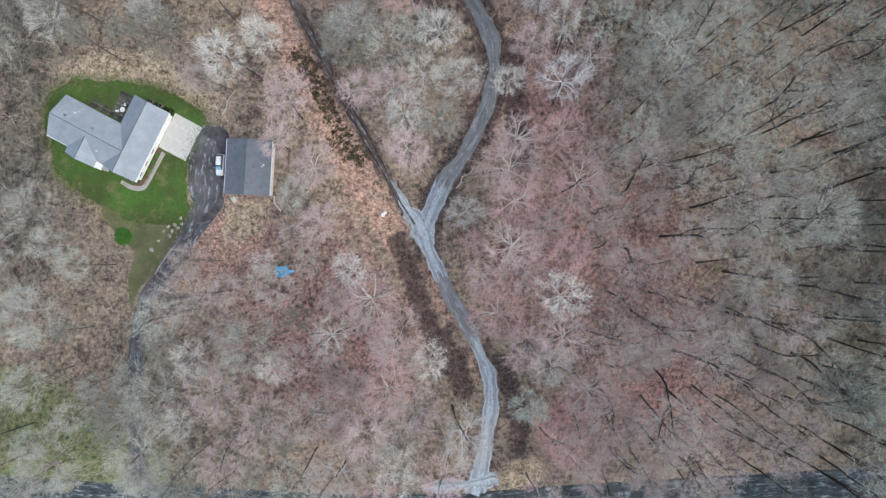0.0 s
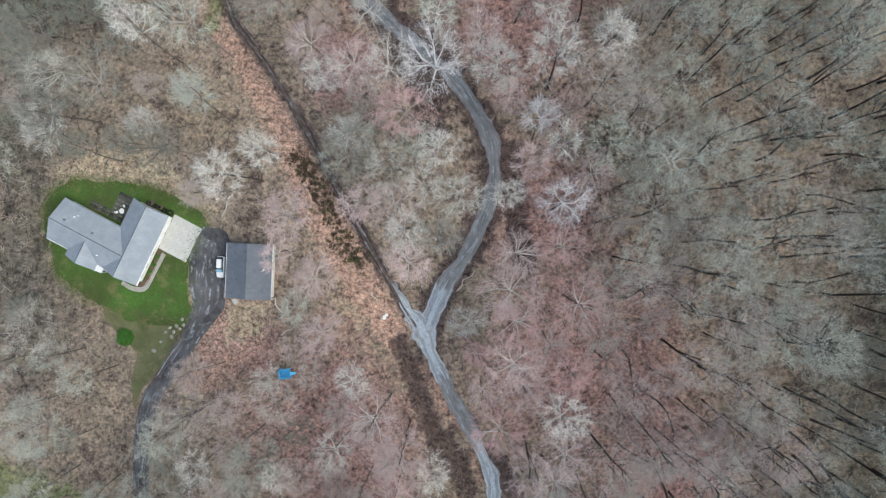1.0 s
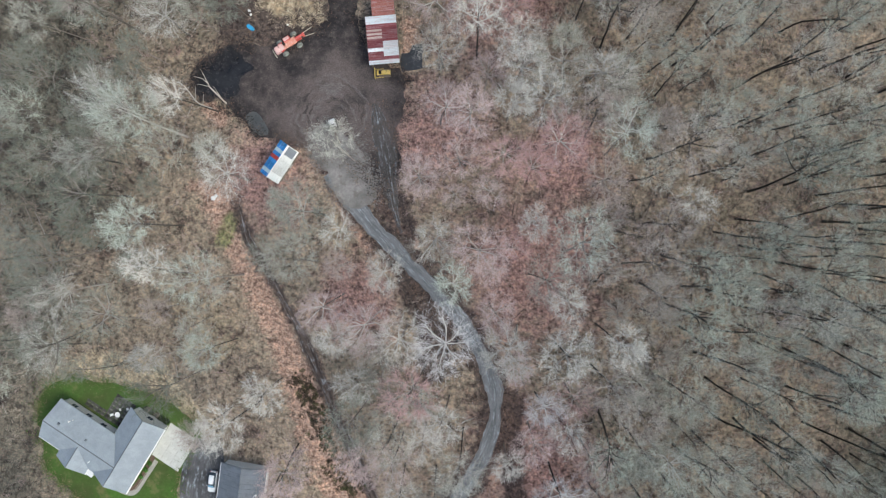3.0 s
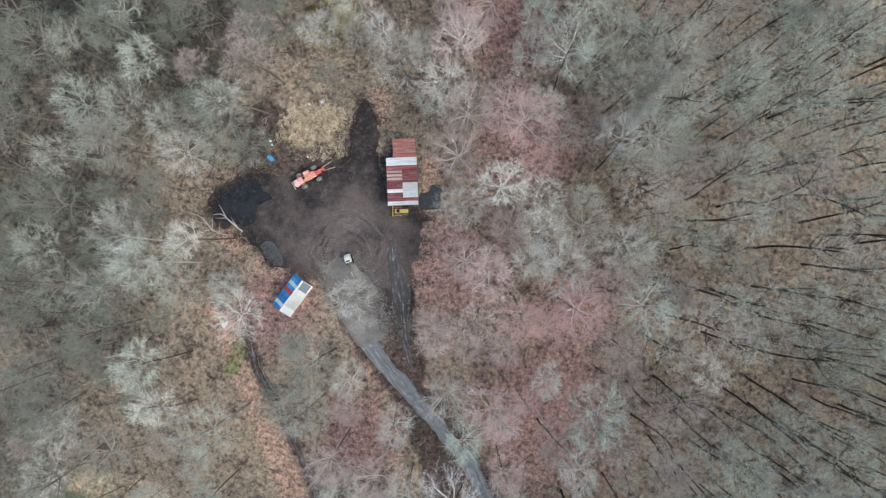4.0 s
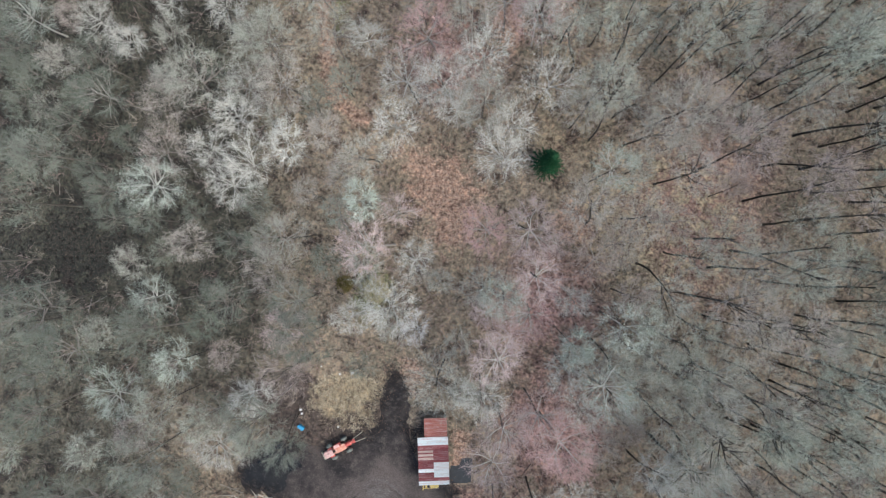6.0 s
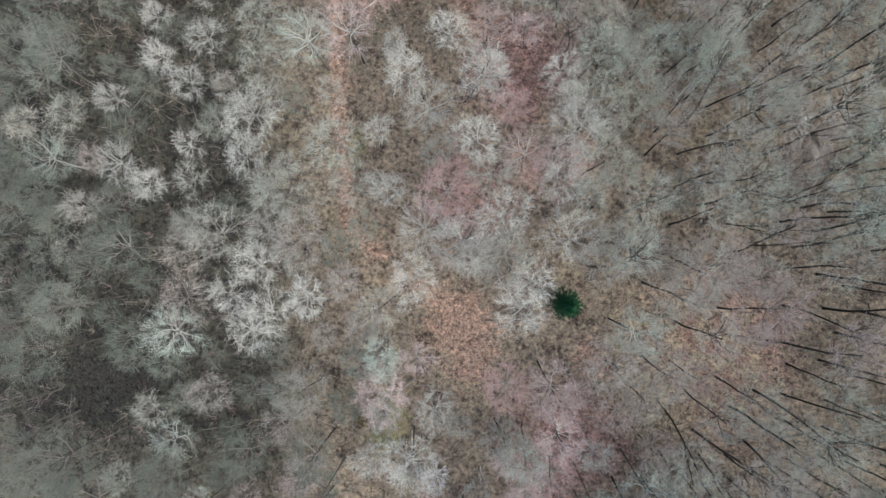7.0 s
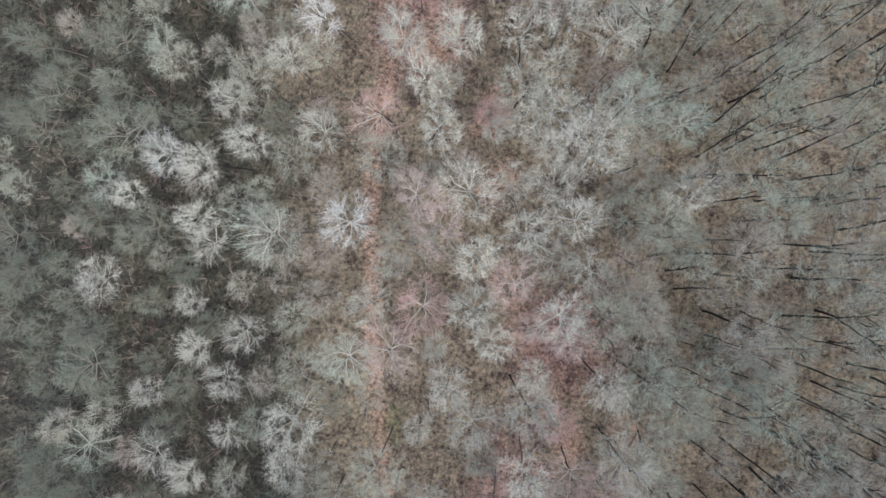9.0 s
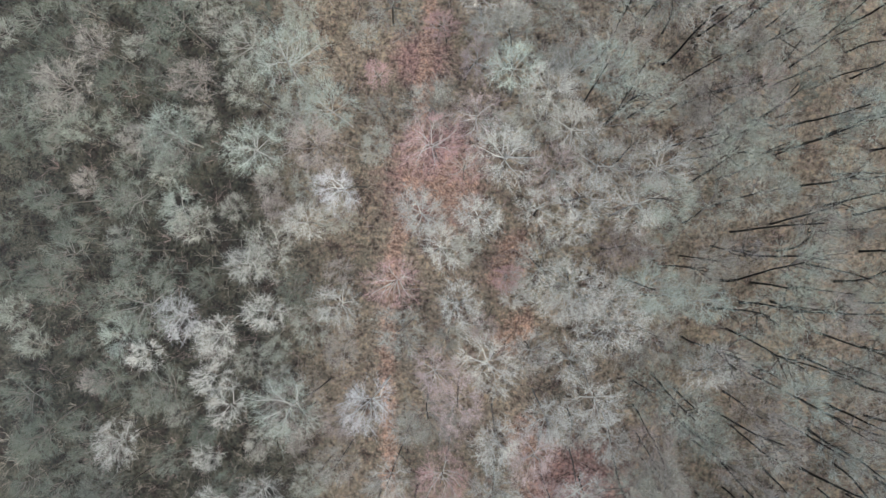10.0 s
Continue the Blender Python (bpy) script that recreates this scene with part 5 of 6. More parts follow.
M.update(
    shingle=surface("grey_shingles", (0.265, 0.30, 0.335), (0.345, 0.385, 0.42), 0.35, 7.0, 0.9, relief=0.5, stain=(0.245, 0.275, 0.305)),
    dusty_metal=plain("dull_grey_metal", (0.24, 0.25, 0.26), 0.7),
    ridge=plain("dark_ridge_shingles", (0.14, 0.15, 0.165), 0.9),
    siding=plain("pale_siding", (0.78, 0.775, 0.75), 0.6, var=0.05), white=plain("white_paint", (0.80, 0.80, 0.79), 0.45, var=0.05),
    charcoal=surface("charcoal_roofing", (0.14, 0.158, 0.182), (0.19, 0.21, 0.238), 0.3, 5.0, 0.6, 0.2, relief=0.2, stain=(0.10, 0.108, 0.12)),
    tar=surface("fresh_asphalt", (0.05, 0.05, 0.053), (0.11, 0.11, 0.115), 0.5, 5.0, 0.85, relief=0.5, stain=(0.14, 0.14, 0.145)),
    tarp=surface("black_plastic", (0.022, 0.025, 0.03), (0.05, 0.054, 0.062), 0.8, 3.0, 0.5, relief=0.6),
    # the sky's reflection is put into this glass as a blue base colour
    sky_glass=plain("sky_painted_glass", (0.22, 0.42, 0.58), 0.1),
    glass=plain("dark_glass", (0.05, 0.07, 0.09), 0.08), car_white=plain("white_car_paint", (0.78, 0.79, 0.80), 0.25, var=0.03),
    rubber=plain("black_rubber", (0.025, 0.025, 0.026), 0.8), chrome=plain("bright_metal", (0.6, 0.6, 0.6), 0.3, 0.9), lamp_red=plain("red_lens", (0.35, 0.02, 0.02), 0.2),
    stone=surface("field_stone", (0.30, 0.28, 0.25), (0.42, 0.40, 0.36), 1.0, 5.0, 0.9, relief=0.6, vary=0.2),
    flag=surface("patio_stone", (0.05, 0.049, 0.047), (0.11, 0.107, 0.10), 0.7, 3.0, 0.9, relief=0.4, stain=(0.20, 0.19, 0.17), vary=0.4),
    mulch=surface("mulch", (0.10, 0.07, 0.055), (0.17, 0.115, 0.09), 1.0, 6.0, 0.95, relief=0.8),
    red=surface("faded_red_paint", (0.55, 0.07, 0.06), (0.66, 0.14, 0.12), 1.2, 5.0, 0.5, relief=0.1, stain=(0.74, 0.58, 0.53)),
    yellow=surface("yellow_paint", (0.62, 0.45, 0.10), (0.74, 0.58, 0.22), 0.8, 5.0, 0.5, relief=0.1, stain=(0.28, 0.18, 0.06)),
    blue=plain("blue_plastic", (0.06, 0.38, 0.70), 0.4), steel=surface("rusty_steel", (0.16, 0.13, 0.11), (0.26, 0.22, 0.19), 1.5, 6.0, 0.7, 0.3),
    rust_sheet=sheet_metal("rust_red_sheet", (0.27, 0.075, 0.06), (0.37, 0.14, 0.115), (0.42, 0.28, 0.25), axis="Y"),
    maroon_sheet=sheet_metal("maroon_sheet", (0.17, 0.035, 0.045), (0.25, 0.07, 0.075), (0.32, 0.16, 0.16), axis="Y"),
    zinc_sheet=sheet_metal("galvanised_sheet", (0.60, 0.66, 0.69), (0.74, 0.79, 0.81), (0.55, 0.36, 0.34), axis="Y"),
    cream_sheet=sheet_metal("pale_rusted_sheet", (0.50, 0.42, 0.37), (0.60, 0.54, 0.48), (0.36, 0.12, 0.10), axis="Y"),
    blue_sheet=sheet_metal("blue_sheet", (0.035, 0.21, 0.58), (0.07, 0.33, 0.70), axis="X"), pale_blue_sheet=sheet_metal("light_blue_sheet", (0.50, 0.70, 0.80), (0.66, 0.80, 0.86), axis="X"),
    red_sheet=sheet_metal("red_sheet", (0.60, 0.05, 0.05), (0.70, 0.10, 0.08), axis="X"), white_sheet=sheet_metal("chalky_white_sheet", (0.56, 0.59, 0.57), (0.74, 0.76, 0.74), (0.46, 0.44, 0.42), axis="X"),
    plank=surface("weathered_planks", (0.15, 0.12, 0.10), (0.26, 0.22, 0.18), 0.8, 6.0, 0.9, relief=0.5, vary=0.2),
    snag=surface("bleached_wood", (0.42, 0.39, 0.35), (0.56, 0.53, 0.48), 1.2, 6.0, 0.85, relief=0.4),
    dark_leaf=surface("dark_evergreen_leaves", (0.018, 0.03, 0.016), (0.045, 0.065, 0.03), 1.2, 5.0, 0.8, relief=0),
    straw_twig=surface("straw_twigs", (0.50, 0.43, 0.25), (0.62, 0.55, 0.35), 0.8, 4.0, 0.9, relief=0), olive_twig=surface("olive_twigs", (0.17, 0.14, 0.05), (0.27, 0.22, 0.09), 0.8, 4.0, 0.9, relief=0),
    hedge=surface("evergreen_leaves", (0.06, 0.17, 0.03), (0.12, 0.29, 0.06), 1.2, 5.0, 0.7, relief=0),
)


# ---- things: shape helpers ----
def box(bm, cx, cy, cz, sx, sy, sz, bevel=0.0, turn=None):
    m = Matrix.Translation((cx, cy, cz)) @ (turn or Matrix()) @ Matrix.Diagonal((sx, sy, sz, 1))
    made = bmesh.ops.create_cube(bm, size=1.0, matrix=m)["verts"]
    if bevel:
        edges = list({e for v in made for e in v.link_edges})
        bmesh.ops.bevel(bm, geom=edges, offset=bevel, segments=2, affect="EDGES", profile=0.6)
    return bm


def boxed(name, dims, material, parent, label="", bevel=0.02, turn=None):
    return part(name, box(bmesh.new(), *dims, bevel, turn), material, parent, label)


def rod(bm, a, b, r0, r1=None, sides=8):
    a, b = Vector(a), Vector(b)
    m = Matrix.Translation((a + b) / 2) @ (b - a).to_track_quat("Z", "Y").to_matrix().to_4x4()
    bmesh.ops.create_cone(bm, cap_ends=True, segments=sides, radius1=r0, radius2=r0 if r1 is None else r1, depth=(b - a).length, matrix=m)
    return bm


def rodded(name, a, b, r0, material, parent, label="", r1=None, sides=10):
    return part(name, rod(bmesh.new(), a, b, r0, r1, sides), material, parent, label)


def slope(bm, a, b, c, d, thick):
    """A slab whose top face is a, b, c, d, counted anticlockwise from above."""
    top = [bm.verts.new(p) for p in (a, b, c, d)]
    low = [bm.verts.new((p[0], p[1], p[2] - thick)) for p in (a, b, c, d)]
    bm.faces.new(top)
    bm.faces.new(low[::-1])
    for i in range(4):
        j = (i + 1) % 4
        bm.faces.new((top[i], low[i], low[j], top[j]))
    return bm


def gable_wall(name, u0, u1, v0, v1, eave, ridge, along, material, parent):
    """Walls of a block with gables under its ridge; along is 'u' or 'v'."""
    bm = bmesh.new()
    if along == "u":
        ends = [[(u, v0, -0.2), (u, v1, -0.2), (u, v1, eave), (u, (v0 + v1) / 2, ridge), (u, v0, eave)] for u in (u0, u1)]
    else:
        ends = [[(u0, v, -0.2), (u1, v, -0.2), (u1, v, eave), ((u0 + u1) / 2, v, ridge), (u0, v, eave)] for v in (v0, v1)]
    a, b = [[bm.verts.new(p) for p in e] for e in ends]
    bm.faces.new(a)
    bm.faces.new(b[::-1])
    for i in range(5):
        j = (i + 1) % 5
        bm.faces.new((a[i], b[i], b[j], a[j]))
    bmesh.ops.recalc_face_normals(bm, faces=bm.faces)
    return part(name, bm, material, parent)


def gable_roof(u0, u1, v0, v1, eave, ridge, along, material, parent, cap=None, thick=0.16):
    """Two roof slopes and a ridge cap; returns the slopes."""
    if along == "u":
        m = (v0 + v1) / 2
        sides = [((u0, v0, eave), (u1, v0, eave), (u1, m, ridge), (u0, m, ridge)), ((u0, m, ridge), (u1, m, ridge), (u1, v1, eave), (u0, v1, eave))]
        ends = (u0, m, ridge + 0.0), (u1, m, ridge + 0.0)
    else:
        m = (u0 + u1) / 2
        sides = [((u0, v0, eave), (m, v0, ridge), (m, v1, ridge), (u0, v1, eave)), ((m, v0, ridge), (u1, v0, eave), (u1, v1, eave), (m, v1, ridge))]
        ends = (m, v0, ridge), (m, v1, ridge)
    made = [part("roof", slope(bmesh.new(), *s, thick), material, parent) for s in sides]
    if cap:
        rodded("ridge_cap", *ends, 0.09, cap, parent, sides=6)
    return made


def window(parent, u, v, z, wide, high, face):
    """A window on a wall that faces along face (x or y, with sign)."""
    turn = {"+u": 0, "-u": 180, "+v": 90, "-v": -90}[face]
    w = empty("window", pose(u, v, z, 0, 0, turn))
    w.parent = parent
    bm = bmesh.new()
    for s in (-1, 1):
        box(bm, 0.03, s * wide / 2, 0, 0.08, 0.08, high + 0.08)
        box(bm, 0.03, 0, s * high / 2, 0.08, wide, 0.08)
    box(bm, 0.03, 0, 0, 0.05, 0.05, high)
    part("frame", bm, M["white"], w)
    boxed("pane", (0.015, 0, 0, 0.02, wide - 0.06, high - 0.06), M["glass"], w, bevel=0)


# ---- the house ----
def build_house():
    h = empty("house", pose(-80, 19, 0, 0, 0, -25.4), "single-storey house with grey shingle roofs and pale siding", "house")
    gable_wall("wall", -18.5, -3.6, -6.1, 3.0, 2.75, 4.6, "u", M["siding"], h)
    gable_wall("wall", -3.7, 4.3, -6.1, 10.3, 2.75, 4.55, "v", M["siding"], h)
    gable_wall("wall", -12.7, -6.0, -7.6, -2.5, 2.7, 4.1, "v", M["siding"], h)
    gable_roof(-19.0, 0.2, -6.65, 3.5, 2.8, 4.9, "u", M["shingle"], h, M["ridge"])
    gable_roof(-4.3, 4.85, -6.65, 10.85, 2.75, 4.85, "v", M["shingle"], h, M["ridge"])
    gable_roof(-13.3, -5.4, -8.15, -2.2, 2.82, 4.45, "v", M["shingle"], h, M["ridge"])
    for a, b in (((-19, -6.72, 2.72), (-13.3, -6.72, 2.72)), ((4.92, -6.65, 2.68), (4.92, 10.85, 2.68)), ((-5.33, -8.15, 2.74), (-5.33, -6.6, 2.74))):
        rodded("gutter", a, b, 0.1, M["white"], h, "white gutter")
    for a, b in (((-19, 3.57, 2.72), (-4.4, 3.57, 2.72)), ((-4.37, 3.6, 2.68), (-4.37, 10.85, 2.68))):
        rodded("gutter", a, b, 0.07, M["dusty_metal"], h, "grey gutter")
    boxed("fascia", (4.98, 2.1, 2.62, 0.22, 17.4, 0.24), M["white"], h, "white fascia board", 0.02)
    for v, wide in ((8.0, 2.6), (4.6, 2.6)):
        d = boxed("garage_door", (4.34, v, 1.1, 0.08, wide, 2.2), M["white"], h, "white panelled garage door", 0.01)
        for z in (0.55, 1.1, 1.65):
            boxed("panel_line", (4.39, v, z, 0.02, wide - 0.1, 0.03), M["siding"], d, bevel=0)
    for v in (1.2, -2.0, -4.8):
        window(h, 4.31, v, 1.5, 1.2, 1.2, "+u")
    for u in (-16.5, -14.4):
        window(h, u, -6.12, 1.5, 1.3, 1.2, "-v")
    for u in (-10.9, -8.0):
        window(h, u, -7.62, 1.5, 1.3, 1.3, "-v")
    for u in (-16, -12, -8):
        window(h, u, 3.02, 1.5, 1.4, 1.2, "+v")
    window(h, 0.3, 10.32, 1.5, 1.4, 1.2, "+v")
    window(h, 0.3, -6.12, 1.5, 1.6, 1.3, "-v")
    d = boxed("door", (-4.6, -6.14, 1.05, 0.95, 0.08, 2.1), M["white"], h, "white front door")
    rodded("handle", (-4.25, -6.2, 1.0), (-4.25, -6.26, 1.0), 0.03, M["chrome"], d)
    boxed("porch_step", (-4.7, -7.2, 0.12, 2.0, 1.7, 0.24), M["concrete"], h, "concrete porch step")
    boxed("porch_canopy", (-4.7, -7.3, 2.62, 1.9, 1.5, 0.14), M["white"], h, "small white porch canopy")
    for s in (-5.5, -3.9):
        rodded("porch_post", (s, -7.9, 0.2), (s, -7.9, 2.6), 0.07, M["white"], h)
    for u, v, z, r in ((-14.1, 1.05, 3.75, 0.22), (-13.6, 1.6, 3.5, 0.12), (-5.6, -4.3, 3.75, 0.14)):
        p = rodded("vent_pipe", (u, v, z - 0.1), (u, v, z + 0.55), r * 0.5, M["white"], h, "white roof vent")
        rodded("vent_cap", (u, v, z + 0.5), (u, v, z + 0.62), r, M["white"], p, r1=r * 0.4)
    boxed("roof_vent", (-15.7, -0.45, 4.55, 0.5, 0.45, 0.35), M["charcoal"], h, "dark square roof vent")
    boxed("roof_vent", (-8.6, -0.2, 4.45, 0.4, 0.4, 0.3), M["charcoal"], h, "dark square roof vent")
    return h


HOUSE = pose(-80, 19, 0, 0, 0, -25.4)
build_house()


def slabs(name, u0, u1, v0, v1, nu, nv, z, material, label, category, m=HOUSE, gap=0.04, jitter=0.0, each="slab"):
    """Paving in slabs, each a piece of its own."""
    top = empty(name, m, label, category, kind="structure")
    du, dv = (u1 - u0) / nu, (v1 - v0) / nv
    bm = bmesh.new()
    box(bm, 0, 0, 0, du - gap, dv - gap, 0.12, 0.02)
    me = bpy.data.meshes.new(each)
    bm.to_mesh(me)
    bm.free()
    me.materials.append(material)
    for i in range(nu):
        for j in range(nv):
            o = new(each, me)
            o.parent = top
            o.matrix_basis = pose(u0 + (i + 0.5) * du, v0 + (j + 0.5) * dv, z + rng.uniform(-1, 1) * jitter, rng.uniform(-1, 1) * jitter * 30, rng.uniform(-1, 1) * jitter * 30)
    return top


slabs("pavement", 4.45, 11.7, 2.6, 11.3, 3, 3, 0.06, M["concrete"], "pale concrete parking pad beside the house", "concrete pad", gap=0.015)
# the strip's dark slabs also carry the shadow lying beside the wall
slabs("patio", -14.9, -9.7, 3.7, 5.4, 5, 2, 0.03, M["flag"], "dark stone strip along the back wall of the house, shadow coloured in", "patio", gap=0.08, jitter=0.008, each="flagstone")
slabs("patio", -9.6, -4.4, 3.7, 10.2, 5, 6, 0.03, M["flag"], "dark stone patio behind the house", "patio", gap=0.08, jitter=0.008, each="flagstone")
ribbon("walkway", [(-73.6, 18.2, 1.2), (-75.6, 14.4, 1.2), (-77.0, 11.6, 1.3), (-78.4, 9.9, 1.4), (-81, 9.9, 1.2), (-83.6, 11.2, 1.0)], M["path"], 0.08, "curved concrete garden path", "path", 0.02, 0.5, 0.0)
patch("flower_bed", [tuple((HOUSE @ Vector(p))[:2]) for p in ((4.5, 2.4, 0), (5.6, 2.2, 0), (5.7, -4, 0), (4.9, -7.4, 0), (1, -7.6, 0), (-3, -7.3, 0), (-3, -6.3, 0), (4.4, -6.3, 0))], M["mulch"], 0.065, "mulched flower bed along the house wall", "flower bed", 0.1, 0.5)


def leafy(g, size, n, leaf, flat=0.85):
    """Points and triangles of a leafy dome of small leaves round a centre."""
    p = unit(g.normal(0, 1, (n, 3)))
    p[:, 2] = np.abs(p[:, 2])
    lump = 1 + 0.14 * np.sin(p[:, 0] * 7 + 1) * np.cos(p[:, 1] * 6) * np.sin(p[:, 2] * 6 + 2) + g.normal(0, 0.1, n)
    c = p * (size * lump * g.uniform(0.75, 1.0, n))[:, None] * np.array([1, 1, flat])
    a = unit(np.cross(p, g.normal(0, 1, (n, 3)))) * leaf
    b = unit(p * 0.6 + g.normal(0, 0.7, (n, 3))) * leaf
    v = np.stack([c - a * 0.5, c + a * 0.5, c + b], 1).reshape(-1, 3)
    return v, np.arange(3 * n).reshape(-1, 3)


def bush(x, y, size, n, label, material="hedge", leaf=0.16):
    top = empty("bush", pose(x, y, 0), label, "bush")
    big_mesh("leaves", *leafy(np.random.default_rng(int(abs(x * 10 + y))), size, n, leaf), M[material], parent=top)
    rodded("stem", (0, 0, -0.2), (0, 0, size * 0.5), 0.08, M["snag"], top)


bush(-51.0, 150.4, 3.0, 5200, "yellowish leafless thicket behind the yard", "straw_twig", 0.2)
bush(-57.9, 150.4, 1.9, 2600, "olive-brown thicket behind the yard", "olive_twig", 0.2)
bush(-82.4, -1.5, 1.9, 5200, "rounded green evergreen bush at the lawn's edge", leaf=0.2)
for x, y, s in ((-77.2, 29.6, 0.8), (-75.9, 29.0, 0.65), (-73.6, 28.1, 0.7), (-72.2, 27.6, 0.85), (-80.6, 28.4, 0.6)):
    bush(x, y, s, 700, "dark evergreen shrub behind the house", "dark_leaf", 0.13)
for u, v, s in ((5.2, 0.6, 0.55), (5.2, -1.2, 0.6), (5.15, -3.2, 0.5), (2.6, -7.1, 0.55), (0.6, -7.0, 0.6), (-1.6, -7.0, 0.5), (-11.6, -8.4, 0.6), (-9.4, -8.5, 0.65), (-7.2, -8.4, 0.55)):
    q = HOUSE @ Vector((u, v, 0))
    bush(q.x, q.y, s, 500, "small clipped green bush in the flower bed", leaf=0.12)


# ---- round the house ----
def garden_chair(x, y, turn):
    t = empty("garden_chair", pose(x, y, 0.09, 0, 0, turn), "white plastic garden chair on the patio", "chair", "garden chairs on the patio")
    boxed("seat", (0, 0, 0.43, 0.5, 0.5, 0.05), M["white"], t)
    boxed("backrest", (-0.25, 0, 0.7, 0.05, 0.5, 0.5), M["white"], t)
    for a in (-0.21, 0.21):
        for b in (-0.21, 0.21):
            rodded("leg", (a, b, 0), (a, b, 0.42), 0.025, M["white"], t)


for u, v, a in ((-7.9, 5.6, 20), (-7.0, 7.6, 200), (-5.6, 8.6, 120)):
    q = HOUSE @ Vector((u, v, 0))
    garden_chair(q.x, q.y, a)
q = HOUSE @ Vector((-6.8, 6.4, 0.09))
t = empty("garden_table", pose(q.x, q.y, 0.09), "round white garden table on the patio", "table")
rodded("tabletop", (0, 0, 0.70), (0, 0, 0.74), 0.6, M["white"], t, sides=20)
rodded("pedestal", (0, 0, 0), (0, 0, 0.70), 0.06, M["white"], t)
q = HOUSE @ Vector((-5.0, 5.0, 0.09))
t = empty("grill", pose(q.x, q.y, 0.09, 0, 0, 30), "black covered barbecue grill on the patio", "grill")
boxed("body", (0, 0, 0.75, 1.2, 0.6, 0.5), M["rubber"], t, bevel=0.08)
boxed("cart", (0, 0, 0.28, 1.0, 0.5, 0.56), M["charcoal"], t)
for u, v in ((-1.5, 11.2), (0.9, 11.3)):
    q = HOUSE @ Vector((u, v, 0))
    t = empty("air_conditioner", pose(q.x, q.y, 0.04, 0, 0, -25), "grey outdoor air conditioning unit beside the wall", "air conditioner")
    boxed("housing", (0, 0, 0.45, 0.85, 0.85, 0.9), M["steel"], t, bevel=0.04)
    rodded("fan_grille", (0, 0, 0.89), (0, 0, 0.93), 0.33, M["rubber"], t, sides=16)


def build_garage():
    h = empty("garage", pose(-52.2, 15.0, 0, 0, 0, -1.2), "detached garage with a charcoal metal roof and white trim", "garage")
    gable_wall("wall", -4.8, 4.8, -5.7, 5.7, 2.8, 4.0, "v", M["siding"], h)
    roofs = gable_roof(-5.2, 5.2, -6.1, 6.1, 2.85, 4.2, "v", M["charcoal"], h, M["charcoal"])
    for k, r in enumerate(roofs):
        s = -1 if k == 0 else 1
        for i in range(12):
            v = -5.85 + i * 1.064
            rodded("seam", (s * 0.05, v, 4.21), (s * 5.18, v, 2.88), 0.025, M["charcoal"], r, sides=4)
    for s in (-1, 1):
        rodded("gutter", (s * 5.27, -6.1, 2.75), (s * 5.27, 6.1, 2.75), 0.1, M["white"], h, "white gutter")
        for e in (-1, 1):
            rodded("fascia", (0, e * 6.14, 4.05), (s * 5.2, e * 6.14, 2.70), 0.07, M["dusty_metal"], h, "grey fascia board", sides=4)
    rodded("downspout", (5.27, -6.0, 2.75), (5.27, -6.0, 0.15), 0.07, M["white"], h)
    rodded("drain_pipe", (5.27, -6.0, 0.12), (5.3, -7.4, 0.1), 0.09, M["white"], h, "white drain pipe lying on the ground")
    rodded("drain_pipe", (5.3, -7.4, 0.1), (7.0, -9.2, 0.08), 0.09, M["white"], h, "white drain pipe lying on the ground")
    for v in (-2.6, 2.4):
        d = boxed("garage_door", (-4.84, v, 1.15, 0.08, 2.9, 2.3), M["white"], h, "white garage door", 0.01)
        for z in (0.6, 1.15, 1.7):
            boxed("panel_line", (-4.89, v, z, 0.02, 2.8, 0.03), M["siding"], d, bevel=0)
    window(h, 0, -5.72, 1.6, 1.1, 1.0, "-v")
    window(h, 4.81, 1, 1.6, 1.1, 1.0, "+u")
    p = rodded("vent_pipe", (3.7, 0.55, 3.1), (3.7, 0.55, 3.8), 0.14, M["white"], h, "white roof vent")
    rodded("vent_cap", (3.7, 0.55, 3.75), (3.7, 0.55, 3.9), 0.25, M["white"], p, r1=0.1)
    rodded("vent_pipe", (3.3, 0.2, 3.2), (3.3, 0.2, 3.75), 0.1, M["white"], h, "white roof vent")


build_garage()
boxed("step", (0, 0, 0.15, 1.0, 1.3, 0.3), M["concrete"], None, bevel=0.04).matrix_world = pose(-56.4, 7.9, 0.06, 0, 0, 35)
tagged(bpy.data.objects["step"], "small concrete step slab beside the garage", "step")


patch("driveway_patch", [(-58.9, 8.2), (-59.4, 5.6), (-62.0, 3.2), (-64.6, 2.4), (-66.0, 3.4), (-64.6, 4.6), (-62.6, 4.8), (-61.0, 6.4), (-60.0, 8.4)], M["tar"], 0.172, "black fresh asphalt patch on the driveway", "asphalt", 0.12, 0.5)
patch("driveway_patch", [(-64.6, 23.6), (-62.0, 24.4), (-58.6, 23.4), (-57.8, 19), (-58.8, 17.2), (-60.4, 18.4), (-61.2, 21.0), (-63.2, 22.0)], M["tar"], 0.172, "black fresh asphalt patch on the driveway", "asphalt", 0.12, 0.5)


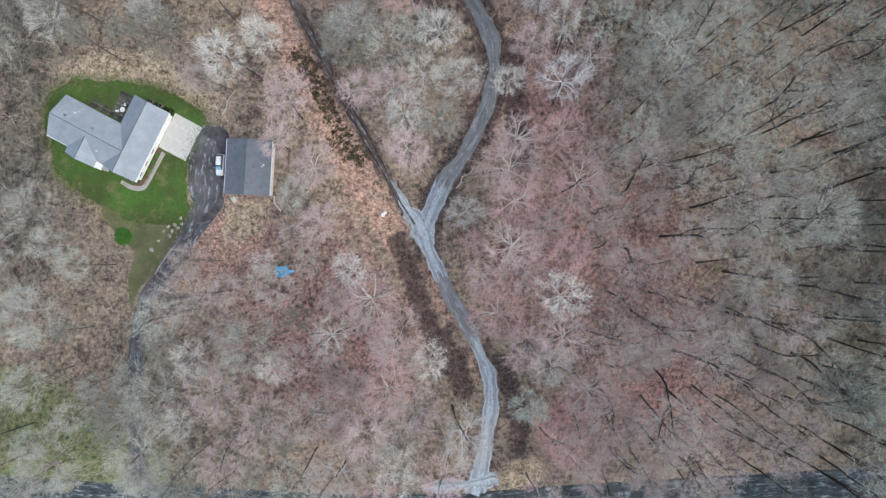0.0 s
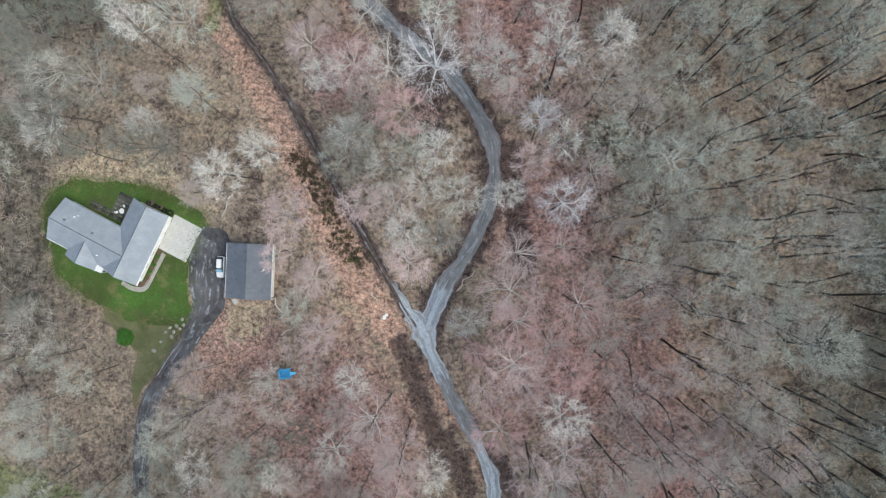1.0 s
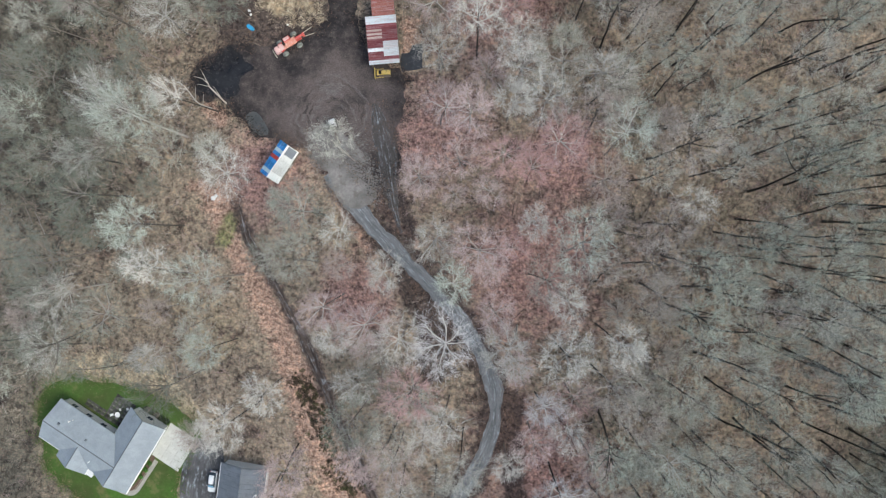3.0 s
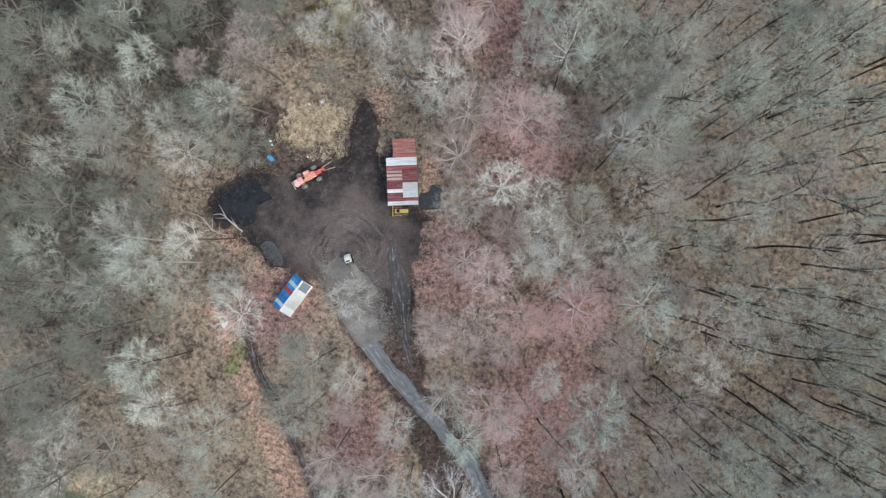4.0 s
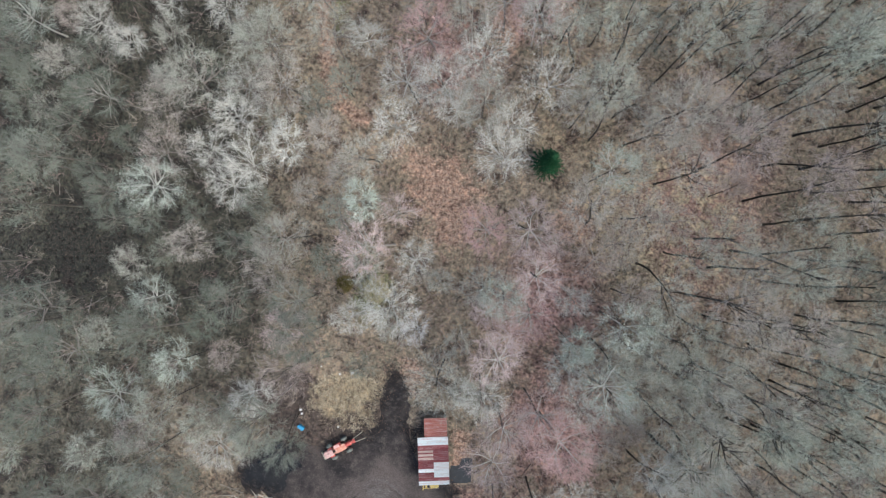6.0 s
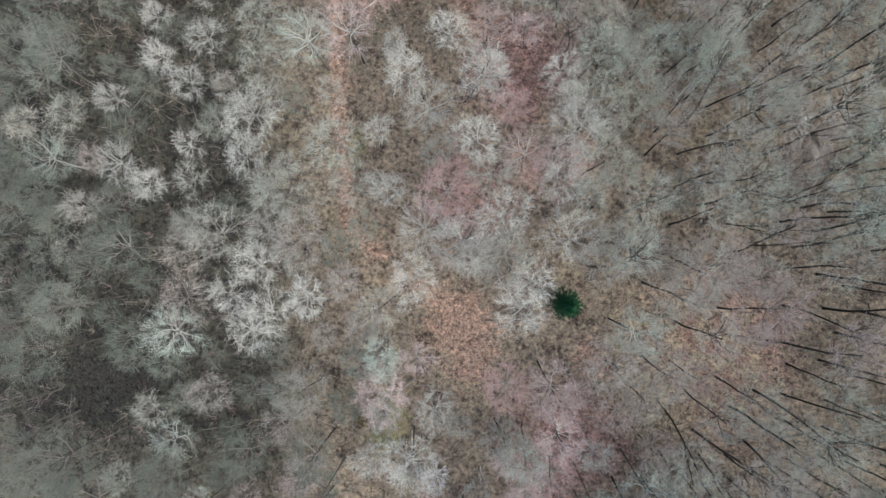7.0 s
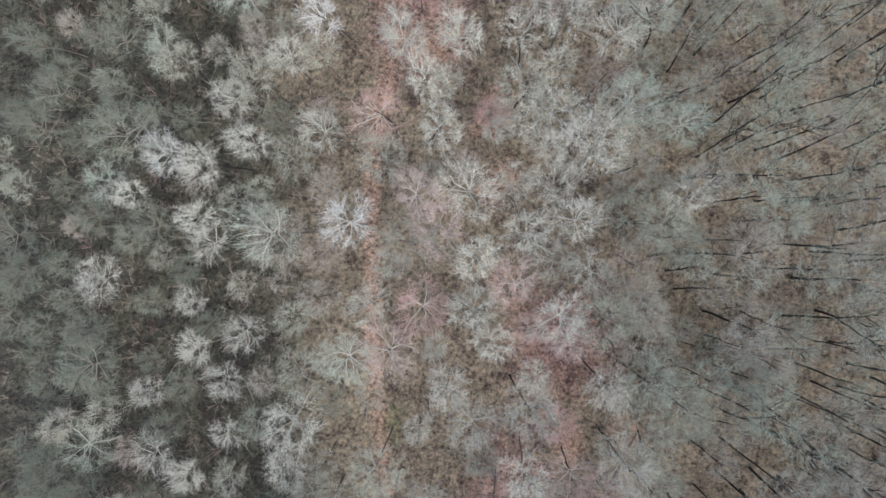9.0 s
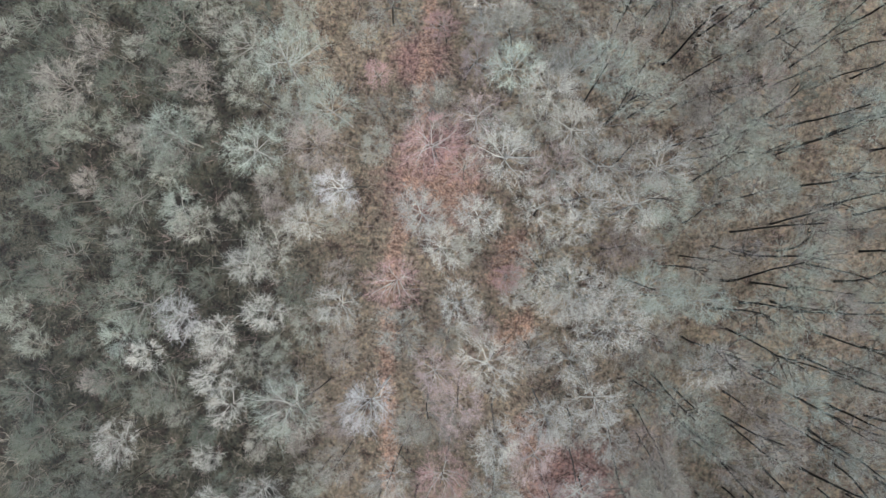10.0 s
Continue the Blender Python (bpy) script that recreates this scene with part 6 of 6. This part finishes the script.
def wheel(parent, x, y, r, wide, rim="chrome", tyre="rubber"):
    w = empty("wheel", pose(x, y, r))
    w.parent = parent
    bm = bmesh.new()
    rod(bm, (0, -wide / 2, 0), (0, wide / 2, 0), r, sides=20)
    bmesh.ops.bevel(bm, geom=[e for e in bm.edges if abs(e.verts[0].co.y - e.verts[1].co.y) < 1e-4], offset=wide * 0.2, segments=2, affect="EDGES")
    part("tyre", bm, M[tyre], w)
    rodded("rim", (0, -wide / 2 - 0.01, 0), (0, wide / 2 + 0.01, 0), r * 0.55, M[rim], w, sides=14)


def hull(bm, rows):
    """A closed body through cross sections of (x, half width, low, high, half width at the top)."""
    rings = []
    for x, w, lo, hi, wt in rows:
        pts = [(-w * 0.92, lo), (-w, lo + 0.2 * (hi - lo)), (-w, lo + 0.65 * (hi - lo)), (-wt, hi - 0.05), (-wt * 0.8, hi), (wt * 0.8, hi), (wt, hi - 0.05), (w, lo + 0.65 * (hi - lo)), (w, lo + 0.2 * (hi - lo)), (w * 0.92, lo)]
        rings.append([bm.verts.new((x, y, z)) for y, z in pts])
    for a, b in zip(rings, rings[1:]):
        for i in range(10):
            j = (i + 1) % 10
            bm.faces.new((a[i], a[j], b[j], b[i]))
    bm.faces.new(rings[0][::-1])
    bm.faces.new(rings[-1])
    bmesh.ops.recalc_face_normals(bm, faces=bm.faces)
    return bm


def build_car():
    c = empty("car", pose(-59.7, 15.65, 0.12, 0, 0, -91), "white sport utility car parked beside the garage", "car")
    part("body", hull(bmesh.new(), [(-2.4, 0.75, 0.35, 0.85, 0.7), (-2.3, 0.9, 0.25, 1.0, 0.8), (-1.0, 0.93, 0.22, 1.05, 0.85), (0.6, 0.93, 0.22, 1.05, 0.85), (1.2, 0.93, 0.22, 1.02, 0.84), (2.15, 0.88, 0.25, 0.88, 0.76), (2.42, 0.7, 0.35, 0.72, 0.6)]), M["car_white"], c, smooth=True)
    part("cabin", hull(bmesh.new(), [(-2.25, 0.72, 0.95, 1.08, 0.66), (-1.75, 0.8, 0.98, 1.62, 0.6), (-0.6, 0.82, 1.0, 1.68, 0.63), (0.35, 0.8, 1.0, 1.62, 0.6), (1.15, 0.76, 0.98, 1.06, 0.68)]), M["glass"], c, "dark tinted windows", True)
    part("roof", hull(bmesh.new(), [(-1.8, 0.55, 1.5, 1.64, 0.5), (-1.6, 0.6, 1.56, 1.70, 0.56), (-0.6, 0.62, 1.6, 1.74, 0.58), (0.1, 0.6, 1.54, 1.68, 0.56), (0.3, 0.52, 1.48, 1.6, 0.48)]), M["car_white"], c, smooth=True)
    boxed("windscreen", (0.86, 0, 1.36, 0.05, 1.2, 0.78), M["sky_glass"], c, "windscreen with the sky's reflection painted pale blue", 0.01, Euler((0, radians(-52), 0)).to_matrix().to_4x4())
    for s in (-1, 1):
        rodded("roof_rail", (-1.6, s * 0.54, 1.72), (0.05, s * 0.54, 1.70), 0.025, M["rubber"], c)
        boxed("mirror", (0.85, s * 1.02, 1.05, 0.14, 0.2, 0.14), M["car_white"], c, bevel=0.03)
        boxed("headlight", (2.28, s * 0.6, 0.66, 0.12, 0.34, 0.14), M["chrome"], c)
        boxed("tail_light", (-2.36, s * 0.72, 0.85, 0.08, 0.2, 0.28), M["lamp_red"], c)
        for x in (-1.45, 1.45):
            wheel(c, x, s * 0.84, 0.35, 0.24)


build_car()

for i, (x, y) in enumerate(((-72.8, 0.1), (-71.8, 1.2), (-70.9, 0.2), (-70.2, 1.6), (-69.4, 1.0), (-68.6, 1.9), (-71.4, -0.9), (-75.6, -4.3), (-74.0, -2.2), (-68.9, 3.2), (-82.9, -5.2))):
    bm = bmesh.new()
    bmesh.ops.create_icosphere(bm, subdivisions=2, radius=1)
    for v in bm.verts:
        v.co *= 1 + 0.3 * noise.noise(v.co * 1.4 + Vector((i * 7, 0, 0)))
        v.co = Vector((v.co.x * 0.5, v.co.y * 0.38, v.co.z * 0.24))
    tagged(part("rock", bm, M["stone"]), "rounded pale field stone at the lawn's edge", "rock", "stones beside the driveway").matrix_world = pose(x, y, 0.12, 0, 0, i * 47) @ Matrix.Diagonal((0.8 + 0.13 * (i % 4),) * 3 + (1,))
kerb, _ = ribbon("kerb", [(-70.6, -3.6, 0.16), (-72.3, -6.2, 0.16), (-74.6, -9.9, 0.16)], M["concrete"], 0.16, "thin pale kerb along the driveway", "kerb", 0.0, 0.5, 0.0)

t = empty("play_frame", pose(-44.1, -7.9, 0, 0, 0, 8), "small blue plastic climbing frame among the trees", "climbing frame")
for a in (-1.2, 1.2):
    for b in (-0.95, 0.95):
        rodded("post", (a, b, -0.1), (a, b, 1.5), 0.09, M["blue"], t)
for b in (-0.95, 0.95):
    boxed("beam", (0, b, 1.45, 2.7, 0.4, 0.22), M["blue"], t, bevel=0.05)
for a in (-1.2, 1.2):
    boxed("beam", (a, 0, 1.4, 0.45, 1.9, 0.22), M["blue"], t, bevel=0.05)
boxed("platform", (0, 0, 0.7, 2.2, 1.7, 0.1), M["blue"], t)
boxed("slide", (1.75, -0.2, 0.75, 1.3, 0.6, 0.1), M["blue"], t, turn=Euler((0, radians(40), 0)).to_matrix().to_4x4())


# ---- the yard ----
def build_shed():
    base = pose(-32.0, 116.7, 0, 0, 0, 11.8)
    h = empty("shed", base, "long low shed roofed with mixed red and galvanised metal sheets", "shed")
    boxed("wall", (-3.0, 0, 1.45, 0.14, 9.4, 3.1), M["plank"], h, bevel=0)
    boxed("wall", (3.0, 0, 1.3, 0.14, 9.4, 2.8), M["plank"], h, bevel=0)
    boxed("wall", (0, 4.7, 1.4, 5.9, 0.14, 3.0), M["plank"], h, bevel=0)
    boxed("wall", (0.6, 6.9, 1.3, 4.6, 4.2, 2.7), M["plank"], h, bevel=0)
    for x in (-3.0, 3.0):
        rodded("post", (x, -4.7, -0.2), (x, -4.7, 2.7), 0.1, M["plank"], h)

    def high(x):
        return 3.5 - 0.07 * (x + 3.2)

    def row(y0, y1, x0, x1, mat, lift=0.0):
        s = part("roof_sheet", slope(bmesh.new(), (x0, y0, high(x0) + lift), (x1, y0, high(x1) + lift), (x1, y1, high(x1) + lift), (x0, y1, high(x0) + lift), 0.05), M[mat], h)
        n = max(2, int((y1 - y0) / 0.33))
        for i in range(n):
            y = y0 + (i + 0.5) * (y1 - y0) / n
            rodded("rib", (x0 + 0.02, y, high(x0) + lift), (x1 - 0.02, y, high(x1) + lift), 0.035, M[mat], s, sides=4)
    row(-5.0, -4.15, -3.25, 3.25, "zinc_sheet", 0.03)
    row(-4.15, -2.3, -3.25, 0.05, "maroon_sheet")
    row(-2.3, -1.55, -3.25, 0.05, "zinc_sheet", 0.02)
    row(-1.55, 0.3, -3.25, 0.05, "maroon_sheet")
    row(0.3, 2.7, -3.25, 0.05, "maroon_sheet", 0.01)
    for y in (0.45, 1.2, 1.95):
        row(y, y + 0.42, -3.2, 0.0, "cream_sheet", 0.05)
    row(2.7, 3.5, -3.25, 3.25, "maroon_sheet", 0.01)
    row(3.5, 5.2, -3.25, 3.25, "zinc_sheet", 0.03)
    row(-4.15, -3.4, 0.05, 3.25, "maroon_sheet", 0.02)
    row(-3.4, -0.2, 0.05, 3.25, "zinc_sheet", 0.05)
    row(-0.2, 2.7, 0.05, 3.25, "maroon_sheet", 0.02)
    row(5.2, 9.2, -1.75, 3.1, "rust_sheet", -0.12)


build_shed()
patch("tarp", [(-28.2, 114.6), (-27.9, 115.3), (-26.6, 115.7), (-25.9, 117.4), (-24.2, 117.8), (-23.7, 117.2), (-23.2, 113.2), (-23.5, 112.4), (-27.2, 111.4), (-27.7, 111.8)], M["tarp"], 0.09, "black plastic tarp lying beside the shed", "tarp", 0.15, 0.6, kind="", skirt=0.06)


def build_blue_hut():
    h = empty("hut", pose(-51.7, 88.7, 0, 0, 0, -28), "small hut with a blue, red and white striped metal roof", "hut")
    gable_wall("wall", -2.0, 2.0, -3.8, 3.8, 2.5, 3.5, "v", M["plank"], h)
    for i, mat in enumerate(("blue_sheet", "pale_blue_sheet", "blue_sheet", "blue_sheet", "blue_sheet", "red_sheet", "blue_sheet", "pale_blue_sheet", "blue_sheet", "blue_sheet")):
        v = -4.15 + i * 0.83
        part("roof_sheet", slope(bmesh.new(), (-2.45, v, 2.5), (0, v, 3.75), (0, v + 0.82, 3.75), (-2.45, v + 0.82, 2.5), 0.05), M[mat], h)
    for i in range(5):
        v = -4.15 + i * 1.66
        part("roof_sheet", slope(bmesh.new(), (0, v, 3.75), (2.45, v, 2.5), (2.45, v + 1.64, 2.5), (0, v + 1.64, 3.75), 0.05), M["white_sheet"], h)
    rodded("ridge_cap", (0, -4.2, 3.77), (0, 4.2, 3.77), 0.07, M["white"], h, sides=6)
    boxed("door", (2.02, 0.5, 1.0, 0.08, 1.0, 2.0), M["snag"], h)
    boxed("roof_patch", (1.25, 3.0, 3.2, 2.0, 2.0, 0.03), M["charcoal"], h, "grey tarpaper patch", 0, Euler((0, radians(27), 0)).to_matrix().to_4x4())


build_blue_hut()


def build_tractor():
    c = empty("tractor", pose(-52.9, 114.65, 0.05, 0, 0, 37.5), "faded red log tractor with four equal wheels on dark earth", "tractor")
    boxed("chassis", (0, 0, 0.85, 6.0, 0.9, 0.45), M["red"], c, bevel=0.06)
    part("hood", hull(bmesh.new(), [(-3.5, 0.6, 0.7, 1.5, 0.5), (-3.2, 0.78, 0.65, 1.7, 0.7), (-1.3, 0.72, 0.7, 1.8, 0.62)]), M["pink"], c, "sun-bleached pinkish hood")
    part("deck", hull(bmesh.new(), [(-1.2, 0.62, 0.9, 1.5, 0.56), (0.2, 0.78, 0.9, 1.6, 0.72), (1.7, 0.7, 0.9, 1.45, 0.62)]), M["orange"], c, "faded orange engine deck")
    cab = boxed("cab", (0.1, 0.85, 1.45, 1.5, 0.85, 1.1), M["red"], c, "red operator's box", 0.06)
    boxed("roof_panel", (0.1, 0.85, 2.04, 1.3, 0.65, 0.06), M["pink"], cab, bevel=0.01)
    boxed("seat", (-0.9, 0.1, 1.85, 0.45, 0.45, 0.35), M["rubber"], c, bevel=0.06)
    boxed("arm", (2.7, 0.05, 1.3, 2.0, 0.45, 0.35), M["red"], c, "red lifting arm", 0.06, Euler((0, radians(8), 0)).to_matrix().to_4x4())
    boxed("grapple", (3.7, 0.05, 0.95, 0.5, 0.9, 0.5), M["red"], c, bevel=0.1)
    for s in (-1, 1):
        for x in (-1.75, 1.85):
            wheel(c, x, s * 1.42, 0.72, 0.58, "dusty", "dusty_tyre")
            rodded("axle", (x, s * 0.2, 0.72), (x, s * 1.15, 0.72), 0.1, M["steel"], c)
        boxed("fender", (-1.75, s * 0.85, 1.4, 1.1, 0.3, 0.08), M["red"], c, bevel=0.03)
        rodded("prong", (3.9, 0.05 + s * 0.45, 0.8), (6.1, 0.05 + s * 0.75, 0.3), 0.06, M["cream"], c)
    boxed("push_blade", (-3.9, 0, 0.55, 0.14, 1.9, 0.6), M["cream"], c, "pale push blade", 0.03)
    rodded("exhaust", (-2.3, 0.2, 1.7), (-2.3, 0.2, 2.4), 0.05, M["steel"], c)


M["pink"] = surface("bleached_red_paint", (0.70, 0.36, 0.33), (0.80, 0.58, 0.54), 1.2, 5.0, 0.5, relief=0.1, stain=(0.82, 0.74, 0.70))
M["orange"] = surface("faded_red_orange_paint", (0.66, 0.22, 0.14), (0.76, 0.43, 0.34), 1.2, 5.0, 0.5, relief=0.1, stain=(0.76, 0.62, 0.55))
M["dusty_tyre"] = plain("dusty_rubber", (0.22, 0.235, 0.215), 0.9)
M["dusty"] = plain("dusty_rim", (0.38, 0.42, 0.38), 0.8)
M["cream"] = plain("cream_paint", (0.55, 0.52, 0.42), 0.5)
build_tractor()


def build_dozer():
    c = empty("bulldozer", pose(-31.3, 110.6, 0.02, 0, 0, 9), "small yellow bulldozer beside the shed", "bulldozer")
    part("hood", hull(bmesh.new(), [(-0.4, 0.45, 0.7, 1.4, 0.4), (1.1, 0.42, 0.7, 1.35, 0.36)]), M["yellow"], c)
    boxed("chassis", (0, 0, 0.62, 2.6, 0.8, 0.35), M["yellow"], c, bevel=0.05)
    boxed("seat", (-0.9, 0, 1.1, 0.5, 0.6, 0.5), M["rubber"], c, bevel=0.06)
    boxed("rear_box", (-1.4, 0, 0.9, 0.4, 1.0, 0.5), M["yellow"], c, bevel=0.05)
    for s in (-1, 1):
        boxed("crawler_track", (0, s * 0.66, 0.36, 2.6, 0.38, 0.68), M["steel"], c, bevel=0.2)
        boxed("push_arm", (-1.1, s * 0.9, 0.5, 2.0, 0.1, 0.14), M["yellow"], c)
    boxed("blade", (-2.1, 0, 0.5, 0.16, 2.3, 0.85), M["yellow"], c, "yellow dozer blade", 0.05)
    rodded("exhaust", (0.6, 0.15, 1.3), (0.6, 0.15, 1.95), 0.05, M["steel"], c)


build_dozer()


def build_digger():
    c = empty("mini_excavator", pose(-41.2, 98.2, 0.04, 0, 0, -62), "white mini excavator with its boom stretched out", "excavator")
    part("cab", hull(bmesh.new(), [(-0.95, 0.5, 0.7, 1.9, 0.42), (-0.7, 0.68, 0.7, 2.15, 0.6), (0.35, 0.7, 0.7, 2.2, 0.62), (0.62, 0.62, 0.7, 2.05, 0.52)]), M["white"], c, "white cab")
    boxed("roof_hatch", (0.3, 0.0, 2.2, 0.34, 0.9, 0.05), M["glass"], c, "dark glazed hatch", 0.015)
    boxed("window_pane", (0.625, 0.0, 1.5, 0.03, 1.0, 0.9), M["glass"], c, bevel=0)
    boxed("engine_cover", (-0.9, 0, 0.95, 0.6, 1.3, 0.7), M["white"], c, bevel=0.1)
    boxed("turntable", (-0.2, 0, 0.58, 1.5, 1.2, 0.16), M["rubber"], c)
    for s in (-1, 1):
        boxed("crawler_track", (0, s * 0.68, 0.26, 1.9, 0.34, 0.5), M["rubber"], c, bevel=0.18)
    boom = boxed("boom", (1.7, -0.1, 1.55, 2.3, 0.18, 0.22), M["steel"], c, bevel=0.03, turn=Euler((0, radians(-18), 0)).to_matrix().to_4x4())
    boxed("stick", (3.4, -0.1, 1.35, 1.7, 0.14, 0.16), M["cream"], c, bevel=0.03, turn=Euler((0, radians(38), 0)).to_matrix().to_4x4())
    boxed("bucket", (4.1, -0.1, 0.5, 0.4, 0.5, 0.45), M["steel"], c, bevel=0.06)


build_digger()


def drum(x, y, mat, label):
    d = empty("drum", pose(x, y, 0.03), label, "drum")
    rodded("barrel", (0, 0, 0), (0, 0, 0.9), 0.42, M[mat], d, sides=18)
    rodded("rim", (0, 0, 0.88), (0, 0, 0.93), 0.44, M[mat], d, sides=18)


drum(-62.4, 117.6, "blue", "bright blue plastic drum at the yard's edge")
drum(-61.8, 117.3, "blue", "bright blue plastic drum at the yard's edge")
for x, y, s in ((-62.9, 121.2, 0.35), (-62.5, 120.4, 0.3), (-55.6, 130.6, 0.3), (-54.0, 119.0, 0.25), (-60.0, 131.5, 0.2)):
    tagged(boxed("bucket", (0, 0, s * 0.6, s * 1.5, s * 1.3, s * 1.2), M["white"], None, bevel=s * 0.2), "small white plastic bucket lying on rough grass", "bucket").matrix_world = pose(x, y, 0.03, 0, 0, x * 40 % 90)
t = empty("scaffold_frame", pose(-52.3, 131.3, 0, 0, 0, 22), "pale empty metal frame lying in the dry grass", "frame")
for a, b in (((-0.9, -0.8), (0.9, -0.8)), ((0.9, -0.8), (0.9, 0.8)), ((0.9, 0.8), (-0.9, 0.8)), ((-0.9, 0.8), (-0.9, -0.8))):
    rodded("rail", (*a, 0.5), (*b, 0.5), 0.07, M["snag"], t)
    rodded("leg", (*a, -0.1), (*a, 0.55), 0.06, M["snag"], t)
boxed("crate", (-0.4, 0.3, 0.6, 0.6, 0.5, 0.25), M["white"], t)
for x, y in ((-66.6, 79.2), (-22.0, 5.6)):
    t = empty("boulder", pose(x, y, 0), "white boulder beside the dirt track", "rock")
    for k, (a, b, s) in enumerate(((0, 0, 0.55), (0.5, 0.55, 0.4))):
        bm = bmesh.new()
        bmesh.ops.create_icosphere(bm, subdivisions=2, radius=s)
        for v in bm.verts:
            v.co *= 1 + 0.3 * noise.noise(v.co * 2.5 + Vector((k * 5, x, 0)))
        o = part("stone", bm, M["white"], t)
        o.location = (a, b, s * 0.4)


# ---- conifer, snags and logs ----
def conifer(x, y, tall, wide):
    g = np.random.default_rng(5)
    top = empty("conifer", pose(x, y, 0), "dark green conifer among bare trees", "tree")
    rodded("trunk", (0, 0, -0.3), (0, 0, tall * 0.95), 0.18, M["snag"], top, r1=0.03)
    n = 170
    z = np.linspace(0.12, 0.98, n) * tall
    turn = np.arange(n) * 2.4
    length = wide * (1.05 - z / tall) ** 0.8 * g.uniform(0.7, 1.15, n)
    p0 = np.column_stack([np.zeros((n, 2)), z])
    p1 = p0 + np.column_stack([np.cos(turn) * length, np.sin(turn) * length, -0.18 * length])
    w = np.repeat(np.arange(n), 34)
    s = g.uniform(0.15, 1, len(w))
    at = p0[w] + (p1 - p0)[w] * s[:, None]
    d = unit((p1 - p0)[w] + unit(g.normal(0, 1, (len(w), 3))) * length[w][:, None] * 0.9)
    big_mesh("needles", *prisms(at, at + d * g.uniform(0.35, 0.7, len(w))[:, None], np.full(len(w), 0.09), None, 3), M["needle"], parent=top)
    big_mesh("boughs", *prisms(p0, p1, np.full(n, 0.04), np.full(n, 0.015), 3), M["bark"], parent=top)


conifer(-19.3, 183.0, 14.0, 3.9)


def branchy_log(name, a, b, r, label, forks=3, seed=0):
    g = np.random.default_rng(seed)
    a, b = np.array(a, float), np.array(b, float)
    top = empty(name, Matrix.Translation(a), label, "log")
    k = 5
    axis = np.linspace(0, 1, k)[:, None] * (b - a)
    axis[1:-1] += g.normal(0, 0.05, (k - 2, 3)) * np.linalg.norm(b - a)
    axis[:, 2] = np.maximum(axis[:, 2], -a[2] + 0.1)
    rad = np.linspace(r, r * 0.35, k)
    bits = [prisms(axis[:-1], axis[1:], rad[:-1], rad[1:], 7)]
    for i in range(forks):
        p = axis[1 + i % (k - 1)]
        d = unit((b - a) / np.linalg.norm(b - a) + g.normal(0, 0.6, 3)) * np.linalg.norm(b - a) * 0.35
        bits.append(prisms(p[None], (p + d)[None], np.array([r * 0.45]), np.array([r * 0.12]), 5))
    big_mesh("trunk", *joined(bits), M["snag"], parent=top)


branchy_log("dead_tree", (-66, 100.5, -0.3), (-67.8, 103.6, 8.2), 0.2, "bleached dead tree leaning over the yard's edge", 5, 2)
branchy_log("dead_tree", (-69, 99, -0.3), (-73.5, 102.5, 6.5), 0.17, "bleached dead tree leaning over the yard's edge", 5, 8)
for i, (x0, y0, x1, y1) in enumerate(((-5.4, 36.6, -3.0, 38.0), (-45.5, 0.5, -41.5, 3.5), (-25, 11, -23.5, 8.5), (-23, 139, -21.5, 136), (-38.5, 189, -34.5, 191.5), (-6, 12, -2, 17), (17, 22, 14, 31), (-60, 27, -57, 33), (-31, 145, -28, 140), (-3, 230, 2, 237))):
    branchy_log("fallen_log", (x0, y0, 0.15), (x1, y1, 0.2), 0.16, "pale fallen log on the leaf litter", 2, i + 20)
